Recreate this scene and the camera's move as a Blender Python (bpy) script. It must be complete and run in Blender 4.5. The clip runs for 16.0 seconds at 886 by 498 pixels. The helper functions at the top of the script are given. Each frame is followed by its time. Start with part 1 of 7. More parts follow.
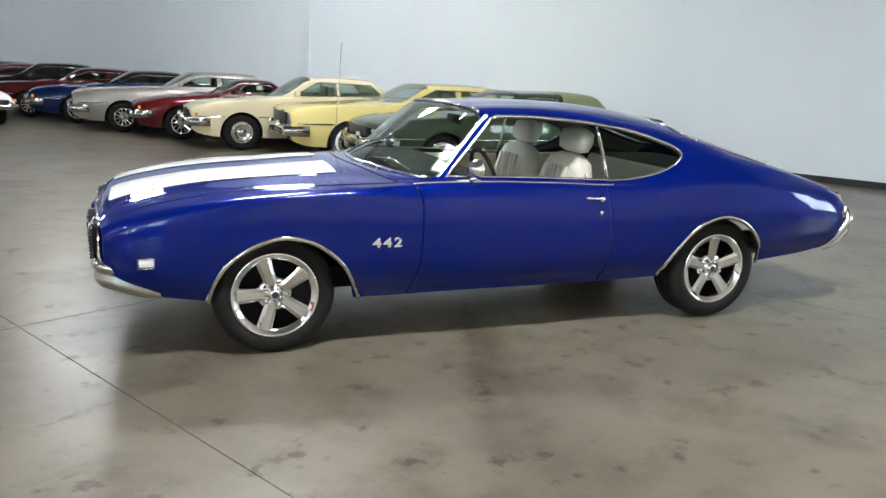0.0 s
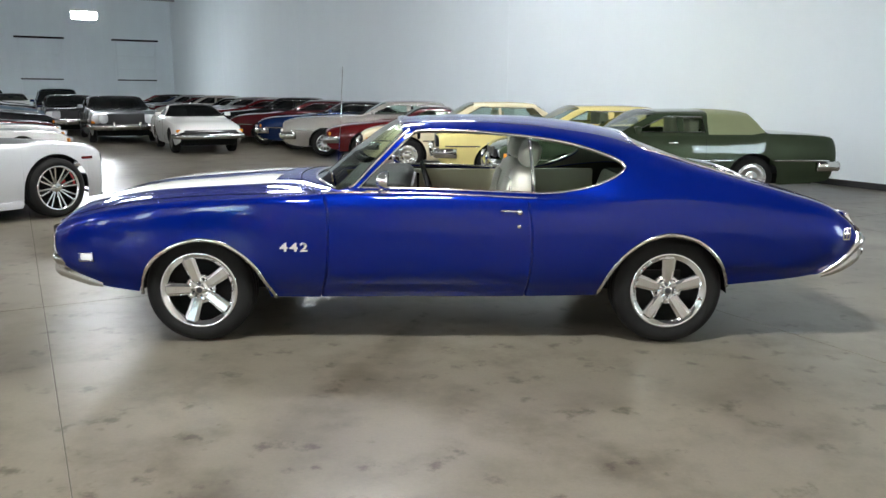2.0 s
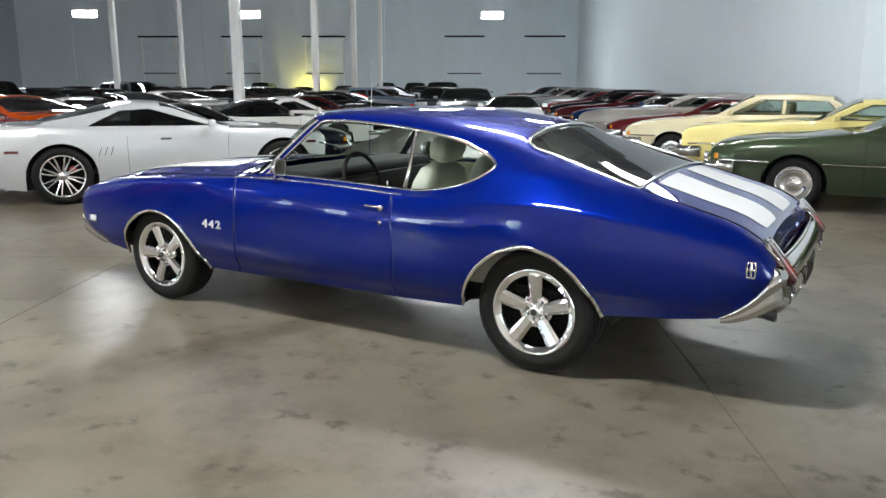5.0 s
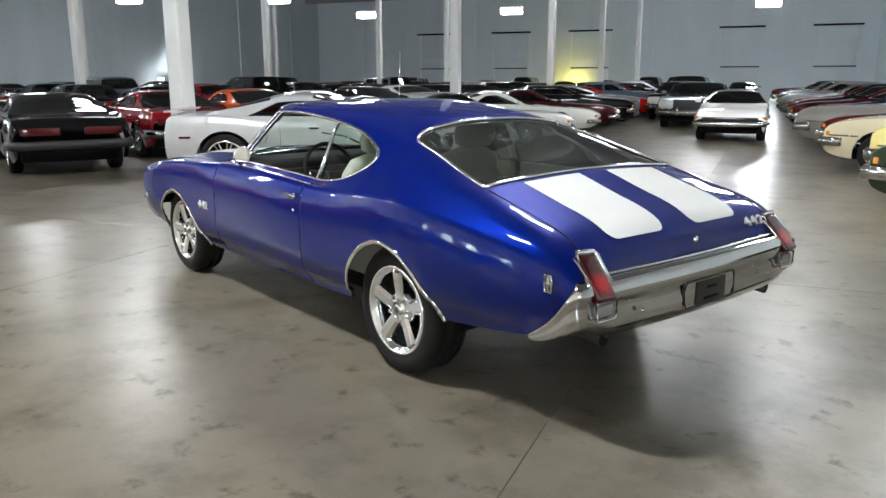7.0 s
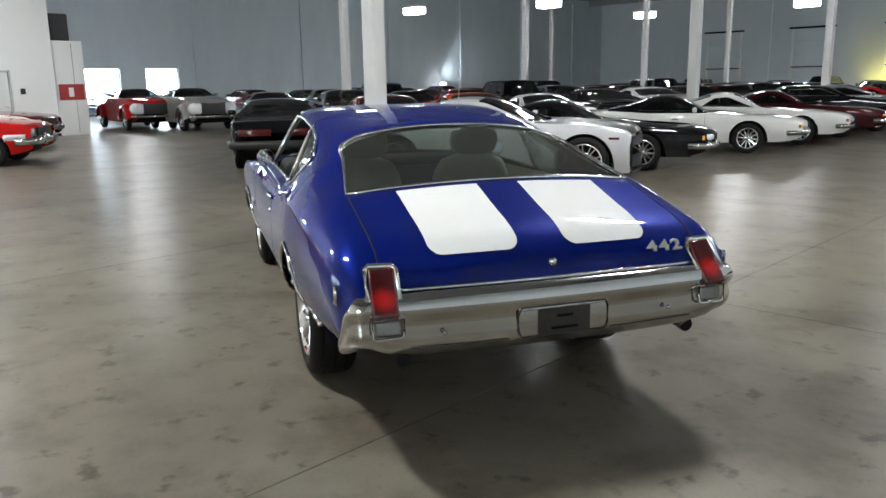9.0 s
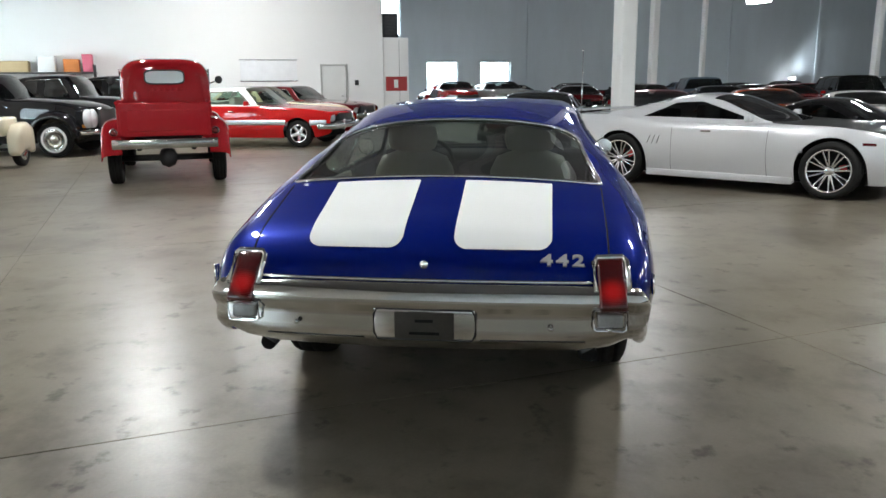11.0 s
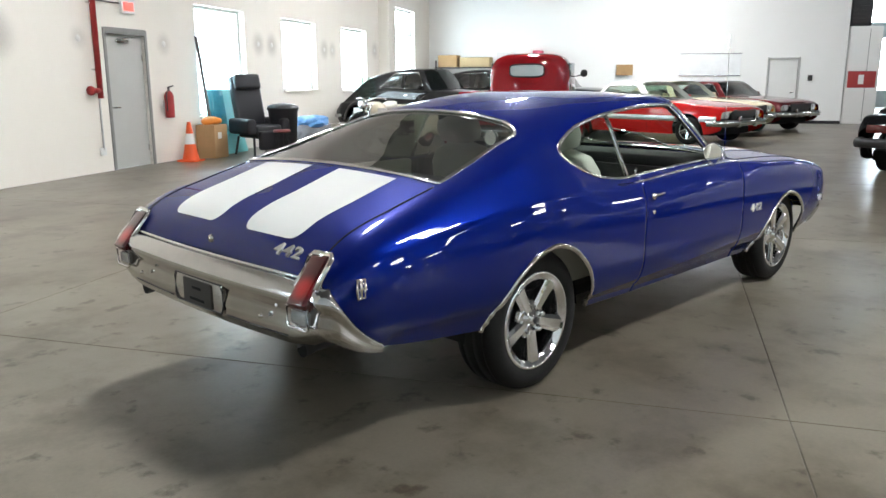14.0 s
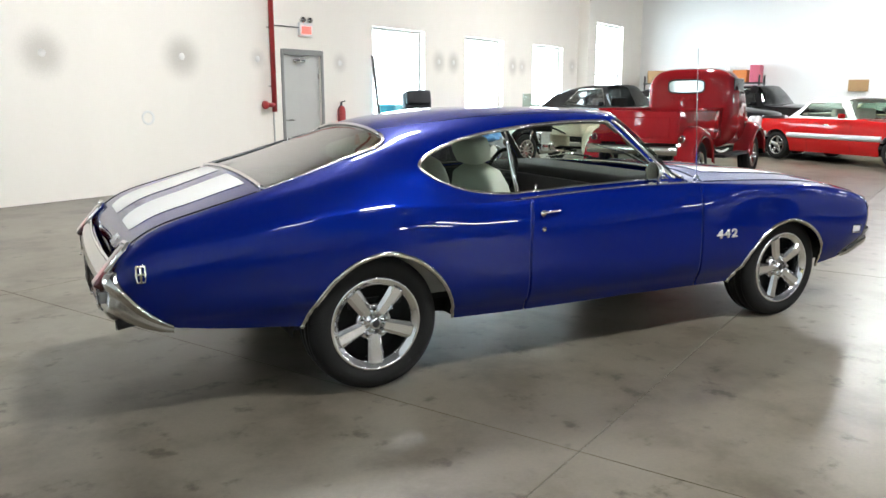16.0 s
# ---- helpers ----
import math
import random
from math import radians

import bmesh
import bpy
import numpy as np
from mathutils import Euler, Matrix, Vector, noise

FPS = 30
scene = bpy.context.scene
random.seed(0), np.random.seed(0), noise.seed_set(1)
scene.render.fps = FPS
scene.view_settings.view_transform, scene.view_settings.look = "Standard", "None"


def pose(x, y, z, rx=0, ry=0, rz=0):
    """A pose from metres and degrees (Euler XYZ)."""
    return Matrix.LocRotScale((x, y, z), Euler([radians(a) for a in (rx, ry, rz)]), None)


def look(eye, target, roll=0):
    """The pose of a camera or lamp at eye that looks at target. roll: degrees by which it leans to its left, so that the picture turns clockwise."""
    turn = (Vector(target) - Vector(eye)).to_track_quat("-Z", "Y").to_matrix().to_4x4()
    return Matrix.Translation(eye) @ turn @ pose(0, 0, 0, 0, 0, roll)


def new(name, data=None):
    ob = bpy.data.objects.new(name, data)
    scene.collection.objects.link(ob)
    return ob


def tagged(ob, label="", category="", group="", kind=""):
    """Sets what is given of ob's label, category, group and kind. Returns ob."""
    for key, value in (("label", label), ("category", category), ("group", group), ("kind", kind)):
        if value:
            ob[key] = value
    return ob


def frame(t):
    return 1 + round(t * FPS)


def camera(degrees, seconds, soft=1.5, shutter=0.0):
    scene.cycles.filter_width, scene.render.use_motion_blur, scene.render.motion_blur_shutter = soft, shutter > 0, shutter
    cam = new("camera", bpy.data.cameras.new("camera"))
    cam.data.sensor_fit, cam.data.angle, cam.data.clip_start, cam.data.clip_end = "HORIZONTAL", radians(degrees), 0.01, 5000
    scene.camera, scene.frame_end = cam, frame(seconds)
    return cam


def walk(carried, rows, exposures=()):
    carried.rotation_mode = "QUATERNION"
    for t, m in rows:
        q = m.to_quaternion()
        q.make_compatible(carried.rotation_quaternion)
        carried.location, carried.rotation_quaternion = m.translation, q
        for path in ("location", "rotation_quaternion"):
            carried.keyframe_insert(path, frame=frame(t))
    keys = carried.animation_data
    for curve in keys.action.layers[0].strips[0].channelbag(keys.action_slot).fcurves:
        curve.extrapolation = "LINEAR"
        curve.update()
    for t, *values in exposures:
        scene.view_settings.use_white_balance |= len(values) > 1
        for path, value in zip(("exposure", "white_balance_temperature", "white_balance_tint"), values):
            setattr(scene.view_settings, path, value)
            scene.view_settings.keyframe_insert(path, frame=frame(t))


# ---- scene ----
cam = camera(59.6, 16.0)
PATH = [
    (0, (-1.952, -4.94, 1.529), (-1.281, -3.109, 1.086), 2.4),
    (0.5, (-1.482, -5.144, 1.502), (-0.977, -3.258, 1.07), 2.7),
    (1, (-0.979, -5.333, 1.508), (-0.635, -3.407, 1.093), 1.9),
    (1.5, (-0.468, -5.444, 1.51), (-0.306, -3.492, 1.104), 1.1),
    (2, (0.049, -5.469, 1.518), (0.058, -3.509, 1.123), 0.4),
    (2.5, (0.578, -5.477, 1.529), (0.422, -3.522, 1.138), 0.5),
    (3, (1.115, -5.379, 1.536), (0.78, -3.447, 1.139), 0.3),
    (3.5, (1.666, -5.252, 1.53), (1.155, -3.359, 1.135), -0.5),
    (4, (2.143, -5.04, 1.524), (1.458, -3.205, 1.119), -0.9),
    (4.2, (2.322, -4.948, 1.532), (1.577, -3.138, 1.124), -0.8),
    (6.3, (4.104, -3.605, 1.496), (2.741, -2.207, 1.066), -0.1),
    (6.5, (4.24, -3.47, 1.502), (2.833, -2.116, 1.073), -0.5),
    (7, (4.583, -3.069, 1.502), (3.059, -1.847, 1.071), -0.1),
    (7.5, (4.837, -2.644, 1.491), (3.21, -1.563, 1.062), -0.0),
    (8, (5.081, -2.211, 1.483), (3.364, -1.272, 1.068), -0.3),
    (8.2, (5.18, -2.041, 1.502), (3.429, -1.168, 1.089), -0.3),
    (10.3, (5.563, -0.117, 1.499), (3.608, -0.086, 1.075), -0.7),
    (10.5, (5.581, 0.065, 1.503), (3.628, 0.009, 1.079), -0.2),
    (11, (5.511, 0.515, 1.479), (3.575, 0.24, 1.056), -0.5),
    (11.5, (5.402, 0.966, 1.47), (3.507, 0.484, 1.048), -0.3),
    (12, (5.281, 1.424, 1.472), (3.451, 0.736, 1.052), -0.2),
    (12.5, (5.073, 1.817, 1.458), (3.324, 0.944, 1.036), 0.2),
    (13, (4.844, 2.259, 1.461), (3.196, 1.208, 1.035), 0.3),
    (13.5, (4.532, 2.626, 1.446), (3.009, 1.405, 1.014), 0.5),
    (14, (4.208, 3.017, 1.439), (2.817, 1.645, 1.011), -0.1),
    (14.5, (3.875, 3.375, 1.441), (2.631, 1.868, 1.018), 0.1),
    (15, (3.531, 3.687, 1.434), (2.375, 2.108, 1.022), 0.0),
    (15.5, (3.179, 4.036, 1.44), (2.191, 2.343, 1.042), 0.1),
    (16, (2.788, 4.298, 1.434), (1.905, 2.547, 1.046), 0.0),
]
walk(cam, [(t, look(eye, target, roll)) for t, eye, target, roll in PATH], exposures=((0.0, -0.04), (3.0, 0.05), (4.2, 0.08), (6.5, -0.02), (8.0, -0.1), (10.5, -0.32), (11.5, -0.32), (13.0, -0.22), (15.0, 0.0), (16.0, 0.02)))

# ---- world, sun, large lights ----
BUILD = radians(28.5)          # the hall stands at an angle to the blue coupe
HALL = Matrix.Rotation(BUILD, 4, "Z")


def hp(a, b, z=0.0):
    """A place in the world from hall coordinates."""
    return HALL @ Vector((a, b, z))


world = bpy.data.worlds.new("sky")
scene.world = world
world.use_nodes = True
wn = world.node_tree.nodes
sky = wn.new("ShaderNodeTexSky")
sky.sky_type, sky.sun_disc = "NISHITA", False
sky.sun_elevation, sky.sun_rotation = radians(40), radians(200)
world.node_tree.links.new(sky.outputs[0], wn["Background"].inputs[0])
wn["Background"].inputs[1].default_value = 0.1

LAMP_Z = 6.2
LAMP_W = 500.0                 # watts of one high-bay lamp near the coupe
# (5.6, 10.0) and (-18.6, 0.6) are unseen, added to brighten the east and office walls
LAMPS = [(5.6, 10.0, .7), (3.4, 14.9, 1.5), (1.0, 4.0, 1.0), (-1.9, -3.0, 1.15), (-12.5, -2.7, 1.3), (-18.6, 0.6, .9), (-12.9, 10.5, 1.9), (-.7, 22.0, 2.4), (-12.8, 22.0, 2.2), (-27.0, 19.5, 3.4),
         (-.5, 35.5, 3.2), (-13.0, 35.5, 2.4), (-25.0, 35.5, 2.6), (1.8, 49.5, 1.8), (-14.7, 48.6, 5.0), (-25.6, 47.8, 4.0), (-33.5, 13.5, 4.0), (-33.0, 32.0, 3.6)]
WINDOWS_S = [(-8.05, -9.85, .75, 2.83), (-11.5, -13.3, 1.2, 2.83), (-14.9, -16.75, 1.15, 2.83), (-18.8, -21.3, 1.3, 3.72), (6.6, 4.7, .75, 2.83)]


def area(name, place, target, size_x, size_y, watts, colour):
    data = bpy.data.lights.new(name, "AREA")
    data.shape, data.size, data.size_y, data.energy, data.color = "RECTANGLE", size_x, size_y, watts, colour
    ob = new(name, data)
    ob.matrix_world = look(place, target)
    return ob


for a, b, k in LAMPS:
    lamp = area("high_bay_light", hp(a, b, LAMP_Z - (0.30 if b > 8 else 0.12)), hp(a, b, 0), 1.4, 0.68 if b > 8 else 0.34, LAMP_W * k, (0.965, 0.985, 0.99) if b < 14 else (0.86, 0.95, 1.0))
    lamp.rotation_euler.z = BUILD


# ---- materials ----
def nodes_of(name):
    m = bpy.data.materials.new(name)
    m.use_nodes = True
    n, l = m.node_tree.nodes, m.node_tree.links
    return m, n, l, n["Principled BSDF"]


def surface(name, colour, rough=0.5, metal=0.0, vary=0.12, scale=3.0, bump=0.0, bump_scale=60.0, coat=0.0, rough_vary=0.08, spec=0.5):
    """A plain material with variation at two scales, wear in the gloss and fine relief."""
    m, n, l, p = nodes_of(name)
    geo = n.new("ShaderNodeNewGeometry")
    tex = n.new("ShaderNodeTexNoise")
    tex.inputs["Scale"].default_value, tex.inputs["Detail"].default_value, tex.inputs["Roughness"].default_value = scale, 6, 0.62
    l.new(geo.outputs["Position"], tex.inputs["Vector"])
    mix = n.new("ShaderNodeMix")
    mix.data_type = "RGBA"
    mix.inputs[6].default_value = (*[c * (1 - vary) for c in colour], 1)
    mix.inputs[7].default_value = (*[min(1, c * (1 + vary)) for c in colour], 1)
    l.new(tex.outputs["Fac"], mix.inputs[0])
    l.new(mix.outputs[2], p.inputs["Base Color"])
    ramp = n.new("ShaderNodeMapRange")
    ramp.inputs[3].default_value, ramp.inputs[4].default_value = max(0.02, rough - rough_vary), min(1, rough + rough_vary)
    l.new(tex.outputs["Fac"], ramp.inputs[0])
    l.new(ramp.outputs[0], p.inputs["Roughness"])
    p.inputs["Metallic"].default_value = metal
    p.inputs["Specular IOR Level"].default_value = spec
    p.inputs["Coat Weight"].default_value = coat
    p.inputs["Coat Roughness"].default_value = 0.02
    p.inputs["Coat IOR"].default_value = 1.4
    if bump:
        fine = n.new("ShaderNodeTexNoise")
        fine.inputs["Scale"].default_value, fine.inputs["Detail"].default_value = bump_scale, 4
        l.new(geo.outputs["Position"], fine.inputs["Vector"])
        b = n.new("ShaderNodeBump")
        b.inputs["Strength"].default_value, b.inputs["Distance"].default_value = bump, 0.01
        l.new(fine.outputs["Fac"], b.inputs["Height"])
        l.new(b.outputs[0], p.inputs["Normal"])
    return m


def paint(name, colour, metal=0.0, rough=0.28):
    """Car paint under clear lacquer, with a faint flake."""
    return surface(name, colour, rough, metal, 0.06, 900.0, 0.0, coat=1.0, rough_vary=0.03, spec=0.0)


def glow(name, colour, strength):
    m, n, l, p = nodes_of(name)
    p.inputs["Base Color"].default_value = (*colour, 1)
    p.inputs["Emission Color"].default_value = (*colour, 1)
    p.inputs["Emission Strength"].default_value = strength
    return m


def glass(name, tint, gloss=0.015, base=0.045, power_of=4.0):
    """A thin pane: tinted see-through, with a mirror that grows towards grazing angles."""
    m, n, l, p = nodes_of(name)
    n.remove(p)
    clear, shine, mix, face = n.new("ShaderNodeBsdfTransparent"), n.new("ShaderNodeBsdfGlossy"), n.new("ShaderNodeMixShader"), n.new("ShaderNodeLayerWeight")
    power, range_ = n.new("ShaderNodeMath"), n.new("ShaderNodeMapRange")
    clear.inputs[0].default_value = (*tint, 1)
    shine.inputs["Roughness"].default_value = gloss
    face.inputs["Blend"].default_value = 0.5
    power.operation, power.inputs[1].default_value = "POWER", power_of
    range_.inputs[3].default_value, range_.inputs[4].default_value = base * 1.8, 1.0
    l.new(face.outputs["Facing"], power.inputs[0])
    l.new(power.outputs[0], range_.inputs[0])
    l.new(range_.outputs[0], mix.inputs[0])
    l.new(clear.outputs[0], mix.inputs[1])
    l.new(shine.outputs[0], mix.inputs[2])
    l.new(mix.outputs[0], n["Material Output"].inputs[0])
    return m


def concrete_floor():
    """Sealed, trowelled concrete: clouds, tyre scuffs, dark blots and a patchy polish."""
    m, n, l, p = nodes_of("sealed_concrete")
    geo = n.new("ShaderNodeNewGeometry")

    def noise_at(scale, detail, rough=0.6, distort=0.0):
        t = n.new("ShaderNodeTexNoise")
        t.inputs["Scale"].default_value, t.inputs["Detail"].default_value, t.inputs["Roughness"].default_value = scale, detail, rough
        t.inputs["Distortion"].default_value = distort
        l.new(geo.outputs["Position"], t.inputs["Vector"])
        return t.outputs["Fac"]

    def ramp_of(src, *stops):
        r = n.new("ShaderNodeValToRGB")
        while len(r.color_ramp.elements) < len(stops):
            r.color_ramp.elements.new(0.5)
        for e, (at, c) in zip(r.color_ramp.elements, stops):
            e.position, e.color = at, (*c, 1)
        r.color_ramp.interpolation = "EASE"
        l.new(src, r.inputs[0])
        return r.outputs[0]

    def times(a, b, fac=1.0):
        x = n.new("ShaderNodeMix")
        x.data_type, x.blend_type = "RGBA", "MULTIPLY"
        x.inputs[0].default_value = fac
        l.new(a, x.inputs[6]), l.new(b, x.inputs[7])
        return x.outputs[2]

    cloud = ramp_of(noise_at(0.5, 4, 0.5), (0.25, (0.092, 0.079, 0.058)), (0.5, (0.158, 0.139, 0.106)), (0.75, (0.218, 0.197, 0.156)))
    mott = ramp_of(noise_at(2.6, 7, 0.62), (0.22, (0.66, 0.63, 0.58)), (0.55, (1.0, 1.0, 1.0)), (0.8, (1.07, 1.07, 1.07)))
    stains = ramp_of(noise_at(1.5, 6, 0.62), (0.30, (0.42, 0.38, 0.32)), (0.53, (1, 1, 1)))
    blots = ramp_of(noise_at(5.0, 5, 0.6), (0.29, (0.33, 0.28, 0.22)), (0.43, (1, 1, 1)))
    specks = ramp_of(noise_at(15.0, 1, 0.4), (0.12, (0.50, 0.46, 0.40)), (0.30, (1, 1, 1)))
    grain = ramp_of(noise_at(60.0, 2, 0.5), (0.3, (0.93, 0.93, 0.93)), (0.7, (1, 1, 1)))
    l.new(times(times(times(times(times(cloud, mott, 1.0), stains, 0.8), blots, 1.0), specks, 0.8), grain), p.inputs["Base Color"])
    rr = n.new("ShaderNodeMapRange")
    rr.inputs[1].default_value, rr.inputs[2].default_value, rr.inputs[3].default_value, rr.inputs[4].default_value = 0.0, 1.0, 0.27, 0.35
    l.new(noise_at(0.9, 3, 0.5), rr.inputs[0])
    l.new(rr.outputs[0], p.inputs["Roughness"])
    p.inputs["Specular IOR Level"].default_value = 0.36
    b = n.new("ShaderNodeBump")
    b.inputs["Strength"].default_value, b.inputs["Distance"].default_value = 0.10, 0.004
    l.new(noise_at(2.2, 2), b.inputs["Height"])
    l.new(b.outputs[0], p.inputs["Normal"])
    return m


def wall_paint(name, colour, streak=0.1, scale=0.6, scuffs=()):
    """Rolled paint on concrete panels, with faint downward streaks and scuffs."""
    m, n, l, p = nodes_of(name)
    geo, mp = n.new("ShaderNodeNewGeometry"), n.new("ShaderNodeMapping")
    mp.inputs["Scale"].default_value = (1.0, 1.0, 0.25)
    l.new(geo.outputs["Position"], mp.inputs["Vector"])
    big, fine = n.new("ShaderNodeTexNoise"), n.new("ShaderNodeTexNoise")
    big.inputs["Scale"].default_value, big.inputs["Detail"].default_value, big.inputs["Roughness"].default_value = scale, 8, 0.66
    fine.inputs["Scale"].default_value, fine.inputs["Detail"].default_value = 45.0, 5
    l.new(mp.outputs[0], big.inputs["Vector"]), l.new(geo.outputs["Position"], fine.inputs["Vector"])
    mix = n.new("ShaderNodeMix")
    mix.data_type = "RGBA"
    mix.inputs[6].default_value = (*[c * (1 - streak) for c in colour], 1)
    mix.inputs[7].default_value = (*[min(0.86, c * (1 + streak * 0.5)) for c in colour], 1)
    l.new(big.outputs["Fac"], mix.inputs[0])
    out = mix.outputs[2]
    for place, radius, depth in scuffs:
        # a rubbed grey smudge with a ragged edge
        far, soft, mul, warp = n.new("ShaderNodeVectorMath"), n.new("ShaderNodeMapRange"), n.new("ShaderNodeMix"), n.new("ShaderNodeMath")
        far.operation, far.inputs[1].default_value = "DISTANCE", place
        l.new(geo.outputs["Position"], far.inputs[0])
        warp.operation, warp.inputs[2].default_value = "MULTIPLY_ADD", -0.06
        warp.inputs[1].default_value = 0.12
        l.new(fine.outputs["Fac"], warp.inputs[0])
        add = n.new("ShaderNodeMath")
        l.new(far.outputs["Value"], add.inputs[0]), l.new(warp.outputs[0], add.inputs[1])
        soft.interpolation_type = "SMOOTHSTEP"
        soft.inputs[1].default_value, soft.inputs[2].default_value, soft.inputs[3].default_value, soft.inputs[4].default_value = radius * 0.15, radius, depth, 0.0
        l.new(add.outputs[0], soft.inputs[0])
        mul.data_type, mul.blend_type = "RGBA", "MULTIPLY"
        mul.inputs[7].default_value = (0.42, 0.41, 0.40, 1)
        l.new(soft.outputs[0], mul.inputs[0]), l.new(out, mul.inputs[6])
        out = mul.outputs[2]
    l.new(out, p.inputs["Base Color"])
    p.inputs["Roughness"].default_value = 0.62
    b = n.new("ShaderNodeBump")
    b.inputs["Strength"].default_value, b.inputs["Distance"].default_value = 0.15, 0.004
    l.new(fine.outputs["Fac"], b.inputs["Height"])
    l.new(b.outputs[0], p.inputs["Normal"])
    return m


FLOOR = concrete_floor()
JOINT = surface("joint_filler", (0.085, 0.076, 0.064), 0.8)
WHITE_WALL = wall_paint("white_wall_paint", (0.74, 0.805, 0.86), 0.06)
OFFICE_WALL = wall_paint("office_wall_paint", (0.83, 0.825, 0.81), 0.04)
TIES = [(-1.18, 2.0, .44, .55), (-3.40, 2.04, .46, .6), (-4.95, 2.06, .24, .35), (-7.05, 2.06, .26, .4), (-10.4, 2.2, .34, .5), (-11.0, 2.2, .34, .55), (-13.8, 2.2, .34, .5), (-14.3, 2.2, .3, .4), (-17.4, 2.3, .34, .4)]
BEIGE_WALL = wall_paint("off_white_wall_paint", (0.79, 0.75, 0.685), 0.09, scuffs=[(tuple(hp(a, -8.0, z)), r, d) for a, z, r, d in TIES])
# the weak light on the far walls is put into these two greyer colours
DIMMED_GREY = wall_paint("grey_wall_paint", (0.64, 0.70, 0.74), 0.16)
DIMMED_BLUE_GREY = wall_paint("blue_grey_wall_paint", (0.50, 0.56, 0.60), 0.20)
CEILING = surface("ceiling_deck", (0.17, 0.17, 0.175), 0.8, vary=0.2)
STEEL_WHITE = surface("white_steel_paint", (0.72, 0.72, 0.70), 0.45, vary=0.05)
BLACK_TRIM = surface("black_rubber", (0.018, 0.018, 0.02), 0.6)
CHROME = surface("chrome", (0.85, 0.85, 0.85), 0.09, 1.0, 0.03, 30.0, rough_vary=0.03)
CHROME_SOFT = surface("worn_chrome", (0.60, 0.59, 0.57), 0.09, 1.0, 0.12, 9.0, rough_vary=0.05)
ALLOY = surface("machined_alloy", (0.74, 0.74, 0.75), 0.14, 1.0, 0.05, 40.0)
RUBBER = surface("tyre_rubber", (0.010, 0.0098, 0.0095), 0.75, spec=0.25, vary=0.25, scale=40.0, bump=0.2, bump_scale=120.0)
DARK = surface("underbody_black", (0.006, 0.006, 0.006), 0.8, spec=0.2)
DARK_METAL = surface("dark_cast_iron", (0.05, 0.05, 0.052), 0.5, 0.6)
BLUE = paint("deep_blue_paint", (0.0008, 0.0088, 0.135), 0.30, 0.34)
STRIPE = paint("white_stripe_paint", (0.80, 0.80, 0.78))
PANE = glass("car_window_glass", (0.72, 0.81, 0.75), base=0.008)
REAR_PANE = glass("tinted_rear_glass", (0.46, 0.53, 0.49), base=0.04, power_of=1.9)
DARK_PANE = glass("dark_car_glass", (0.16, 0.18, 0.18))
CLEAR_PANE = glass("window_pane_glass", (0.96, 0.98, 0.98))
CREAM = surface("cream_vinyl", (0.56, 0.54, 0.47), 0.5, vary=0.06, scale=8.0, bump=0.15, bump_scale=90.0)
CREAM_DARK = surface("khaki_vinyl", (0.36, 0.34, 0.25), 0.55, vary=0.08, scale=8.0, bump=0.15, bump_scale=90.0)
BLACK_VINYL = surface("black_vinyl", (0.014, 0.014, 0.014), 0.68, bump=0.15, bump_scale=90.0, spec=0.2)
NUMERAL = surface("numeral_silver", (.66, .66, .65), .28, .5)
BLACK_PLASTIC = surface("black_plastic", (.02, .021, .024), .45)
RED_LENS = surface("red_lens", (0.075, 0.003, 0.004), 0.12, coat=1.0)
AMBER_LENS = surface("amber_lens", (0.75, 0.25, 0.02), 0.15, coat=1.0)
SMOKE_LENS = surface("ribbed_backup_lens", (0.26, 0.26, 0.255), 0.18, 0.3, 0.2, 90.0, coat=1.0)
CLEAR_LENS = surface("clear_lens", (0.72, 0.73, 0.74), 0.12, 0.2, coat=1.0)
SLIM_GLOW = glow("slim_lamp_diffuser", (0.95, 0.98, 1.0), 26.0)
AISLE_GLOW = glow("aisle_lamp_diffuser", (0.86, 0.95, 1.0), 215.0)
LAMP_GLOW = glow("lamp_diffuser", (0.95, 0.98, 1.0), 55.0)
DAYLIGHT = glow("bright_daylight", (0.80, 0.92, 1.0), 17.0)


def lit_lens():
    """A ribbed red lens with a lit bulb behind its lower half: the glow falls off round the bulb."""
    m, n, l, p = nodes_of("lit_red_lens")
    tc, far, fall, wave = n.new("ShaderNodeTexCoord"), n.new("ShaderNodeVectorMath"), n.new("ShaderNodeMapRange"), n.new("ShaderNodeTexWave")
    far.operation, far.inputs[1].default_value = "DISTANCE", (0.02, 0, -0.035)
    l.new(tc.outputs["Object"], far.inputs[0])
    fall.interpolation_type = "SMOOTHERSTEP"
    fall.inputs[1].default_value, fall.inputs[2].default_value, fall.inputs[3].default_value, fall.inputs[4].default_value = 0.0, 0.075, 0.32, 0.004
    l.new(far.outputs["Value"], fall.inputs[0])
    l.new(fall.outputs[0], p.inputs["Emission Strength"])
    p.inputs["Emission Color"].default_value = (1.0, 0.012, 0.012, 1)
    p.inputs["Base Color"].default_value = (0.055, 0.002, 0.003, 1)
    p.inputs["Roughness"].default_value, p.inputs["Coat Weight"].default_value = 0.15, 1.0
    wave.bands_direction = "Z"
    wave.inputs["Scale"].default_value = 40.0
    l.new(tc.outputs["Object"], wave.inputs["Vector"])
    b = n.new("ShaderNodeBump")
    b.inputs["Strength"].default_value, b.inputs["Distance"].default_value = 0.3, 0.003
    l.new(wave.outputs["Fac"], b.inputs["Height"])
    l.new(b.outputs[0], p.inputs["Normal"])
    return m


LIT_LENS = lit_lens()


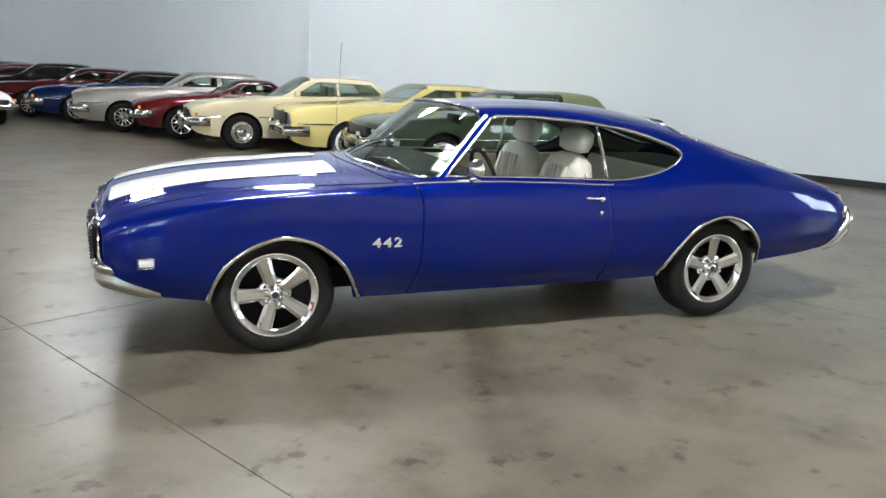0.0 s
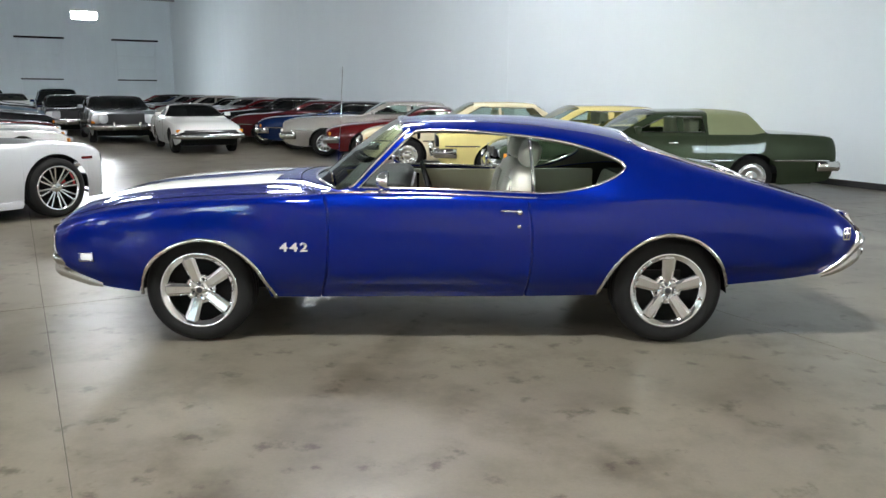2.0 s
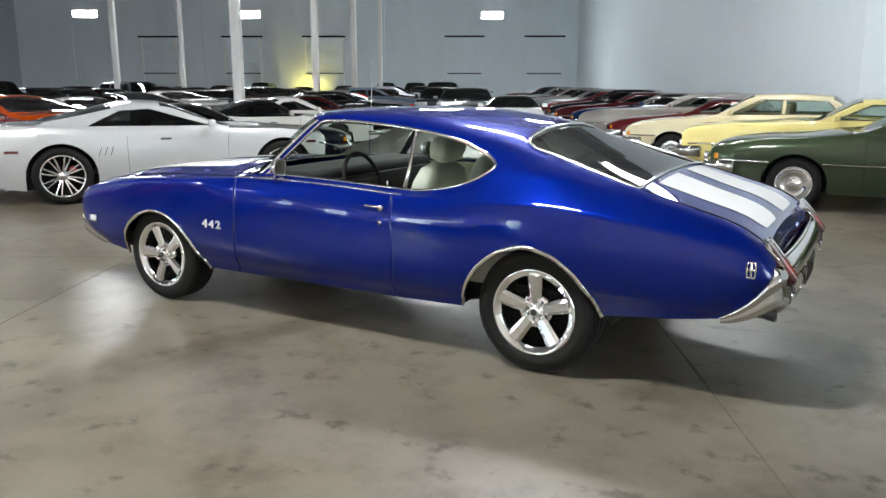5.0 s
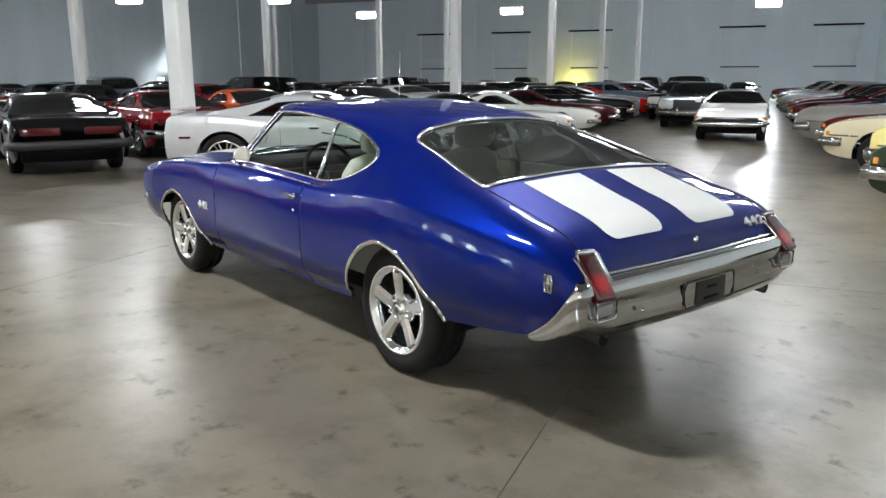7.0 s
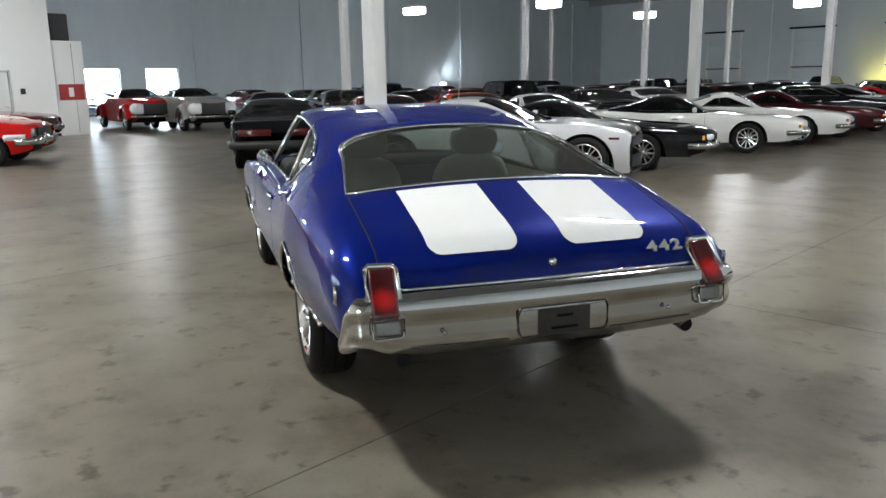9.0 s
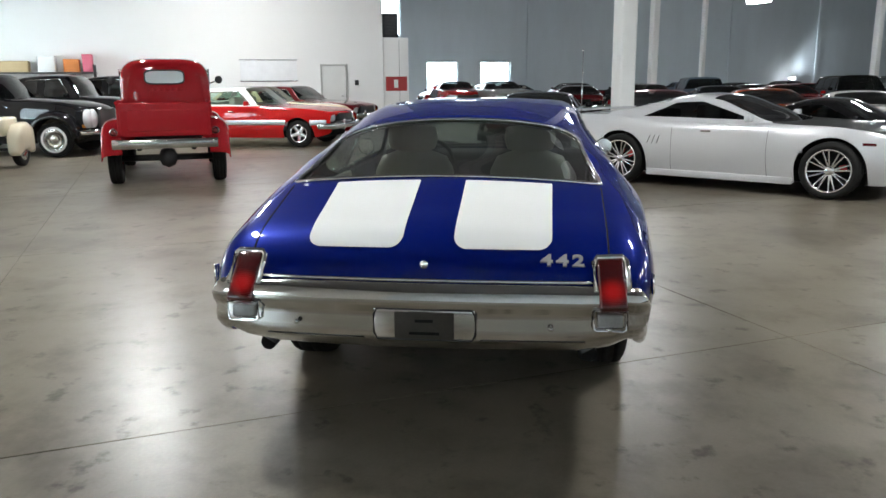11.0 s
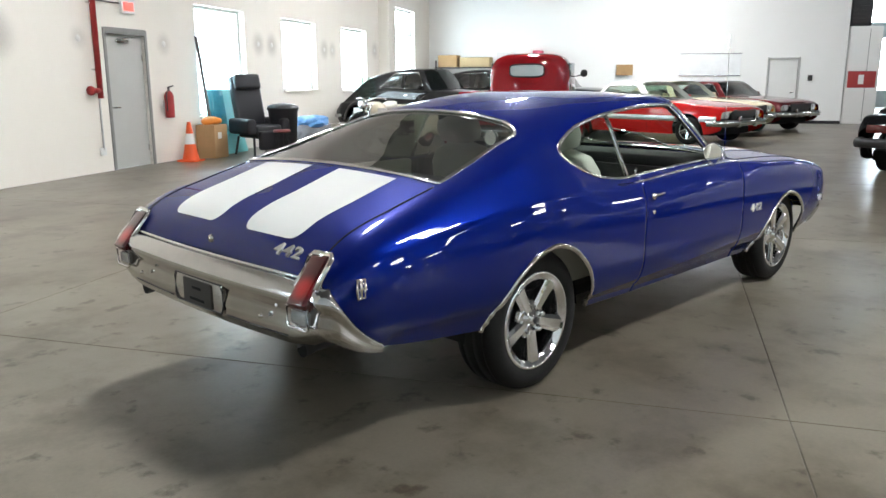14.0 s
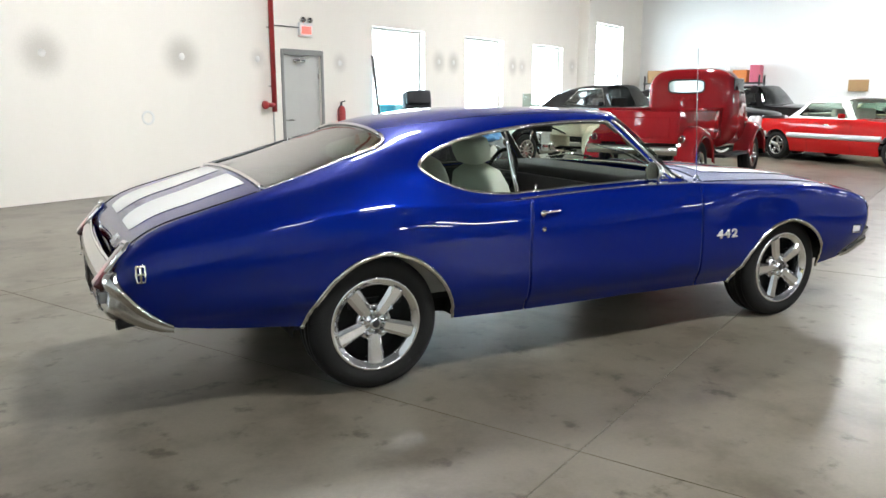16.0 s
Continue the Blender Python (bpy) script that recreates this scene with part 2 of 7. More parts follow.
# ---- building helpers ----
def mesh_of(name, verts, faces, mat, smooth=True, normals=None):
    me = bpy.data.meshes.new(name)
    me.from_pydata([tuple(v) for v in verts], [], faces)
    me.materials.append(mat)
    if smooth:
        me.shade_smooth()
    me.update()
    if normals is not None:
        me.normals_split_custom_set_from_vertices([tuple(v) for v in normals])
    return me


def part(name, shape, mat, parent, label="", smooth=True, at=None):
    """Links a bmesh, or verts and faces, as one mesh object under a thing or under a part."""
    if isinstance(shape, tuple):
        me = mesh_of(name, shape[0], shape[1], mat, smooth, shape[2] if len(shape) > 2 else None)
    elif isinstance(shape, bmesh.types.BMesh):
        me = bpy.data.meshes.new(name)
        shape.to_mesh(me)
        shape.free()
        me.materials.append(mat)
        if smooth:
            me.shade_smooth()
            me.set_sharp_from_angle(angle=radians(38))
    else:
        me = shape
    ob = new(name, me)
    ob.parent = parent
    if at is not None:
        ob.matrix_local = at
    if label:
        tagged(ob, label)
    return ob


def thing(name, label, category, at=None, group="", kind=""):
    ob = new(name)
    ob.empty_display_size = 0.2
    if at is not None:
        ob.matrix_world = at
    return tagged(ob, label, category, group, kind)


def box(sx, sy, sz, at=(0, 0, 0), bevel=0.0, seg=2, bm=None, turn=None):
    """A box with softened edges, centred on at."""
    own = bm is None
    b2 = bmesh.new()
    bmesh.ops.create_cube(b2, size=1.0)
    bmesh.ops.scale(b2, vec=(sx, sy, sz), verts=b2.verts)
    if bevel:
        bmesh.ops.bevel(b2, geom=list(b2.edges), offset=bevel, segments=seg, profile=0.6, affect="EDGES", clamp_overlap=True)
    if turn is not None:
        bmesh.ops.transform(b2, matrix=turn, verts=b2.verts)
    bmesh.ops.translate(b2, vec=at, verts=b2.verts)
    if own:
        return b2
    me = bpy.data.meshes.new("tmp")
    b2.to_mesh(me)
    b2.free()
    bm.from_mesh(me)
    bpy.data.meshes.remove(me)
    return bm


def lathe(profile, seg=40, axis="y", closed=False):
    """Turns a profile of (radius, along) round the axis."""
    verts, faces = [], []
    m = len(profile)
    for i in range(seg):
        c, s = math.cos(2 * math.pi * i / seg), math.sin(2 * math.pi * i / seg)
        for r, w in profile:
            verts.append((r * c, w, r * s) if axis == "y" else (r * c, r * s, w) if axis == "z" else (w, r * c, r * s))
    for i in range(seg):
        k = (i + 1) % seg
        for j in range(m if closed else m - 1):
            jj = (j + 1) % m
            faces.append((i * m + j, k * m + j, k * m + jj, i * m + jj))
    return verts, faces


def tube(points, radius, seg=8, closed=False, flat=1.0):
    """A round bar along a line of points; flat squeezes it across its local up."""
    pts = [Vector(p) for p in points]
    n = len(pts)
    verts, faces = [], []
    up = Vector((0, 0, 1))
    for i, p in enumerate(pts):
        q0 = pts[(i - 1) % n] if closed or i > 0 else p
        q1 = pts[(i + 1) % n] if closed or i < n - 1 else p
        d = (q1 - q0).normalized()
        side = d.cross(up)
        if side.length < 0.05:
            side = d.cross(Vector((0, 1, 0)))
        side.normalize()
        top = side.cross(d).normalized()
        for k in range(seg):
            c, s = math.cos(2 * math.pi * k / seg), math.sin(2 * math.pi * k / seg)
            verts.append(p + side * (c * radius * flat) + top * (s * radius))
    for i in range(n if closed else n - 1):
        a, b = i * seg, ((i + 1) % n) * seg
        for k in range(seg):
            kk = (k + 1) % seg
            faces.append((a + k, a + kk, b + kk, b + k))
    if not closed:
        faces.append(tuple(range(seg))[::-1])
        faces.append(tuple(range((n - 1) * seg, n * seg)))
    return verts, faces


def merge(*shapes):
    verts, faces = [], []
    for v, f in shapes:
        o = len(verts)
        verts += [tuple(p) for p in v]
        faces += [tuple(i + o for i in q) for q in f]
    return verts, faces


def moved(shape, m):
    return [m @ Vector(v) for v in shape[0]], shape[1]


def disc(radius, along, seg=24, axis="y"):
    v, f = [], []
    for i in range(seg):
        c, s = math.cos(2 * math.pi * i / seg), math.sin(2 * math.pi * i / seg)
        v.append((radius * c, along, radius * s) if axis == "y" else (radius * c, radius * s, along))
    f.append(tuple(range(seg)))
    return v, f


def ease(xs, ys, x):
    """Monotone cubic through (xs, ys); keeps straight runs straight and never overshoots."""
    xs, ys, x = np.asarray(xs, float), np.asarray(ys, float), np.asarray(x, float)
    h, d = np.diff(xs), np.diff(ys) / np.diff(xs)
    m = np.zeros(len(xs))
    for i in range(1, len(xs) - 1):
        if d[i - 1] * d[i] > 0:
            w1, w2 = 2 * h[i] + h[i - 1], h[i] + 2 * h[i - 1]
            m[i] = (w1 + w2) / (w1 / d[i - 1] + w2 / d[i])
    m[0], m[-1] = d[0], d[-1]
    i = np.clip(np.searchsorted(xs, x) - 1, 0, len(h) - 1)
    t = np.clip((x - xs[i]) / h[i], 0, 1)
    return (2 * t**3 - 3 * t**2 + 1) * ys[i] + (t**3 - 2 * t**2 + t) * h[i] * m[i] + (-2 * t**3 + 3 * t**2) * ys[i + 1] + (t**3 - t**2) * h[i] * m[i + 1]


def line_through(pts, count):
    """A smooth line through a few points, as many points long as asked."""
    p = np.asarray(pts, float)
    n = len(p)
    ext = np.vstack([2 * p[0] - p[1], p, 2 * p[-1] - p[-2]])
    u = np.linspace(0, n - 1 - 1e-9, count)
    i = u.astype(int)
    t = (u - i)[:, None]
    a, b, c, d = ext[i], ext[i + 1], ext[i + 2], ext[i + 3]
    return 0.5 * (2 * b + (c - a) * t + (2 * a - 5 * b + 4 * c - d) * t * t + (3 * b - 3 * c + d - a) * t**3)


def hall_box(name, a0, a1, b0, b1, z0, z1, mat, label, category, bevel=0.0, kind="structure", parent=None):
    bm = box(abs(a1 - a0), abs(b1 - b0), abs(z1 - z0), ((a0 + a1) / 2, (b0 + b1) / 2, (z0 + z1) / 2), bevel)
    if parent is not None:
        return part(name, bm, mat, parent, label)
    ob = part(name, bm, mat, None)
    ob.matrix_world = HALL
    return tagged(ob, label, category, kind=kind)

# ---- the hall ----
A_E, A_W, B_S, B_N, TOP = 9.8, -41.0, -8.0, 66.0, 9.2
A_OFF, B_OFF = -23.0, 6.0      # the white office block: its face and its corner

SLAB_A, SLAB_B = 4.25, 4.57
floor = hall_box("floor", A_W, A_E, B_S - 0.3, B_N, -0.30, -0.004, JOINT, "sealed grey concrete floor cut into slabs", "floor")


def wall_with_holes(name, axis, at, thick, u0, u1, z1, holes, mat, label):
    """A wall along one hall axis with real openings: piers, sills and lintels in one mesh."""
    bm = bmesh.new()
    cuts = sorted({u0, u1, *[h[0] for h in holes], *[h[1] for h in holes]})

    def block(p0, p1, q0, q1):
        if p1 - p0 < 1e-4 or q1 - q0 < 1e-4:
            return
        if axis == "a":
            box(thick, p1 - p0, q1 - q0, (at, (p0 + p1) / 2, (q0 + q1) / 2), bm=bm)
        else:
            box(p1 - p0, thick, q1 - q0, ((p0 + p1) / 2, at, (q0 + q1) / 2), bm=bm)

    for p0, p1 in zip(cuts, cuts[1:]):
        hole = [h for h in holes if h[0] <= p0 + 1e-6 and h[1] >= p1 - 1e-6]
        z = 0.0
        for h in sorted(hole, key=lambda h: h[2]):
            block(p0, p1, z, h[2])
            z = h[3]
        block(p0, p1, z, z1)
    bmesh.ops.remove_doubles(bm, verts=bm.verts, dist=0.0005)
    ob = part(name, bm, mat, None, smooth=False)
    ob.matrix_world = HALL
    return tagged(ob, label, "wall", kind="structure")


wall_e = wall_with_holes("wall_east", "a", A_E + 0.1, 0.2, B_S, B_N, TOP, [], WHITE_WALL, "smooth white painted wall behind the parked row")
wall_s = wall_with_holes("wall_south", "b", B_S - 0.15, 0.3, A_OFF - 0.2, A_E + 0.2, TOP, [(a1, a0, z0, z1) for a0, a1, z0, z1 in WINDOWS_S] + [(-6.51, -5.55, 0.0, 2.2)], BEIGE_WALL, "off-white painted concrete wall with tall windows")
wall_w = wall_with_holes("wall_office", "a", A_OFF - 0.15, 0.3, B_S, B_OFF, TOP, [(3.7, 4.62, 0.0, 2.1)], OFFICE_WALL, "white painted office wall with a door")
wall_w2 = wall_with_holes("wall_office_side", "b", B_OFF - 0.15, 0.3, A_W, A_OFF - 0.3, TOP, [], OFFICE_WALL, "white painted side of the office block")
wall_far = wall_with_holes("wall_far", "a", A_W - 0.15, 0.3, B_OFF - 0.3, B_N, TOP, [(9.9, 12.4, 0.8, 6.4), (14.0, 16.1, 0.75, 2.7), (17.6, 19.7, 0.75, 2.7)], DIMMED_BLUE_GREY, "warehouse wall with its dimness put into a blue-grey colour")
wall_n = wall_with_holes("wall_north", "b", B_N + 0.15, 0.3, A_W - 0.3, A_E + 0.2, TOP, [], DIMMED_GREY, "dim grey painted wall with loading doors")
ceiling = hall_box("ceiling", A_W - 0.3, A_E + 0.2, B_S - 0.3, B_N + 0.3, TOP, TOP + 0.2, CEILING, "grey steel roof deck", "ceiling")
for k in range(9):
    b = 3.0 + 7.6 * k
    hall_box("roof_beam", A_W, A_E, b - 0.12, b + 0.12, TOP - 0.5, TOP, surface("beam_grey", (0.25, 0.25, 0.25), 0.6) if k == 0 else bpy.data.materials["beam_grey"], "grey steel roof beam", "beam")
hall_box("baseboard", A_E - 0.02, A_E, B_S, B_N, 0.0, 0.11, BLACK_TRIM, "black rubber baseboard along the white wall", "baseboard")
hall_box("baseboard", A_OFF, A_OFF + 0.02, B_S, 3.6, 0.0, 0.10, BLACK_TRIM, "black rubber baseboard along the office wall", "baseboard")
hall_box("baseboard", A_OFF, A_OFF + 0.02, 4.72, B_OFF, 0.0, 0.10, BLACK_TRIM, "black rubber baseboard beside the office door", "baseboard")
hall_box("backdrop", A_OFF - 1.0, 9.0, B_S - 0.46, B_S - 0.40, -0.3, 7.0, DAYLIGHT, "bright overcast daylight outside the windows", "backdrop")
hall_box("backdrop", A_W - 0.62, A_W - 0.56, 6.2, 24.0, -0.3, 9.0, DAYLIGHT, "bright overcast daylight outside the far windows", "backdrop")
for b in (14.0, 32.5, 48.0):
    hall_box("trim", A_E - 0.006, A_E, b - 0.03, b + 0.03, 0.11, TOP - 0.5, WHITE_WALL, "painted panel joint strip", "trim")

# windows of the south wall, with frames
for k, (a0, a1, z0, z1) in enumerate(WINDOWS_S):
    win = tagged(new("window_%d" % (k + 1)), "tall bright window in a white steel frame", "window", kind="structure")
    win.matrix_world = HALL
    w, am = a0 - a1, (a0 + a1) / 2
    for nm, sx, sz, x, z in (("window_frame", w, 0.06, am, z0 + 0.03), ("window_frame", w, 0.06, am, z1 - 0.03), ("window_frame", 0.06, z1 - z0 - 0.12, a1 + 0.03, (z0 + z1) / 2), ("window_frame", 0.06, z1 - z0 - 0.12, a0 - 0.03, (z0 + z1) / 2)):
        part(nm, box(sx, 0.08, sz, (x, B_S - 0.18, z), 0.008), STEEL_WHITE, win)
    if k == 3:
        for q in (0.34, 0.67):
            part("window_bar", box(w - 0.12, 0.06, 0.05, (am, B_S - 0.18, z0 + (z1 - z0) * q), 0.006), STEEL_WHITE, win)
    pane = part("pane", box(w - 0.12, 0.008, z1 - z0 - 0.12, (am, B_S - 0.19, (z0 + z1) / 2)), CLEAR_PANE, win)
    pane.visible_shadow = False
    part("window_sill", box(w + 0.06, 0.10, 0.035, (am, B_S + 0.035, z0 - 0.018), 0.006), BEIGE_WALL, win)
for k, (b0, b1, z0, z1) in enumerate(((9.9, 12.4, 0.8, 6.4), (14.0, 16.1, 0.75, 2.7), (17.6, 19.7, 0.75, 2.7))):
    win = tagged(new("window_%d" % (k + 7)), "bright distant window in the blue-grey wall", "window", kind="structure")
    win.matrix_world = HALL
    for sy, sz, y, z in ((b1 - b0, 0.08, (b0 + b1) / 2, z0 + 0.04), (b1 - b0, 0.08, (b0 + b1) / 2, z1 - 0.04), (0.08, z1 - z0 - 0.16, b0 + 0.04, (z0 + z1) / 2), (0.08, z1 - z0 - 0.16, b1 - 0.04, (z0 + z1) / 2)):
        part("window_frame", box(0.1, sy, sz, (A_W - 0.15, y, z), 0.01), STEEL_WHITE, win)
    if k == 0:
        part("window_frame", box(0.1, b1 - b0, 0.8, (A_W - 0.15, (b0 + b1) / 2, 3.9), 0.01), DIMMED_BLUE_GREY, win)


# steel columns
def column(a, b, w, label):
    ob = thing("column", label, "column", Matrix.Translation(hp(a, b)) @ HALL.to_3x3().to_4x4(), "hall columns")
    part("shaft", box(w, w, TOP - 0.52, (0, 0, 0.02 + (TOP - 0.52) / 2), w * 0.16, 3), STEEL_WHITE, ob)
    part("base_plate", box(w * 1.6, w * 1.6, 0.02, (0, 0, 0.01), 0.004), STEEL_WHITE, ob)
    return ob


for a, b in ((-6.35, 5.35), (-6.05, 16.6), (-5.75, 26.1), (-5.5, 34.7), (-5.5, 46.0), (-18.6, 14.6), (-18.5, 25.0), (-17.0, 33.0), (-18.5, 46.0), (-32.5, 27.8), (-32.5, 46.0)):
    column(a, b, 0.30 if b < 10 else 0.26, "white painted square steel column on a base plate")

# high-bay lamps on their rods
for a, b, k in LAMPS:
    ob = thing("high_bay_lamp", "lit rectangular high-bay lamp hanging from rods", "lamp", Matrix.Translation(hp(a, b, LAMP_Z)) @ HALL, "high-bay lamps")
    # the far diffusers are made deeper to imitate the bloom round them
    wide, deep = (0.68, 0.42) if b > 8 else (0.34, 0.14)
    part("housing", box(1.5, wide + 0.07, 0.16, (0, 0, 0.13), 0.04), STEEL_WHITE, ob)
    part("diffuser", box(1.42, wide, deep, (0, 0, 0.05 - deep * 0.45), deep * 0.24, 3), AISLE_GLOW if b > 49 else LAMP_GLOW if b > 8 else SLIM_GLOW, ob)
    for s in (-0.5, 0.5):
        part("rod", (tube([(s, 0, 0.2), (s, 0, TOP - LAMP_Z)], 0.012, 6)), STEEL_WHITE, ob)

# loading doors of the north wall
LOAD = ((5.3, 8.4), (-1.8, 1.25), (-14.6, -11.2), (-21.9, -18.7), (-29.5, -26.4))
for k, (a0, a1) in enumerate(LOAD):
    d = thing("door_%d" % (k + 1), "closed grey sectional loading door with a dark header", "door", HALL, kind="structure")
    for q in range(5):
        part("panel", box(a1 - a0 - 0.1, 0.05, 1.08, ((a0 + a1) / 2, B_N - 0.04, 0.56 + 1.1 * q), 0.015), DIMMED_GREY, d)
    for x in (a0, a1):
        part("jamb", box(0.16, 0.14, 5.55, (x, B_N - 0.07, 2.775), 0.01), STEEL_WHITE if k > 1 else DIMMED_GREY, d)
    part("header", box(a1 - a0 + 0.5, 0.3, 0.14, ((a0 + a1) / 2, B_N - 0.15, 5.62), 0.02), DARK, d, "dark roller header")
    part("rail", box(a1 - a0, 0.1, 0.1, ((a0 + a1) / 2, B_N - 0.12, 2.4), 0.01), DARK_METAL, d)
for a in (-7.6, -24.0, -36.0, 3.2):
    hall_box("pilaster", a - 0.2, a + 0.2, B_N - 0.12, B_N, 0, TOP - 0.5, DIMMED_GREY, "shallow wall pilaster coloured grey to look dim", "pilaster")
for b in (14, 22, 30, 38, 46, 54):
    hall_box("pilaster", A_W, A_W + 0.1, b - 0.18 + 7, b + 0.18 + 7, 0, TOP - 0.5, DIMMED_BLUE_GREY, "shallow wall pilaster coloured blue-grey to look dim", "pilaster")

# glowing yellow floor flood beside a loading door
fl = thing("work_light", "small lit yellow work light on the floor", "lamp", Matrix.Translation(hp(-14.2, B_N - 1.6, 0)) @ HALL)
part("stand", box(0.3, 0.2, 0.5, (0, 0, 0.25), 0.02), DARK_METAL, fl)
part("reflector", box(0.5, 0.25, 0.4, (0, 0, 0.72), 0.05), glow("yellow_lamp_glow", (1.0, 0.85, 0.2), 25.0), fl)
wl = bpy.data.lights.new("work_light_beam", "SPOT")
wl.energy, wl.color, wl.spot_size, wl.shadow_soft_size = 200, (1.0, 0.86, 0.12), radians(120), 0.2
new("work_light_beam", wl).matrix_world = look(hp(-14.2, B_N - 1.4, 0.95), hp(-14.2, B_N, 1.6))
# added spot and lamp post: they imitate reflected window light fanning over the far wall
up = bpy.data.lights.new("uplight_beam", "SPOT")
up.energy, up.color, up.spot_size, up.spot_blend, up.shadow_soft_size = 900, (0.85, 0.93, 1.0), radians(80), 1.0, 0.3
new("uplight_beam", up).matrix_world = look(hp(A_W + 0.8, 42.0, 1.7), hp(A_W + 0.1, 48.5, 5.2))
ul = thing("wall_uplight", "unseen lamp on a post, added for the pale fan of light on the wall", "lamp", Matrix.Translation(hp(A_W + 0.8, 42.0, 0)) @ HALL)
part("post", box(0.08, 0.08, 1.45, (0, 0, 0.725), 0.01), DARK_METAL, ul)
part("lamp_head", box(0.3, 0.3, 0.12, (0, 0, 1.5), 0.03), LAMP_GLOW, ul)

# ---- car bodies: sections along the car, each through ten key points from the sill up to the middle of the roof ----
class Shell:
    """The skin of a car. rows: (x, bow, ten y, ten z). The nose points to -x; the skin is mirrored in y."""

    def __init__(self, rows, low, xs, n_side=14, sub=(3, 6, 6, 6, 8)):
        self.S = np.array([r[0] for r in rows])
        self.bow = np.array([r[1] for r in rows])
        self.KY = np.array([r[2] for r in rows])
        self.KZ = np.array([r[3] for r in rows])
        self.low, self.xs, self.n_side, self.sub = low, np.array(sorted(set(np.round(xs, 4)))), n_side, sub
        self.jk = [n_side]
        for s in sub:
            self.jk.append(self.jk[-1] + s)
        self.nj = self.jk[-1] + 1
        ky = np.array([ease(self.S, self.KY[:, k], self.xs) for k in range(10)]).T
        kz = np.array([ease(self.S, self.KZ[:, k], self.xs) for k in range(10)]).T
        bows = ease(self.S, self.bow, self.xs)
        self.V = np.array([self.section(x, ky[i], kz[i], float(bows[i])) for i, x in enumerate(self.xs)])
        self.normals()

    def section(self, x, ky, kz, bow):
        side = line_through(np.c_[ky[:5], kz[:5]], 61)
        zl = max(kz[0], self.low(x))
        i0 = int(np.argmax(side[:, 1] >= zl - 1e-6))
        if i0 > 0:
            f = (zl - side[i0 - 1, 1]) / max(1e-6, side[i0, 1] - side[i0 - 1, 1])
            side = np.vstack([side[i0 - 1] + f * (side[i0] - side[i0 - 1]), side[i0:]])
        d = np.r_[0, np.cumsum(np.hypot(*np.diff(side, axis=0).T))]
        u = np.linspace(0, d[-1], self.n_side + 1)
        lower = np.c_[np.interp(u, d, side[:, 0]), np.interp(u, d, side[:, 1])]
        mid = np.vstack([np.c_[ky[4:], kz[4:]], [-ky[8], kz[8]]])
        upper = []
        for k, s in enumerate(self.sub):
            a, b, c, e = mid[max(k - 1, 0)], mid[k], mid[k + 1], mid[min(k + 2, 6)]
            if k == 0:
                a = 2 * b - c
            for q in range(1, s + 1):
                t = q / s
                # tangents limited by the shorter neighbour keep the roof edge crisp
                L = np.hypot(*(c - b)) + 1e-9
                m0 = (c - a) / (np.hypot(*(c - b)) + np.hypot(*(b - a)) + 1e-9) * L
                m1 = (e - b) / (np.hypot(*(e - c)) + np.hypot(*(c - b)) + 1e-9) * L
                upper.append((2 * t**3 - 3 * t**2 + 1) * b + (t**3 - 2 * t**2 + t) * m0 + (-2 * t**3 + 3 * t**2) * c + (t**3 - t**2) * m1)
        yz = np.vstack([lower, upper])
        wide = max(0.3, ky[2])
        return np.c_[x - bow * (1 - np.clip(np.abs(yz[:, 0]) / wide, 0, 1) ** 2), yz]

    def normals(self):
        V = self.V
        du, dv = np.gradient(V, axis=0), np.gradient(V, axis=1)
        N = np.cross(du, dv)
        N /= np.linalg.norm(N, axis=2, keepdims=True) + 1e-12
        if N[len(N) // 2, self.n_side // 2, 1] < 0:
            N = -N
        self.N = N

    def pick(self, test, sides=(1, -1), push=0.0):
        """The patch of skin whose cells pass test(i, j, middle), on one side or both, as verts, faces and normals."""
        verts, norms, faces = [], [], []
        for s in sides:
            seen = {}
            C = (self.V[:-1, :-1] + self.V[1:, :-1] + self.V[1:, 1:] + self.V[:-1, 1:]) / 4
            for i in range(len(self.xs) - 1):
                for j in range(self.nj - 1):
                    if not test(i, j, C[i, j]):
                        continue
                    ids = []
                    for a, b in ((i, j), (i + 1, j), (i + 1, j + 1), (i, j + 1)):
                        key = (a, b)
                        if key not in seen:
                            p, n = self.V[a, b].copy(), self.N[a, b].copy()
                            p = p + n * push
                            if b == self.nj - 1:
                                p[1], n[1] = 0.0, 0.0
                            seen[key] = len(verts)
                            verts.append((p[0], p[1] * s, p[2]))
                            norms.append((n[0], n[1] * s, n[2]))
                        ids.append(seen[key])
                    faces.append(tuple(ids) if s < 0 else tuple(ids[::-1]))
        return verts, faces, norms

    def at(self, x, y):
        """A place on the upper skin over (x, y), and its normal."""
        U, NN = self.V[:, self.n_side:], self.N[:, self.n_side:]
        d = (U[:, :, 0] - x) ** 2 + (U[:, :, 1] - abs(y)) ** 2
        idx = np.argsort(d.ravel())[:4]
        w = 1 / (d.ravel()[idx] + 1e-6)
        w /= w.sum()
        p, n = (U.reshape(-1, 3)[idx] * w[:, None]).sum(0), (NN.reshape(-1, 3)[idx] * w[:, None]).sum(0)
        return np.array([x, y, p[2] + (-(n[0] * (x - p[0]) + n[1] * (abs(y) - p[1])) / max(0.2, n[2]))]), np.array([n[0], n[1] * (1 if y >= 0 else -1), n[2]])

    def side_at(self, x, z):
        """A place on the side skin at (x, z): its y."""
        i = int(np.argmin(np.abs(self.xs - x)))
        col = self.V[i, :self.jk[3] + 1]
        return float(np.interp(z, col[:, 2], col[:, 1]))

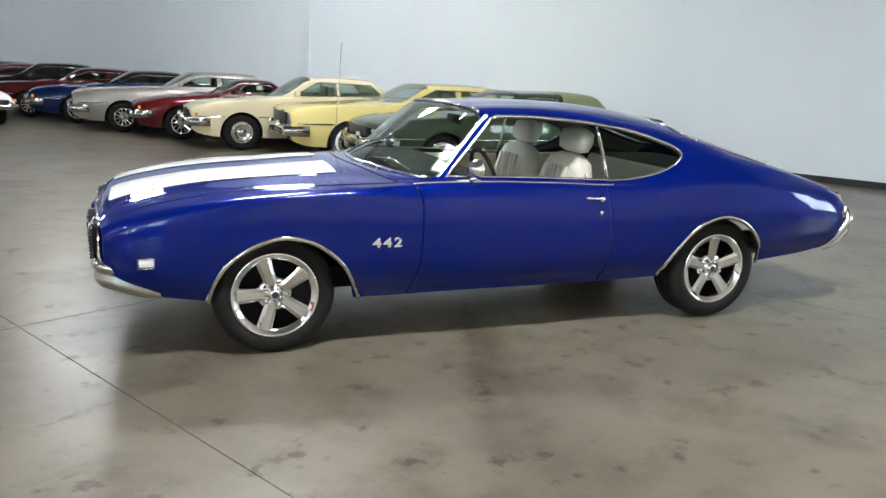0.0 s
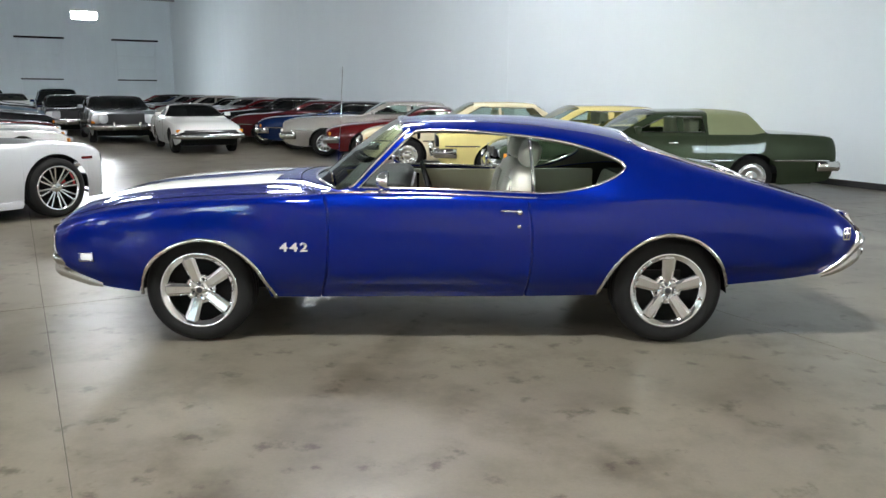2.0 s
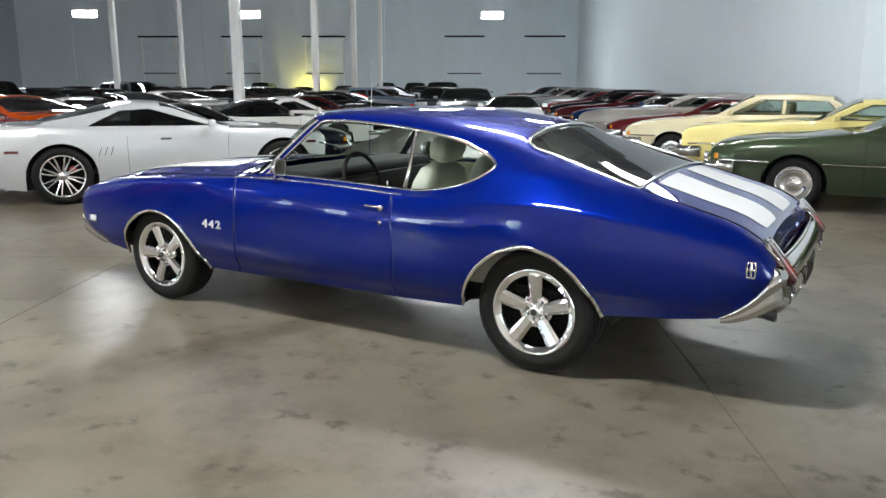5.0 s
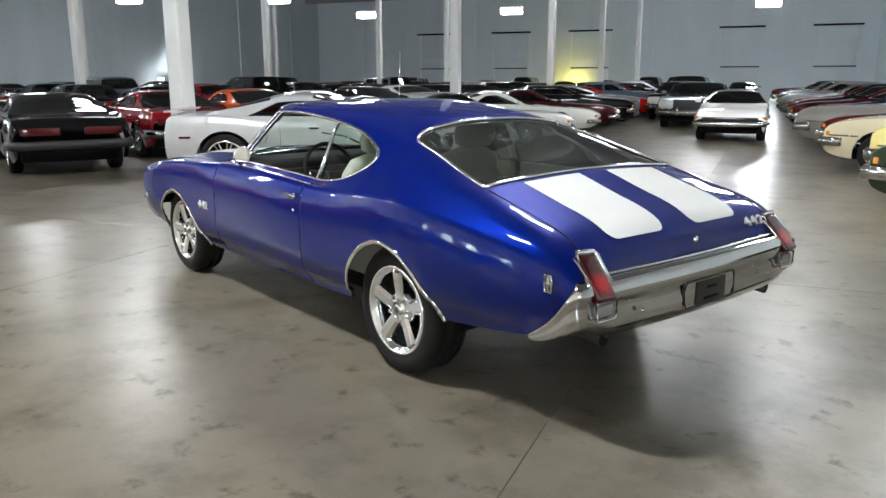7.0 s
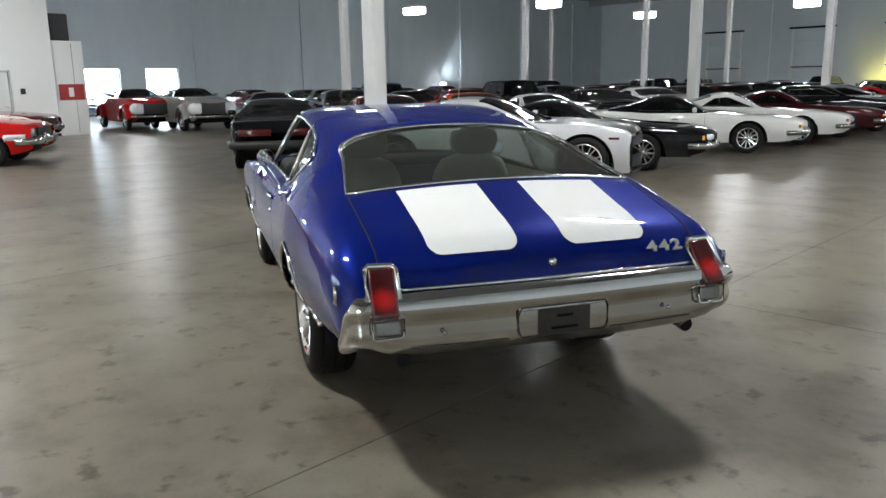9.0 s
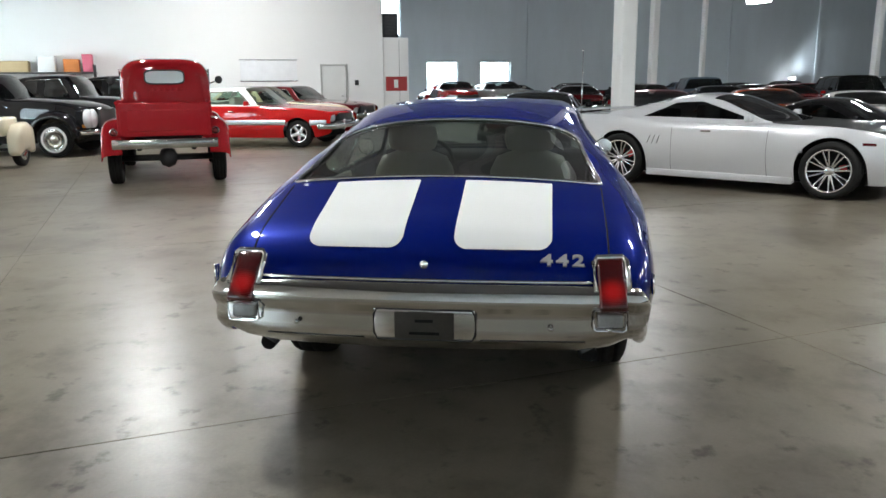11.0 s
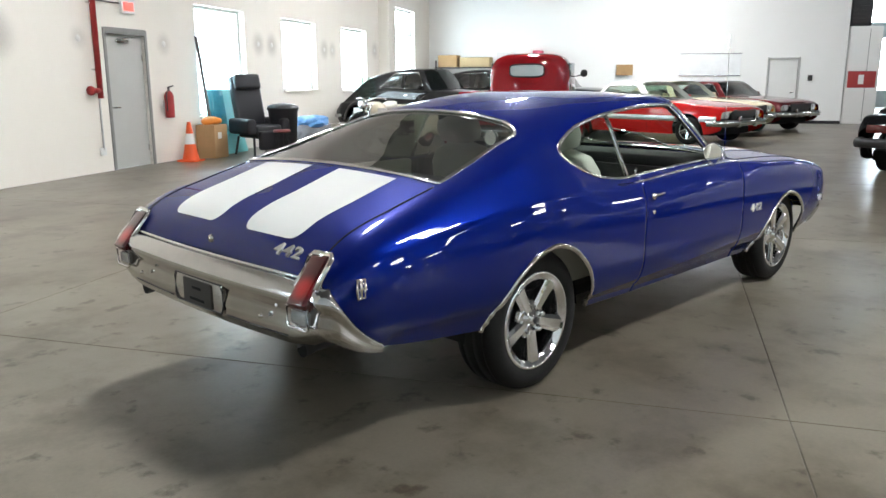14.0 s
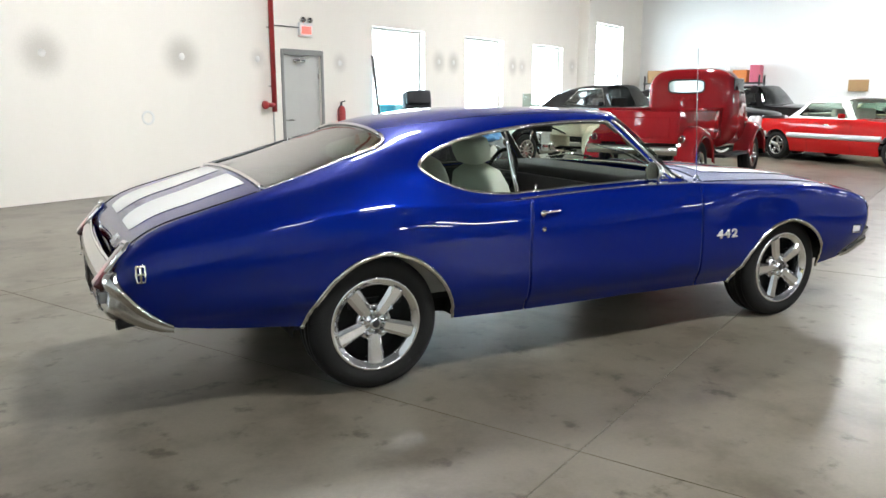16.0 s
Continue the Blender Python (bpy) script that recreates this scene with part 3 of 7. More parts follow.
    def j_line(self, j, x0, x1, s=1, push=0.0):
        return [((self.V[i, j] + self.N[i, j] * push) * np.array([1, s, 1])) for i in range(len(self.xs)) if x0 <= self.xs[i] <= x1]

    def x_line(self, x, j0, j1, s=1, push=0.0):
        i = int(np.argmin(np.abs(self.xs - x)))
        return [((self.V[i, j] + self.N[i, j] * push) * np.array([1, s, 1])) for j in range(j0, j1 + 1)]


def inside(poly, x, z):
    hit = False
    for (x0, z0), (x1, z1) in zip(poly, poly[1:] + poly[:1]):
        if (z0 > z) != (z1 > z) and x < (x1 - x0) * (z - z0) / (z1 - z0) + x0:
            hit = not hit
    return hit


def snap_to(shell, poly, j0, j1, reach=0.016):
    """Draws the skin's corners that lie next to a window's outline onto it."""
    P = np.array(poly + poly[:1])
    A, B = P[:-1], P[1:]
    for i in range(len(shell.xs)):
        for j in range(j0, j1 + 1):
            v = shell.V[i, j]
            q = np.array([v[0], v[2]])
            t = np.clip(((q - A) * (B - A)).sum(1) / (((B - A) ** 2).sum(1) + 1e-9), 0, 1)
            near = A + t[:, None] * (B - A)
            d = np.hypot(*(near - q).T)
            k = int(np.argmin(d))
            if d[k] < reach:
                v[1] += -(near[k][1] - q[1]) * 0.5
                v[0], v[2] = near[k]


def arch(points):
    xs, zs = [p[0] for p in points], [p[1] for p in points]
    return lambda x: float(ease(xs, zs, x)) if xs[0] <= x <= xs[-1] else -1.0


def tyre_profile(r, w, rim):
    h = w / 2
    return [(rim, -h * 0.82), (rim + 0.02, -h * 0.95), (rim + (r - rim) * 0.45, -h), (r - 0.035, -h * 0.93), (r - 0.012, -h * 0.80), (r - 0.002, -h * 0.62),
            (r - 0.002, -h * 0.50), (r - 0.010, -h * 0.49), (r - 0.010, -h * 0.44), (r, -h * 0.43), (r, -h * 0.06), (r - 0.010, -h * 0.05), (r - 0.010, h * 0.05), (r, h * 0.06),
            (r, h * 0.43), (r - 0.010, h * 0.44), (r - 0.010, h * 0.49), (r - 0.002, h * 0.50), (r - 0.002, h * 0.62), (r - 0.012, h * 0.80), (r - 0.035, h * 0.93), (r - (r - rim) * 0.55, h), (rim + 0.02, h * 0.95), (rim, h * 0.82)]


def spoke_shape(r0, r1, w0, w1, y0, y1, depth, ridge):
    """One wheel spoke along +x: a tapered bar with a raised middle facet, its face at -y."""
    rows = []
    for t in (0.0, 0.25, 0.5, 0.75, 1.0):
        r, w, y = r0 + (r1 - r0) * t, w0 + (w1 - w0) * t, y0 + (y1 - y0) * t
        rows.append([(r, y + depth, -w), (r, y + 0.004, -w), (r, y, -w * 0.86), (r, y - ridge, -w * 0.52), (r, y - ridge, w * 0.52), (r, y, w * 0.86), (r, y + 0.004, w), (r, y + depth, w)])
    v = [p for row in rows for p in row]
    m = 8
    f = []
    for i in range(4):
        for j in range(m):
            jj = (j + 1) % m
            f.append((i * m + j, i * m + jj, (i + 1) * m + jj, (i + 1) * m + j))
    f.append(tuple(range(m))[::-1])
    f.append(tuple(range(4 * m, 5 * m)))
    return v, f


WHEELS = {}


def wheel(parent, x, y, r, w, rim, style, turn=0.0, tyre_mat=None, rim_mat=None, at_z=None):
    """A road wheel: tyre, rim and its face, spokes, hub and nuts; the face looks away from the car."""
    key = (round(r, 3), round(w, 3), round(rim, 3), style)
    if key not in WHEELS:
        hero = style == "five"
        seg = 56 if hero else 28
        h = w / 2
        WHEELS[key] = {"tyre": mesh_of("tyre", *lathe(tyre_profile(r, w, rim), seg), RUBBER)}
        lip = [(rim + 0.006, -h * 0.80), (rim + 0.010, -h * 0.90), (rim + 0.002, -h * 0.95), (rim - 0.012, -h * 0.93), (rim - 0.020, -h * 0.78), (rim - 0.028, -h * 0.3), (rim - 0.03, h * 0.5), (rim - 0.01, h * 0.8)]
        if hero:
            lip = lip[:3] + [(rim - 0.009, -h * 0.93), (rim - 0.013, -h * 0.87), (rim - 0.030, -h * 0.85), (rim - 0.035, -h * 0.70), (rim - 0.045, -h * 0.2), (rim - 0.04, h * 0.5), (rim - 0.01, h * 0.8)]
        WHEELS[key]["rim"] = mesh_of("rim", *lathe(lip, seg), rim_mat or CHROME)
        if style == "five":
            WHEELS[key]["spoke"] = mesh_of("spoke", *spoke_shape(0.055, rim - 0.028, 0.033, 0.043, -h * 0.68, -h * 0.83, 0.045, 0.008), CHROME, False)
            WHEELS[key]["hub"] = mesh_of("hub", *lathe([(0.0, -h * 0.86), (0.024, -h * 0.85), (0.031, -h * 0.80), (0.033, -h * 0.70), (0.082, -h * 0.68), (0.094, -h * 0.60), (0.094, -h * 0.3)], 32), CHROME)
            WHEELS[key]["lug_nut"] = mesh_of("lug_nut", *lathe([(0.0, -0.024), (0.011, -0.022), (0.015, -0.008), (0.018, 0.0), (0.018, 0.014)], 6), CHROME, False)
            WHEELS[key]["brake_disc"] = mesh_of("brake_disc", *lathe([(0.0, -0.02), (0.07, -0.02), (0.08, -0.01), (0.145, -0.01), (0.145, 0.012), (0.0, 0.012)], 36), DARK_METAL)
            WHEELS[key]["cap_emblem"] = mesh_of("cap_emblem", *lathe([(0.0, -h * 0.868), (0.017, -h * 0.863), (0.019, -h * 0.85)], 20), DARK_METAL)
        elif style == "mesh":
            sp = merge(*[moved(spoke_shape(0.05, rim - 0.01, 0.014, 0.011, -h * 0.55, -h * 0.82, 0.02, 0.004), Matrix.Rotation(radians(45 * q + o), 4, "Y")) for q in range(8) for o in (-8, 8)])
            WHEELS[key]["spokes"] = mesh_of("spokes", *sp, rim_mat or ALLOY, False)
            WHEELS[key]["hub"] = mesh_of("hub", *lathe([(0.0, -h * 0.66), (0.05, -h * 0.62), (0.07, -h * 0.5), (0.07, -h * 0.2)], 20), rim_mat or ALLOY)
            WHEELS[key]["brake_disc"] = mesh_of("brake_disc", *lathe([(0.0, -0.01), (0.17, -0.01), (0.17, 0.012), (0.0, 0.012)], 24), DARK_METAL)
            WHEELS[key]["caliper"] = mesh_of("caliper", *moved(merge(*[([(-.03, -.02, .10), (.05, -.02, .10), (.05, -.02, .18), (-.03, -.02, .18), (-.03, .04, .10), (.05, .04, .10), (.05, .04, .18), (-.03, .04, .18)], [(0, 1, 2, 3), (4, 7, 6, 5), (0, 4, 5, 1), (1, 5, 6, 2), (2, 6, 7, 3), (3, 7, 4, 0)])]), Matrix.Rotation(radians(40), 4, "Y")), surface("caliper_red", (0.5, 0.02, 0.02), 0.4), False)
        elif style == "cap":
            WHEELS[key]["hubcap"] = mesh_of("hubcap", *lathe([(0.0, -h * 0.95), (0.05, -h * 0.94), (0.07, -h * 0.80), (rim * 0.55, -h * 0.72), (rim * 0.62, -h * 0.84), (rim * 0.9, -h * 0.86), (rim - 0.005, -h * 0.80)], seg), CHROME_SOFT)
        else:
            n = {"spoke5": 5, "slot8": 8, "web": 12}[style]
            sp = merge(*[moved(spoke_shape(0.04, rim - 0.01, 0.24 / n, 0.17 / n, -h * 0.62, -h * 0.80, 0.03, 0.006), Matrix.Rotation(2 * math.pi * q / n, 4, "Y")) for q in range(n)])
            WHEELS[key]["spokes"] = mesh_of("spokes", *sp, rim_mat or ALLOY, False)
            WHEELS[key]["hub"] = mesh_of("hub", *lathe([(0.0, -h * 0.8), (0.04, -h * 0.78), (0.06, -h * 0.6), (0.06, -h * 0.2)], 20), rim_mat or ALLOY)
        WHEELS[key]["backing"] = mesh_of("backing", *disc(rim - 0.004, h * 0.1, 24), DARK)
    kit = WHEELS[key]
    m = Matrix.Translation((x, y, r if at_z is None else at_z)) @ (Matrix.Rotation(math.pi, 4, "Z") if y > 0 else Matrix.Identity(4)) @ Matrix.Rotation(turn, 4, "Y")
    wh = part("wheel", kit["tyre"], None, parent, at=m)
    wh.name = "wheel"
    names = [k for k in kit if k not in ("tyre", "spoke", "lug_nut")]
    for k in names:
        at = Matrix.Translation((0, 0.03, 0)) if k in ("brake_disc", "caliper") else None
        part(k, kit[k], None, wh, at=at)
    if style == "five":
        h = w / 2
        for q in range(5):
            part("spoke", kit["spoke"], None, wh, at=Matrix.Rotation(2 * math.pi * q / 5, 4, "Y"))
            part("lug_nut", kit["lug_nut"], None, wh, at=Matrix.Rotation(2 * math.pi * (q + 0.5) / 5, 4, "Y") @ Matrix.Translation((0.060, -h * 0.70, 0)))
    return wh


def pontoon(x, s, y0, y1, k=1.0):
    """A rounded fender that stands off the body, with an open wheel arch."""
    prof = [(-.56, .46), (-.50, .68), (-.36, .86), (-.15, .955), (.10, .955), (.32, .87), (.46, .70), (.54, .46)]
    sm = line_through(prof, 31)
    v, f = [], []
    m = 9
    for px, pz in sm:
        for q in range(m):
            t = q / (m - 1)
            y = y0 + (y1 - .015 - y0) * t
            drop = .10 * t ** 3
            v.append((x + px * k * (1 - .06 * t), s * y, k * (.42 + (pz - .42) * (1 - drop) - .05 * t ** 6)))
    for i in range(30):
        for q in range(m - 1):
            f.append((i * m + q, (i + 1) * m + q, (i + 1) * m + q + 1, i * m + q + 1))
    base = len(v)
    for i, (px, pz) in enumerate(sm):
        top = v[i * m + m - 1]
        z_in = min(top[2] / k - .03, .40 + math.sqrt(max(0, .40 ** 2 - (px * .90) ** 2)) if abs(px * .9) < .40 else .40)
        v.append((x + px * k * .90, s * y1, z_in * k))
        v.append((x + px * k * .90, s * (y1 - .025), z_in * k))
    for i in range(30):
        f.append((i * m + m - 1, (i + 1) * m + m - 1, base + 2 * (i + 1), base + 2 * i))
        f.append((base + 2 * i, base + 2 * i + 2, base + 2 * i + 3, base + 2 * i + 1))
    return v, f


def blob(rows, seg=28):
    """A rounded body from rings (x, y half width, z low, z high) with full round shoulders."""
    v, f = [], []
    for x, w, z0, z1, e in rows:
        for k in range(seg):
            a = 2 * math.pi * k / seg
            c, s = math.cos(a), math.sin(a)
            v.append((x, w * math.copysign(abs(c) ** e, c), (z0 + z1) / 2 + (z1 - z0) / 2 * math.copysign(abs(s) ** e, s)))
    n = len(rows)
    for i in range(n - 1):
        for k in range(seg):
            kk = (k + 1) % seg
            f.append((i * seg + k, i * seg + kk, (i + 1) * seg + kk, (i + 1) * seg + k))
    f.append(tuple(range(seg))[::-1])
    f.append(tuple(range((n - 1) * seg, n * seg)))
    return v, f


def lettering(text, size, depth, mat, parent, at, label=""):
    """Raised letters from the built-in font, as a mesh."""
    cu = bpy.data.curves.new("lettering", "FONT")
    cu.body, cu.size, cu.extrude, cu.bevel_depth, cu.align_x, cu.align_y = text, size, depth, 0.0012, "CENTER", "CENTER"
    cu.offset, cu.space_character = size * 0.012, 1.28
    tmp = new("lettering", cu)
    me = bpy.data.meshes.new_from_object(tmp.evaluated_get(bpy.context.evaluated_depsgraph_get()))
    bpy.data.objects.remove(tmp)
    me.materials.clear()
    me.materials.append(mat)
    return part("lettering", me, None, parent, label, at=at)


def rounded_patch(shell, x0, x1, y0, y1, r0, r1, lift, nx=44, ny=14):
    """A strip of paint that follows the skin, with rounded corners (r0 at x0, r1 at x1)."""
    verts, faces, norms = [], [], []
    for i in range(nx + 1):
        t = i / nx
        x = x0 + (x1 - x0) * (0.5 - 0.5 * math.cos(math.pi * t))
        cut = 0.0
        for r, e in ((r0, abs(x - x0)), (r1, abs(x1 - x))):
            if r > 0 and e < r:
                cut = max(cut, r - math.sqrt(max(0, r * r - (r - e) ** 2)))
        for j in range(ny + 1):
            y = y0 + cut + (y1 - y0 - 2 * cut) * j / ny
            p, n = shell.at(x, y)
            verts.append(tuple(p + n * lift))
            norms.append(tuple(n))
    for i in range(nx):
        for j in range(ny):
            a = i * (ny + 1) + j
            faces.append((a, a + ny + 1, a + ny + 2, a + 1))
    return verts, faces, norms

# ---- the blue coupe ----
NOSE = .902                    # how far the nose is drawn in


def hero_rows():
    """x of the section at the side, forward bow of its middle, then the ten key points (y, z) from sill to centreline."""
    table = [
        (-2.31, .07, ".80 .46 .86 .51 .885 .60 .875 .67 .84 .715 .79 .725 .73 .735 .60 .742 .34 .748 0 .75"),
        (-2.25, .10, ".82 .43 .89 .49 .915 .60 .905 .69 .86 .745 .80 .758 .73 .768 .60 .778 .34 .79 0 .79"),
        (-2.12, .12, ".85 .38 .915 .46 .938 .60 .93 .70 .87 .783 .80 .797 .73 .81 .60 .82 .34 .835 0 .833"),
        (-1.95, .13, ".87 .345 .93 .45 .95 .60 .94 .73 .875 .820 .80 .832 .73 .842 .60 .852 .34 .868 0 .866"),
        (-1.64, .13, ".87 .31 .935 .45 .957 .61 .947 .77 .878 .866 .80 .876 .73 .884 .60 .893 .34 .91 0 .908"),
        (-1.30, .12, ".868 .30 .938 .45 .957 .62 .945 .79 .88 .893 .80 .902 .73 .909 .60 .918 .34 .938 0 .936"),
        (-.95, .16, ".865 .285 .94 .45 .955 .62 .942 .80 .88 .908 .81 .916 .75 .922 .62 .932 .36 .958 0 .960"),
        (-.66, .24, ".862 .285 .94 .45 .953 .62 .94 .81 .885 .918 .82 .925 .77 .930 .70 .938 .40 .965 0 .972"),
        (-.50, .30, ".862 .287 .94 .45 .952 .62 .94 .82 .888 .924 .83 .938 .815 .942 .795 .946 .42 .962 0 .966"),
        (-.317, .205, ".862 .288 .94 .45 .952 .62 .94 .82 .89 .926 .83 .942 .765 1.045 .71 1.128 .38 1.160 0 1.166"),
        (-.134, .10, ".862 .290 .94 .45 .952 .62 .94 .82 .892 .925 .832 .944 .735 1.13 .625 1.305 .36 1.338 0 1.345"),
        (.02, .05, ".862 .290 .94 .45 .952 .62 .94 .81 .893 .921 .834 .940 .735 1.135 .625 1.318 .36 1.355 0 1.362"),
        (.25, .02, ".862 .291 .94 .45 .952 .62 .94 .80 .895 .914 .836 .932 .737 1.13 .628 1.314 .36 1.362 0 1.370"),
        (.60, .0, ".862 .293 .94 .45 .952 .62 .942 .79 .90 .900 .842 .915 .745 1.11 .632 1.290 .36 1.352 0 1.366"),
        (.88, .0, ".864 .30 .94 .46 .954 .63 .945 .79 .908 .895 .858 .935 .765 1.09 .638 1.252 .36 1.325 0 1.343"),
        (1.17, .0, ".868 .31 .943 .48 .96 .66 .952 .80 .922 .905 .880 .975 .785 1.09 .642 1.205 .36 1.278 0 1.298"),
        (1.42, .0, ".87 .33 .945 .50 .966 .68 .958 .81 .928 .915 .882 .995 .79 1.082 .648 1.152 .36 1.192 0 1.205"),
        (1.70, .0, ".87 .36 .943 .52 .963 .68 .955 .80 .925 .90 .882 .968 .80 1.030 .685 1.070 .36 1.100 0 1.108"),
        (1.95, .0, ".865 .385 .93 .53 .952 .67 .945 .78 .918 .87 .878 .930 .81 .980 .72 1.002 .36 1.028 0 1.036"),
        (2.20, .01, ".855 .41 .915 .53 .935 .66 .928 .76 .903 .83 .868 .882 .805 .920 .72 .936 .36 .952 0 .958"),
        (2.42, .02, ".84 .45 .89 .54 .912 .65 .905 .73 .885 .79 .855 .828 .80 .858 .72 .870 .36 .884 0 .888"),
        (2.52, .03, ".82 .50 .865 .56 .885 .64 .88 .70 .865 .745 .84 .778 .795 .802 .72 .814 .36 .826 0 .830"),
        (2.59, .04, ".80 .54 .835 .59 .85 .64 .848 .67 .838 .70 .82 .722 .785 .74 .72 .750 .36 .758 0 .762"),
        (2.615, .045, ".79 .56 .82 .60 .835 .63 .83 .65 .822 .665 .808 .68 .775 .692 .72 .700 .36 .705 0 .707"),
    ]
    out = []
    for x, bow, text in table:
        v = [float(t) for t in text.split()]
        ys, zs = v[0::2], v[1::2]
        if x < -.6:
            # a firm edge along the top of the front fender
            k = min(1, (-.6 - x) / .3) * min(1, (x + 2.35) / .2)
            ys[4] += .032 * k
            zs[3] += (zs[4] - .040 - zs[3]) * k
            zs[4] -= .004 * k
        if .9 < x < 2.4:
            # the shoulder over the rear wheel
            k = math.sin(math.pi * (x - .9) / 1.5)
            ys[4] += .008 * k
            ys[5] -= .016 * k
            ys[6] -= .008 * k
        out.append((x if x > -1.8 else -1.8 + (x + 1.8) * NOSE, bow * (1 if x > -1.8 else .8), ys, zs))
    return out


FRONT_ARCH = [(-1.768, .300), (-1.745, .40), (-1.69, .50), (-1.60, .578), (-1.50, .628), (-1.386, .653), (-1.27, .635), (-1.15, .570), (-1.06, .480), (-1.00, .37), (-.955, .272)]
REAR_ARCH = [(x + .012, z) for x, z in ((1.000, .309), (1.035, .41), (1.085, .50), (1.16, .585), (1.27, .660), (1.406, .696), (1.53, .672), (1.65, .600), (1.73, .51), (1.775, .43), (1.800, .355))]
fa, ra = arch(FRONT_ARCH), arch(REAR_ARCH)
DOOR_F, DOOR_R = -0.615, 0.585
grid_x = list(np.arange(-2.26, 2.6151, 0.02)) + [2.615, -.50, -.134, 1.25, 1.93]
for pts in (FRONT_ARCH, REAR_ARCH):
    grid_x += list(ease(range(len(pts)), [p[0] for p in pts], np.linspace(0, len(pts) - 1, 41)))
for d in (DOOR_F, DOOR_R):
    grid_x = [x for x in grid_x if abs(x - d) > 0.02] + [d - 0.014, d - 0.005, d, d + 0.005, d + 0.014]
grid_x = [x for x in grid_x if x >= -2.26]
hero = Shell(hero_rows(), lambda x: max(fa(x), ra(x)), grid_x, 22, (4, 10, 10, 12, 12))
J4, J5, J6, J7, J8, J9 = hero.jk

# shut lines of the doors are real grooves; the rear one bulges backwards
for i, x in enumerate(hero.xs):
    for j in range(hero.n_side + 1):
        z = hero.V[i, j, 2]
        hero.V[i, j, 0] += (0.03 * math.sin(min(1, max(0, (z - .3) / .6)) * math.pi) - 0.02) * math.exp(-((x - DOOR_R) / .2) ** 2) - 0.02 * (0.92 - z) / .6 * math.exp(-((x - DOOR_F) / .2) ** 2)
# a pressed line along the sill and behind the rear wheel
for i, x in enumerate(hero.xs):
    line = .372 if x < 1.2 else .49
    for j in range(hero.n_side + 1):
        if -1.0 < x < 2.35:
            t = min(1.0, max(0.0, (line - hero.V[i, j, 2]) / .028))
            hero.V[i, j, 1] -= .011 * t * t * (3 - 2 * t)
hero.normals()
for i, x in enumerate(hero.xs):
    if abs(x - DOOR_F) < 1e-3 or abs(x - DOOR_R) < 1e-3:
        for j in range(hero.n_side):
            hero.V[i, j] -= hero.N[i, j] * 0.022
hero.normals()

DLO_LOW = line_through([(-.44, .957), (.05, .950), (.50, .934), (.66, .930), (.80, .942), (.94, .968), (1.06, 1.012), (1.135, 1.055), (1.163, 1.084)], 60)
DLO_TOP = line_through([(1.163, 1.084), (1.145, 1.112), (1.07, 1.150), (.86, 1.215), (.56, 1.262), (.21, 1.289), (-.06, 1.292), (-.118, 1.280)], 50)
DLO = [tuple(p) for p in DLO_LOW] + [tuple(p) for p in DLO_TOP[1:]]
FRONT_EDGE = {i: hero.V[i, J7].copy() for i in range(len(hero.xs))}
snap_to(hero, DLO, J5 - 2, J7 - 1)


def corner_cut(x, y):
    """Whether (x, y) lies outside the rounded upper corners of the rear window."""
    return x < 1.36 and y > 0.50 and math.hypot((1.36 - x) / 0.11, (y - 0.50) / 0.14) > 1


def zone(i, j, c):
    x, y, z = c
    if j >= J5 and hero.xs[i] >= -.501 and hero.xs[i + 1] <= -.133:
        return "windshield" if j >= J7 else "open" if J5 - 2 <= j and inside(DLO, x, z) else "pillar" if j >= J6 - 3 else "body"
    if j >= J7 and hero.xs[i] >= 1.249 and hero.xs[i + 1] <= 1.931:
        return "roof" if corner_cut(x, abs(y)) else "rear_window"
    if J5 - 2 <= j < J7 and inside(DLO, x, z):
        return "side_glass" if x > .60 else "open"
    if j < J4 and DOOR_F <= hero.xs[i] and hero.xs[i + 1] <= DOOR_R + 1e-4:
        return "door"
    if j >= J5 and hero.xs[i + 1] <= -.66:
        return "hood"
    if j >= J7 and hero.xs[i] >= 1.93:
        return "trunk"
    if j >= J5 and -.5 <= hero.xs[i] and hero.xs[i + 1] <= 1.94:
        return "roof"
    return "body"


ZONE = {}
for i in range(len(hero.xs) - 1):
    for j in range(hero.nj - 1):
        ZONE[i, j] = zone(i, j, hero.V[i:i + 2, j:j + 2].mean(axis=(0, 1)))


def skin(name, push=0.0, sides=(1, -1)):
    return hero.pick(lambda i, j, c: ZONE[i, j] == name, sides, push)


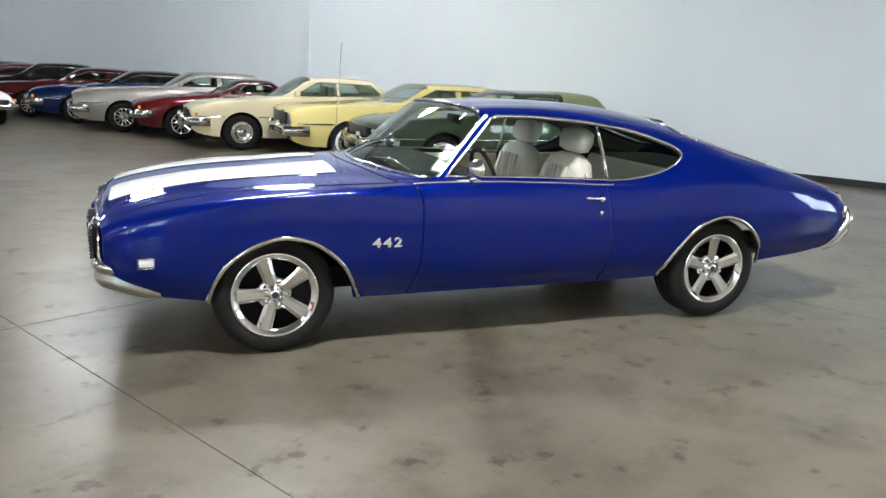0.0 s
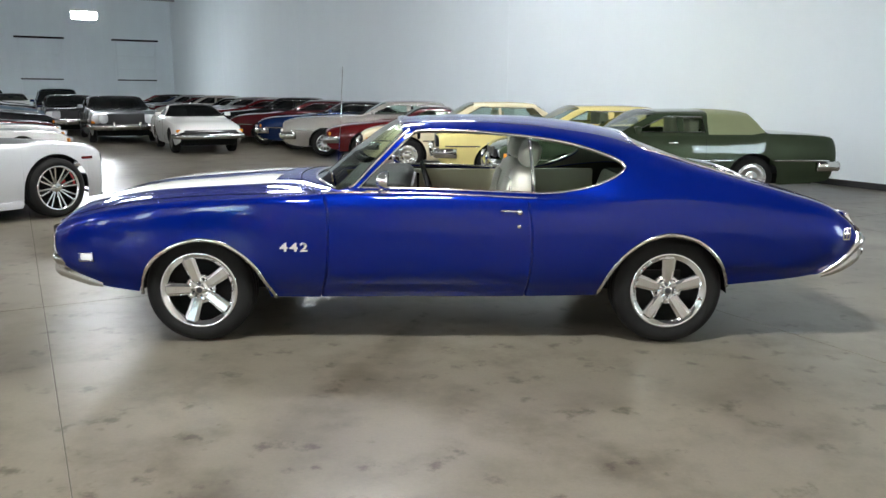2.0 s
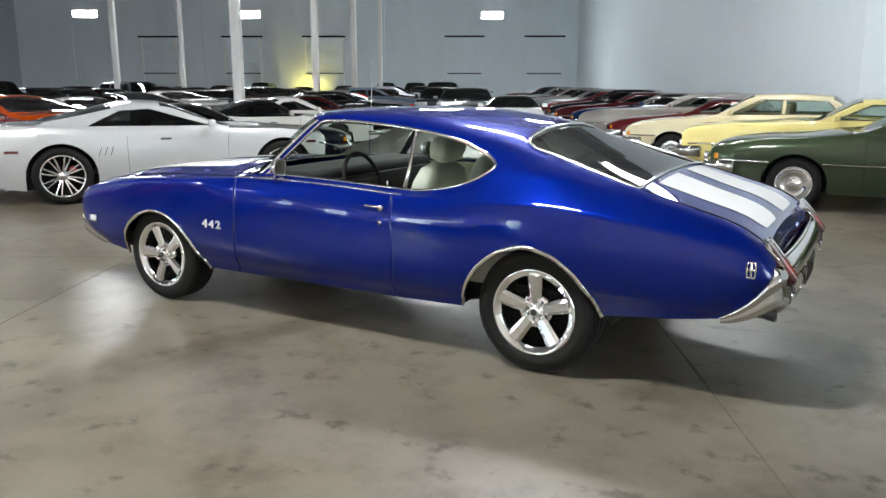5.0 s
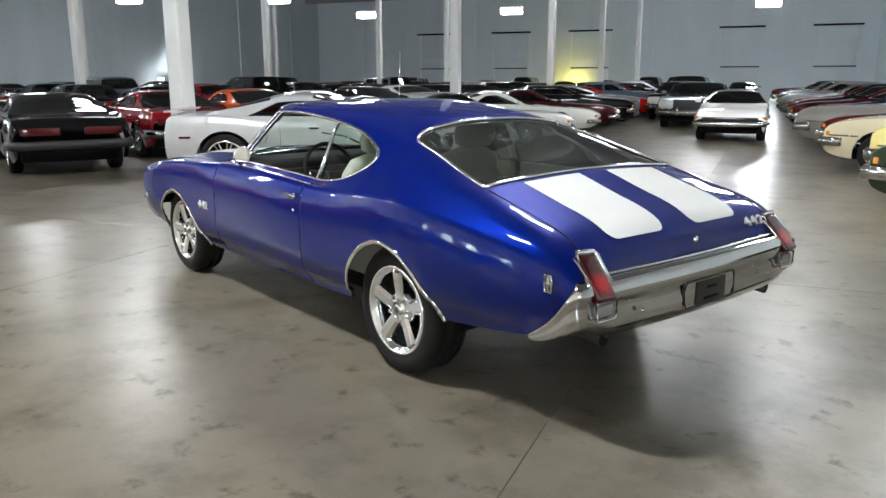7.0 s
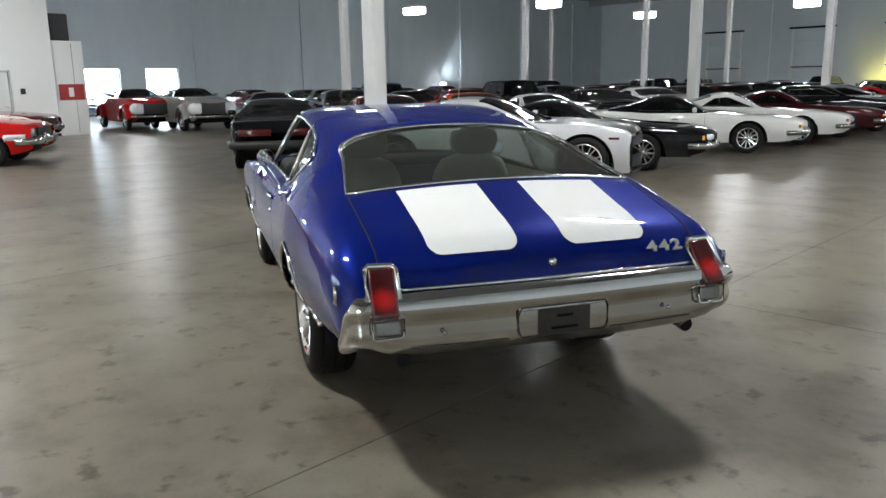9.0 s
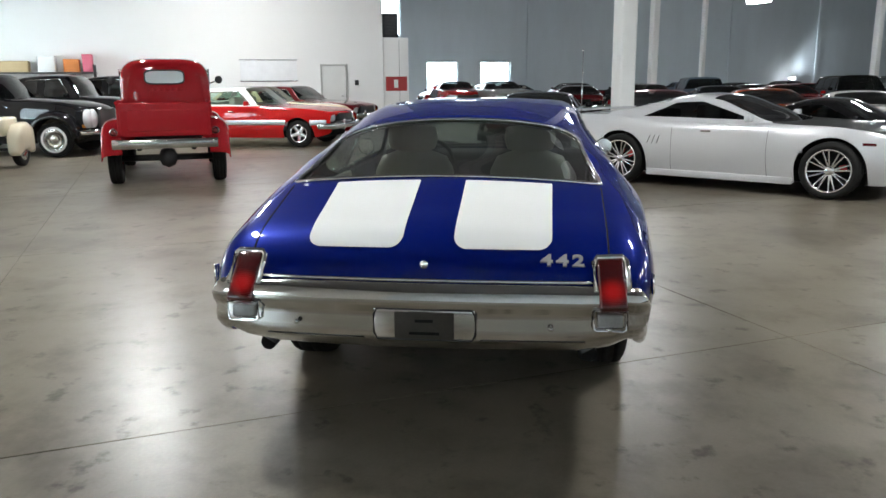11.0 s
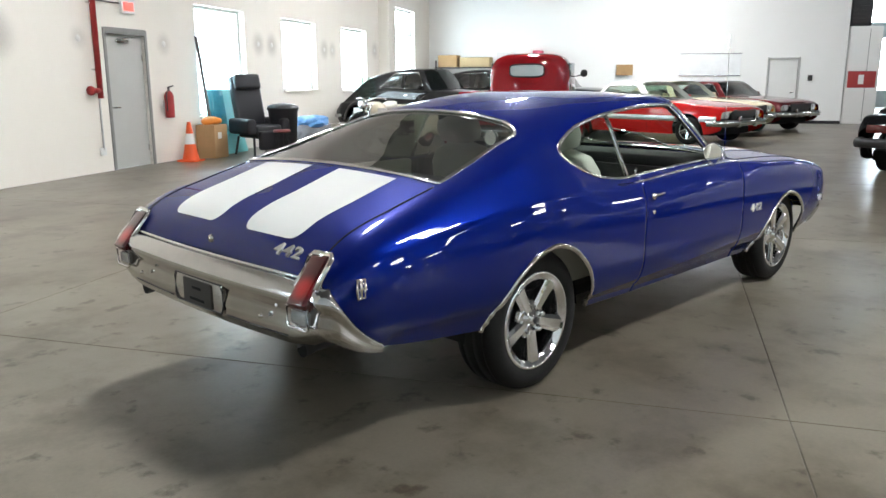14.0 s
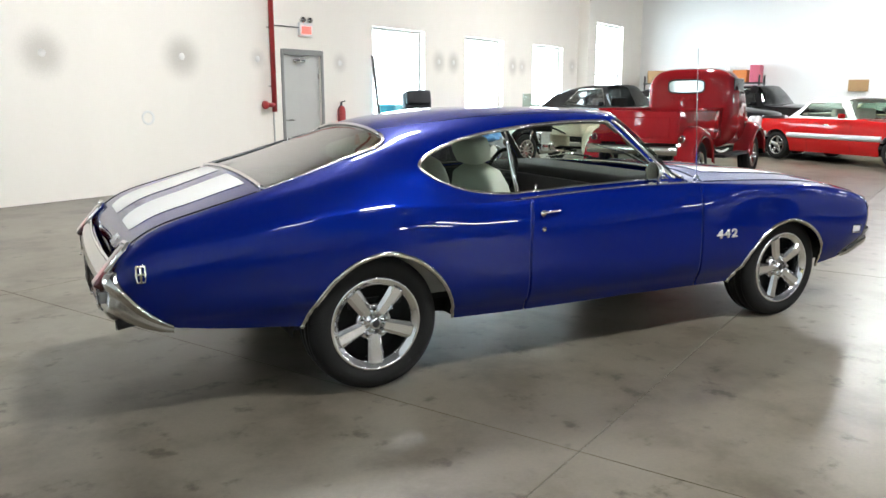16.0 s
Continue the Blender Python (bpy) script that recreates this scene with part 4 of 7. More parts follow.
coupe = thing("coupe", "deep blue two-door hardtop coupe with white stripes on the bare concrete", "car", Matrix.Rotation(radians(.5), 4, "Z"))
body = part("body", skin("body"), BLUE, coupe)
hood = part("hood", skin("hood"), BLUE, coupe)
roof = part("roof", skin("roof"), BLUE, coupe)
trunk = part("trunk_lid", skin("trunk"), BLUE, coupe)
for s in (1, -1):
    door = part("door", skin("door", 0, (s,)), BLUE, coupe)
    zs = .835
    yy = hero.side_at(.49, zs) * s
    part("door_handle", merge(tube([(.40, yy + s * .004, zs), (.415, yy + s * .022, zs + .003), (.50, yy + s * .024, zs), (.515, yy + s * .012, zs - .006)], .007, 8), moved(lathe([(0, -.012), (.016, -.010), (.018, .01), (0, .012)], 14), Matrix.Translation((.515, yy + s * .012, zs - .006)))), CHROME, door, "chrome door handle")
    yl = hero.side_at(.512, .745) * s
    part("door_lock", moved(lathe([(0, -.007), (.011, -.006), (.013, .004), (0, .006)], 16), Matrix.Translation((.512, yl, .745))), CHROME, door)
    # mirror on a short stalk
    my = s * .885
    part("mirror", merge(tube([(-.33, s * .865, .935), (-.30, s * .90, .955), (-.285, my, .98)], .012, 8), tube([(-.40, s * .87, .938), (-.26, s * .87, .938)], .010, 6),
                         moved(lathe([(.0, .055), (.025, .052), (.048, .030), (.060, -.005), (.062, -.015), (.056, -.017)], 26, "x"), Matrix.Translation((-.285, my, 1.005)) @ Matrix.Rotation(math.pi, 4, "Z"))), CHROME, door, "round chrome door mirror")
    part("mirror_glass", moved(lathe([(0.0, 0.0), (.056, 0.0)], 26, "x"), Matrix.Translation((-.270, my, 1.005))), surface("mirror_silver", (.9, .9, .9), .02, 1.0, 0) if s == 1 else bpy.data.materials["mirror_silver"], door)
    part("lock_knob", tube([(.47, s * .80, .92), (.47, s * .80, .965)], .006, 8), CHROME, door)
    # door card, seen through the opening
    # the -y card and armrest are black to imitate the shade on that side
    part("door_card", box(1.16, .03, .56, (.0, s * .80, .64), .012), CREAM_DARK if s > 0 else BLACK_VINYL, door, "khaki vinyl door card" if s > 0 else "black vinyl door card")
    part("kick_panel", box(.46, .03, .50, (-.34, s * .776, .64), .02), BLACK_VINYL, door)
    part("armrest", box(.50, .06, .07, (.10, s * .765, .66), .02), CREAM if s > 0 else BLACK_VINYL, door)
wind = part("windshield", skin("windshield", -.004), PANE, coupe)
rearw = part("rear_window", skin("rear_window", -.004), REAR_PANE, coupe)
for s in (1, -1):
    part("quarter_window", skin("side_glass", -.010, (s,)), PANE, coupe)

# lining of the roof and pillars
part("headliner", hero.pick(lambda i, j, c: ZONE[i, j] == "roof", (1, -1), -.022), surface("grey_headliner", (.10, .10, .095), .8), coupe, "dark grey roof lining")
part("inner_side", hero.pick(lambda i, j, c: ZONE[i, j] in ("body", "door") and j > 3 and -.7 < c[0] < 2.0, (1, -1), -.03), BLACK_VINYL, coupe)


# chrome round the glass
def dlo_line(pts, s, out=.004):
    return [(p[0], s * (hero.side_at(p[0], p[1]) + out), p[1]) for p in pts]


for s in (1, -1):
    part("window_trim", tube(dlo_line(DLO_LOW, s), .008, 8), CHROME, coupe, "bright window surround")
    part("window_trim", tube(dlo_line(DLO_TOP, s, .006), .010, 8), CHROME, coupe)
    # windshield pillar: the glass runs on round the corner, then a bright trim, then a slim painted post
    top, front, post = [], [], []
    for i, x in enumerate(hero.xs):
        if -.501 <= x <= -.133:
            f = (x + .50) / .367
            q = FRONT_EDGE[i]
            zb = .950 + .335 * f
            xb = -.452 + .334 * f
            p1 = np.array([q[0], q[1] * s, q[2]])
            p3 = np.array([xb, s * (hero.side_at(xb, zb) + .003), zb])
            top.append(p1), front.append(p1 * .38 + p3 * .62 + np.array([0, s * .006, .002])), post.append(p3)
    n = len(top)
    strip = lambda u, v: ([tuple(p) for p in u] + [tuple(p) for p in v], [(k, k + 1, n + k + 1, n + k) if s < 0 else (k, n + k, n + k + 1, k + 1) for k in range(n - 1)])
    part("windshield_corner", strip(top, front), PANE, coupe, "curved end of the windshield")
    part("pillar", strip(front, post), BLUE, coupe, "slim blue windshield pillar")
    part("pillar_lining", strip([p - np.array([0, s * .02, 0]) for p in front], [p - np.array([0, s * .02, 0]) for p in post]), BLACK_VINYL, coupe)
    part("pillar_trim", tube([tuple(p) for p in front], .012, 8), CHROME, coupe, "bright windshield pillar trim")
    part("pillar_trim", tube([tuple(p) for p in post], .007, 8), CHROME, coupe)
    part("window_post", tube(dlo_line([(.605, .935), (.607, 1.05), (.598, 1.18), (.592, 1.262)], s, -.002), .011, 8), CHROME, coupe, "slim chrome window post")
    part("belt_trim", tube([(p[0], p[1], p[2]) for p in hero.j_line(J4 + 1, -.62, .62, s, .004)], .006, 8), CHROME, coupe)
    part("rear_window_trim", tube([tuple(p) for p in hero.j_line(J7, 1.40, 1.93, s, .004)], .009, 8), CHROME, coupe)
    pts = []
    for k in range(13):
        ang = math.pi / 2 * k / 12
        x, y = 1.36 - .11 * math.sin(ang), .50 + .14 * math.cos(ang)
        pts.append(tuple(hero.at(x, y * s)[0] + np.array([0, 0, .004])))
    part("rear_window_trim", tube([tuple(hero.j_line(J7, 1.39, 1.41, s, .004)[0])] + pts, .009, 8), CHROME, coupe)
    for name, pp in (("wheel_arch_trim", FRONT_ARCH), ("wheel_arch_trim", REAR_ARCH)):
        q = ease(range(len(pp)), [p[0] for p in pp], np.linspace(0, len(pp) - 1, 61))
        f = fa if pp is FRONT_ARCH else ra
        line = []
        for x in q:
            z = f(x)
            i = int(np.argmin(np.abs(hero.xs - x)))
            line.append((x, s * (hero.V[i, 0, 1] + .003), z + .006))
        part(name, tube(line, .013, 8, flat=.7), CHROME_SOFT, coupe, "bright wheel-arch moulding")
part("rear_window_trim", tube([tuple(hero.at(1.25, y)[0] + np.array([0, 0, .004])) for y in np.linspace(-.50, .50, 25)], .009, 8), CHROME, coupe)
part("rear_window_trim", tube([tuple(hero.at(1.93, y)[0] + np.array([0, 0, .005])) for y in np.linspace(-.715, .715, 25)], .010, 8), CHROME, coupe)
part("windshield_trim", tube([tuple(p) for p in hero.x_line(-.134, J7, J9, 1, .004)] + [tuple(p) for p in hero.x_line(-.134, J7, J9, -1, .004)[::-1][1:]], .010, 8), CHROME, coupe)
part("windshield_trim", tube([tuple(p) for p in hero.x_line(-.50, J7, J9, 1, .004)] + [tuple(p) for p in hero.x_line(-.50, J7, J9, -1, .004)[::-1][1:]], .009, 8), CHROME, coupe)

# shut lines of the hood and trunk lid
for s in (1, -1):
    part("trunk_seam", tube([tuple(p) for p in hero.j_line(J7, 1.95, 2.60, s, .0005)], .0035, 6), DARK, coupe)
    part("hood_seam", tube([tuple(p) for p in hero.j_line(J5, -2.17, -.68, s, .0003)], .003, 6), DARK, coupe)
part("hood_seam", tube([tuple(p) for p in hero.x_line(-.66, J5, J9, 1, .0005)] + [tuple(p) for p in hero.x_line(-.66, J5, J9, -1, .0005)[::-1][1:]], .0035, 6), DARK, coupe)

# white stripes
for y0, y1 in ((.105, .500), (-.500, -.105)):
    part("stripe", rounded_patch(hero, 1.965, 2.50, y0, y1, 0, .055, .003), STRIPE, trunk, "white painted stripe")
for y0, y1 in ((.14, .53), (-.53, -.14)):
    part("stripe", rounded_patch(hero, -2.24, -1.02, y0, y1, .03, .0, .004), STRIPE, hood, "white painted stripe")
# wipers and cowl vent
for y in (.35, -.25):
    part("wiper", tube([tuple(hero.at(-.72, y)[0] + np.array([0, 0, .012])), tuple(hero.at(-.66, y - .2)[0] + np.array([0, 0, .016])), tuple(hero.at(-.62, y - .42)[0] + np.array([0, 0, .014]))], .006, 6), CHROME_SOFT, coupe)
p_ant = hero.at(-.76, .74)[0]
part("antenna", tube([tuple(p_ant), (p_ant[0] + .03, p_ant[1], p_ant[2] + .40), (p_ant[0] + .05, p_ant[1], p_ant[2] + .78)], .0025, 6), CHROME, coupe)
part("antenna_base", moved(lathe([(0.02, -.004), (.016, .012), (.006, .022), (0, .024)], 12, "z"), Matrix.Translation(tuple(p_ant))), CHROME, coupe)

# the tail: a painted panel behind the bumper, lamps, bumper with plate recess
part("tail_panel", box(.03, 1.56, .20, (2.565, 0, .60), .01), BLUE, coupe)


def bumper_line(half, x_mid, x_corner, y_side, x_end, n=14):
    """Half a bumper's plan: straight across, round the corner and along the side."""
    pts = [(x_mid - (x_mid - x_corner) * (y / half) ** 2 * .35, y) for y in np.linspace(0, half, n)]
    for k in range(1, n):
        t = k / (n - 1)
        a = math.pi / 2 * t
        pts.append((x_corner - .0 + (pts[n - 1][0] - x_corner) * math.cos(a), half + (y_side - half) * math.sin(a)))
    for k in range(1, n):
        t = k / (n - 1)
        pts.append((x_corner + (x_end - x_corner) * t, y_side + .012 * math.sin(t * 2.2)))
    return pts


def bumper(pts, top, bottom, bulge, sgn=1):
    """A pressed bumper: at each place of the plan a rounded section from bottom to top, the rim turned in; mirrored."""
    full = [(x, -y, True) for x, y in pts[::-1]] + [(x, y, False) for x, y in pts[1:]]
    n = len(full)
    verts, faces = [], []
    prof = [(-.045, 1.0), (-.010, 1.0), (0.012, .93), (.030, .80), (.026, .68), (.012, .60), (.010, .50), (.018, .35), (.014, .18), (-.004, .05), (-.03, 0.0), (-.05, 0.0)]
    m = len(prof)
    for i, (x, y, _) in enumerate(full):
        x0, y0 = full[max(0, i - 1)][:2]
        x1, y1 = full[min(n - 1, i + 1)][:2]
        d = Vector((x1 - x0, y1 - y0, 0)).normalized()
        out = Vector((d.y, -d.x, 0)) * sgn
        zt, zb = top(x, abs(y)), bottom(x, abs(y))
        k = min(1.0, (zt - zb) / .20)
        for o, h in prof:
            verts.append((x + out.x * o * bulge * k, y + out.y * o * bulge * k, zb + (zt - zb) * h))
    for i in range(n - 1):
        for j in range(m - 1):
            q = (i * m + j, (i + 1) * m + j, (i + 1) * m + j + 1, i * m + j + 1)
            faces.append(q if sgn > 0 else q[::-1])
    return verts, faces


rear_pts = bumper_line(.79, 2.655, 2.575, .858, 2.385)
rear_top = lambda x, y: float(np.interp(x, [2.38, 2.42, 2.48, 2.53, 2.56, 2.59, 2.61], [.455, .482, .530, .585, .630, .675, .706])) if y > .80 else .712 - .002 * (y > .6)
rear_bot = lambda x, y: float(np.interp(x, [2.38, 2.44, 2.50, 2.55, 2.60], [.422, .432, .452, .474, .500])) if y > .80 else float(np.interp(y, [0, .3, .62, .74, .80], [.446, .446, .452, .472, .505]))
part("rear_bumper", bumper(rear_pts, rear_top, rear_bot, .95), CHROME_SOFT, coupe, "wide chrome rear bumper with worn shine")
rb = coupe.children[-1]
rec = part("plate_recess", box(.012, .40, .122, (2.668, .012, .557), .02), CHROME_SOFT, rb, "dented bright plate recess")
# dark outline imitates the shadowed sides of the inset recess
part("recess_rim", tube([(2.673, .012 + y * .200, .557 + z * .061) for y, z in ((-1, -.6), (-.93, -1), (.93, -1), (1, -.6), (1, .6), (.93, 1), (-.93, 1), (-1, .6))], .005, 6, True), DARK_METAL, rb)
part("plate_bracket", box(.014, .235, .108, (2.674, .012, .553), .006), surface("rusty_bracket", (0.040, 0.034, 0.028), 0.65, 0.2, 0.4, 40.0), rb, "empty dark plate bracket")
for z, w in ((.573, .12), (.523, .20)):
    part("bracket_slot", box(.006, w * .6, .012, (2.681, .012, z), .002), DARK, rb)
for s in (1, -1):
    # dark bar drawn as the shade along the bumper's pressed crease
    part("pressed_crease", tube([(2.668 - .028 * (y / .79) ** 2, s * y, .496 + .004 * (y / .6)) for y in np.linspace(.23, .63, 14)], .0035, 6), DARK_METAL, rb)
for y in (.5, .72, -.5):
    part("bumper_bolt", moved(lathe([(0, .006), (.008, .004), (.010, -.004)], 12, "x"), Matrix.Translation((2.695 - .05 * y * y, y, .555))), CHROME_SOFT, rb)
part("trunk_edge_trim", tube([(2.628 - .02 * (y / .6) ** 2, y, .722) for y in np.linspace(-.66, .66, 30)], .007, 6), CHROME, coupe)
lockp = hero.at(2.585, 0.0)[0]
part("trunk_lock", moved(lathe([(0, .006), (.014, .005), (.018, -.004)], 18, "x"), Matrix.Translation((lockp[0] + .008, 0, .775))), CHROME, coupe)

for s in (1, -1):
    # tail lamp: a tall leaning lens in a bright bezel
    tl = part("tail_lamp", box(.05, .106, .215, (0, 0, 0), .016, 3), LIT_LENS, coupe, "tall lit red tail lamp", at=Matrix.Translation((2.604, s * .727, .711)) @ Matrix.Rotation(radians(-40), 4, "Y") @ Matrix.Rotation(radians(s * 3), 4, "X"))
    ring = [(.014, y * .062, z * .117) for y, z in ((-1, -.25), (-1, .84), (-.78, 1), (.78, 1), (1, .84), (1, -.25))]
    part("bezel", tube(ring, .012, 8), CHROME, tl, "bright lamp bezel")
    bk = part("backup_lamp", box(.03, .096, .052, (2.650, s * .722, .588), .010, 3), SMOKE_LENS, coupe, "clear backup lamp")
    part("bezel", tube([(2.668, s * .722 + y * .062, .590 + z * .040) for y, z in ((-1, -.8), (-.8, -1), (.8, -1), (1, -.8), (1, 1), (-1, 1))], .006, 6, True), CHROME, bk)
    ex = part("exhaust_tip", tube([(2.40, s * .64, .445), (2.54, s * .645, .445), (2.60, s * .65, .436)], .032, 16), DARK_METAL, coupe, "dark-mouthed exhaust tip")
    part("exhaust_mouth", moved(lathe([(0.0, .0), (.031, 0.0)], 16, "x"), Matrix.Translation((2.602, s * .65, .436))), DARK, ex)
    # side badges and markers
    ye = hero.side_at(-.825, .615) * s
    R = Matrix.Rotation(math.pi if s > 0 else 0, 4, "Z") @ Matrix.Rotation(radians(90), 4, "X")
    lettering("442", .084, .004, NUMERAL, coupe, Matrix.Translation((-.825, ye + s * .002, .612)) @ R @ Matrix.Diagonal((1.12, .85, 1, 1)), "bright fender numerals")
    bx = hero.side_at(2.505, .70) * s
    part("quarter_badge", merge(tube([(2.505 + dx, bx + s * .006, .70 + dz) for dx, dz in ((-.016, -.035), (-.019, 0), (-.016, .035), (.016, .035), (.019, 0), (.016, -.035))], .006, 6, True), tube([(2.505, bx + s * .006, .665), (2.505, bx + s * .006, .735)], .007, 6), tube([(2.49, bx + s * .007, .70), (2.52, bx + s * .007, .70)], .005, 6)), CHROME, coupe, "small bright shield badge")
    mk = hero.side_at(-2.06, .548) * s
    m1 = part("marker_lamp", box(.072, .012, .038, (-2.06, mk + s * .002, .548), .006), CLEAR_LENS, coupe, "small clear marker lamp")
    part("bezel", tube([(-2.06 + dx * .042, mk + s * .008, .548 + dz * .024) for dx, dz in ((-1, -1), (1, -1), (1, 1), (-1, 1))], .005, 6, True), CHROME, m1)
pe = hero.at(2.555, .575)[0]
lettering("442", .082, .004, NUMERAL, trunk, Matrix.Translation((pe[0] + .014, .540, .797)) @ Matrix.Rotation(radians(90), 4, "Z") @ Matrix.Rotation(radians(47), 4, "X") @ Matrix.Diagonal((1.15, .85, 1, 1)), "bright trunk numerals")

# the nose
grille = part("grille", box(.04, 1.62, .20, (-2.290, 0, .62), .02), DARK, coupe, "black recessed grille")
for k in range(9):
    part("grille_bar", box(.03, 1.5, .006, (-2.315, 0, .545 + .018 * k), .001), DARK_METAL, grille)
part("nose_panel", box(.10, .20, .20, (-2.310, 0, .62), .03, 3), BLUE, coupe)
for s in (1, -1):
    for y in (.42, .66):
        hl = part("headlamp", moved(lathe([(0, -.03), (.05, -.026), (.072, -.012), (.078, .01), (.078, .05)], 28, "x"), Matrix.Translation((-2.320 + .04 * (y > .5), s * y, .645))), CLEAR_LENS, coupe, "round sealed-beam headlamp")
        part("bezel", moved(lathe([(.078, -.02), (.088, -.034), (.097, -.02), (.097, .05)], 28, "x"), Matrix.Translation((-2.320 + .04 * (y > .5), s * y, .645))), CHROME, hl)
    part("fender_trim", tube([(-2.245, s * .86, .48), (-2.280, s * .865, .58), (-2.275, s * .86, .68), (-2.285, s * .70, .735), (-2.320, s * .30, .748)], .008, 8), CHROME, coupe)
front_pts = [(-x, y) for x, y in bumper_line(.79, 2.325, 2.25, .868, 2.00)]
front_top = lambda x, y: float(np.interp(-x, [1.99, 2.05, 2.14, 2.24, 2.31], [.385, .455, .520, .556, .565])) if y > .80 else .562
front_bot = lambda x, y: float(np.interp(-x, [1.99, 2.08, 2.19, 2.31], [.345, .352, .385, .425])) if y > .80 else .43
part("front_bumper", bumper(front_pts, front_top, front_bot, 1.0, -1), CHROME_SOFT, coupe, "chrome front bumper")
part("front_valance", box(.20, 1.4, .10, (-2.13, 0, .43), .04, 3), BLUE, coupe)

# under the car, wheel wells, axle
part("underbody", box(3.9, 1.44, .14, (-.1, 0, .37), .04), DARK, coupe)
for x in (-1.38, 1.41):
    for s in (1, -1):
        w = []
        for k in range(15):
            a = math.pi * (k / 14)
            w.append((x + .43 * math.cos(a), s * .50, .30 + .39 * math.sin(a)))
        v = [p for q in w for p in ((q[0], s * .45, q[2]), (q[0], s * .79, q[2]))]
        f = [(2 * k, 2 * k + 1, 2 * k + 3, 2 * k + 2) for k in range(14)]
        v += [(x, s * .45, .30)]
        f += [(2 * k, 2 * k + 2, len(v) - 1) for k in range(14)]
        part("wheel_well", (v, f), DARK, coupe)
part("rear_axle", merge(tube([(1.4225, -.72, .33), (1.4225, .72, .33)], .04, 10), moved(lathe([(0, -.13), (.1, -.10), (.14, 0), (.1, .10), (0, .13)], 16), Matrix.Translation((1.4225, 0, .31)))), DARK_METAL, coupe)
for s in (1, -1):
    part("exhaust_pipe", tube([(-.6, s * .30, .22), (.8, s * .34, .21), (1.1, s * .45, .30), (1.7, s * .60, .36), (2.42, s * .66, .43)], .028, 10), DARK_METAL, coupe)
    part("muffler", tube([(1.88, s * .50, .43), (2.20, s * .50, .43)], .075, 14), DARK_METAL, coupe)
    wheel(coupe, -1.4225, s * .775, .330, .235, .228, "five", radians(36))
    wheel(coupe, 1.445, s * .775, .338, .245, .228, "five", radians(54 if s < 0 else 18))

# cabin
part("cabin_floor", box(2.2, 1.56, .05, (.45, 0, .42), .01), BLACK_VINYL, coupe)
part("parcel_shelf", box(.62, 1.30, .04, (1.66, 0, .93), .02), BLACK_VINYL, coupe)
part("dashboard", box(.46, 1.52, .30, (-.38, 0, .82), .07, 3), BLACK_VINYL, coupe)
part("dash_face", box(.03, 1.30, .14, (-.145, 0, .84), .012), DARK_METAL, coupe)
part("console", box(.75, .20, .14, (.12, 0, .50), .03), BLACK_VINYL, coupe)
part("shifter", merge(tube([(.05, 0, .56), (.03, 0, .72)], .008, 8), moved(lathe([(0, -.02), (.02, 0), (0, .02)], 10, "z"), Matrix.Translation((.03, 0, .73)))), CHROME, coupe)
sw = part("steering_wheel", tube([(-.02 + .055 * math.sin(a) * -1, -.37 + .185 * math.cos(a), .895 + .185 * math.sin(a) * .93) for a in np.linspace(0, 2 * math.pi, 33)[:-1]], .014, 8, True), BLACK_VINYL, coupe)
part("wheel_spokes", merge(tube([(-.02, -.55, .895), (-.05, -.37, .88), (-.02, -.19, .895)], .010, 6), tube([(-.05, -.37, .88), (.02, -.37, .72)], .010, 6), tube([(-.05, -.37, .88), (-.30, -.37, .80)], .03, 10)), DARK_METAL, sw)
part("inside_mirror", box(.02, .24, .06, (-.10, 0, 1.235), .01), BLACK_VINYL, coupe)


def bucket_seat(x, y):
    """A high-backed bucket seat: cushion, rounded back with side bolsters, pleats and a broad headrest."""
    up = Matrix.Rotation(radians(-90), 4, "Y")
    seat = part("front_seat", box(.52, .52, .17, (x, y, .55), .06, 4), CREAM, coupe, "cream vinyl bucket seat")
    lean = Matrix.Translation((x + .27, y, .60)) @ Matrix.Rotation(radians(15), 4, "Y")
    part("seat_back", moved(blob([(.0, .20, -.05, .06, .6), (.03, .25, -.08, .08, .5), (.20, .265, -.085, .09, .45), (.34, .25, -.08, .085, .5), (.42, .21, -.07, .07, .55), (.46, .12, -.04, .04, .7)], 32), lean @ up @ Matrix.Rotation(math.pi, 4, "X")), CREAM, seat)
    part("headrest", moved(blob([(.47, .08, -.03, .03, .7), (.49, .145, -.055, .055, .6), (.55, .16, -.065, .065, .55), (.61, .15, -.06, .06, .6), (.635, .08, -.03, .03, .7)], 28), lean @ up @ Matrix.Rotation(math.pi, 4, "X")), CREAM, seat)
    for s in (1, -1):
        part("headrest_post", tube([lean @ Vector((0, s * .06, .42)), lean @ Vector((0, s * .06, .52))], .007, 6), CHROME, seat)
        part("seat_bolster", tube([(x - .20, y + s * .225, .63), (x + .0, y + s * .235, .655), (x + .2, y + s * .225, .65)], .045, 10), CREAM, seat)
    for k in range(5):
        part("pleat", tube([lean @ Vector((-.088, (k - 2) * .065, .08)), lean @ Vector((-.088, (k - 2) * .065, .36))], .012, 6), CREAM, seat)


bucket_seat(.22, -.37)
bucket_seat(.22, .37)
bench = part("rear_seat", box(.50, 1.30, .20, (1.05, 0, .56), .06, 3), CREAM, coupe, "cream vinyl rear bench")
part("seat_back", box(.16, 1.30, .42, (0, 0, 0), .06, 4), CREAM, bench, at=Matrix.Translation((1.34, 0, .735)) @ Matrix.Rotation(radians(20), 4, "Y"))
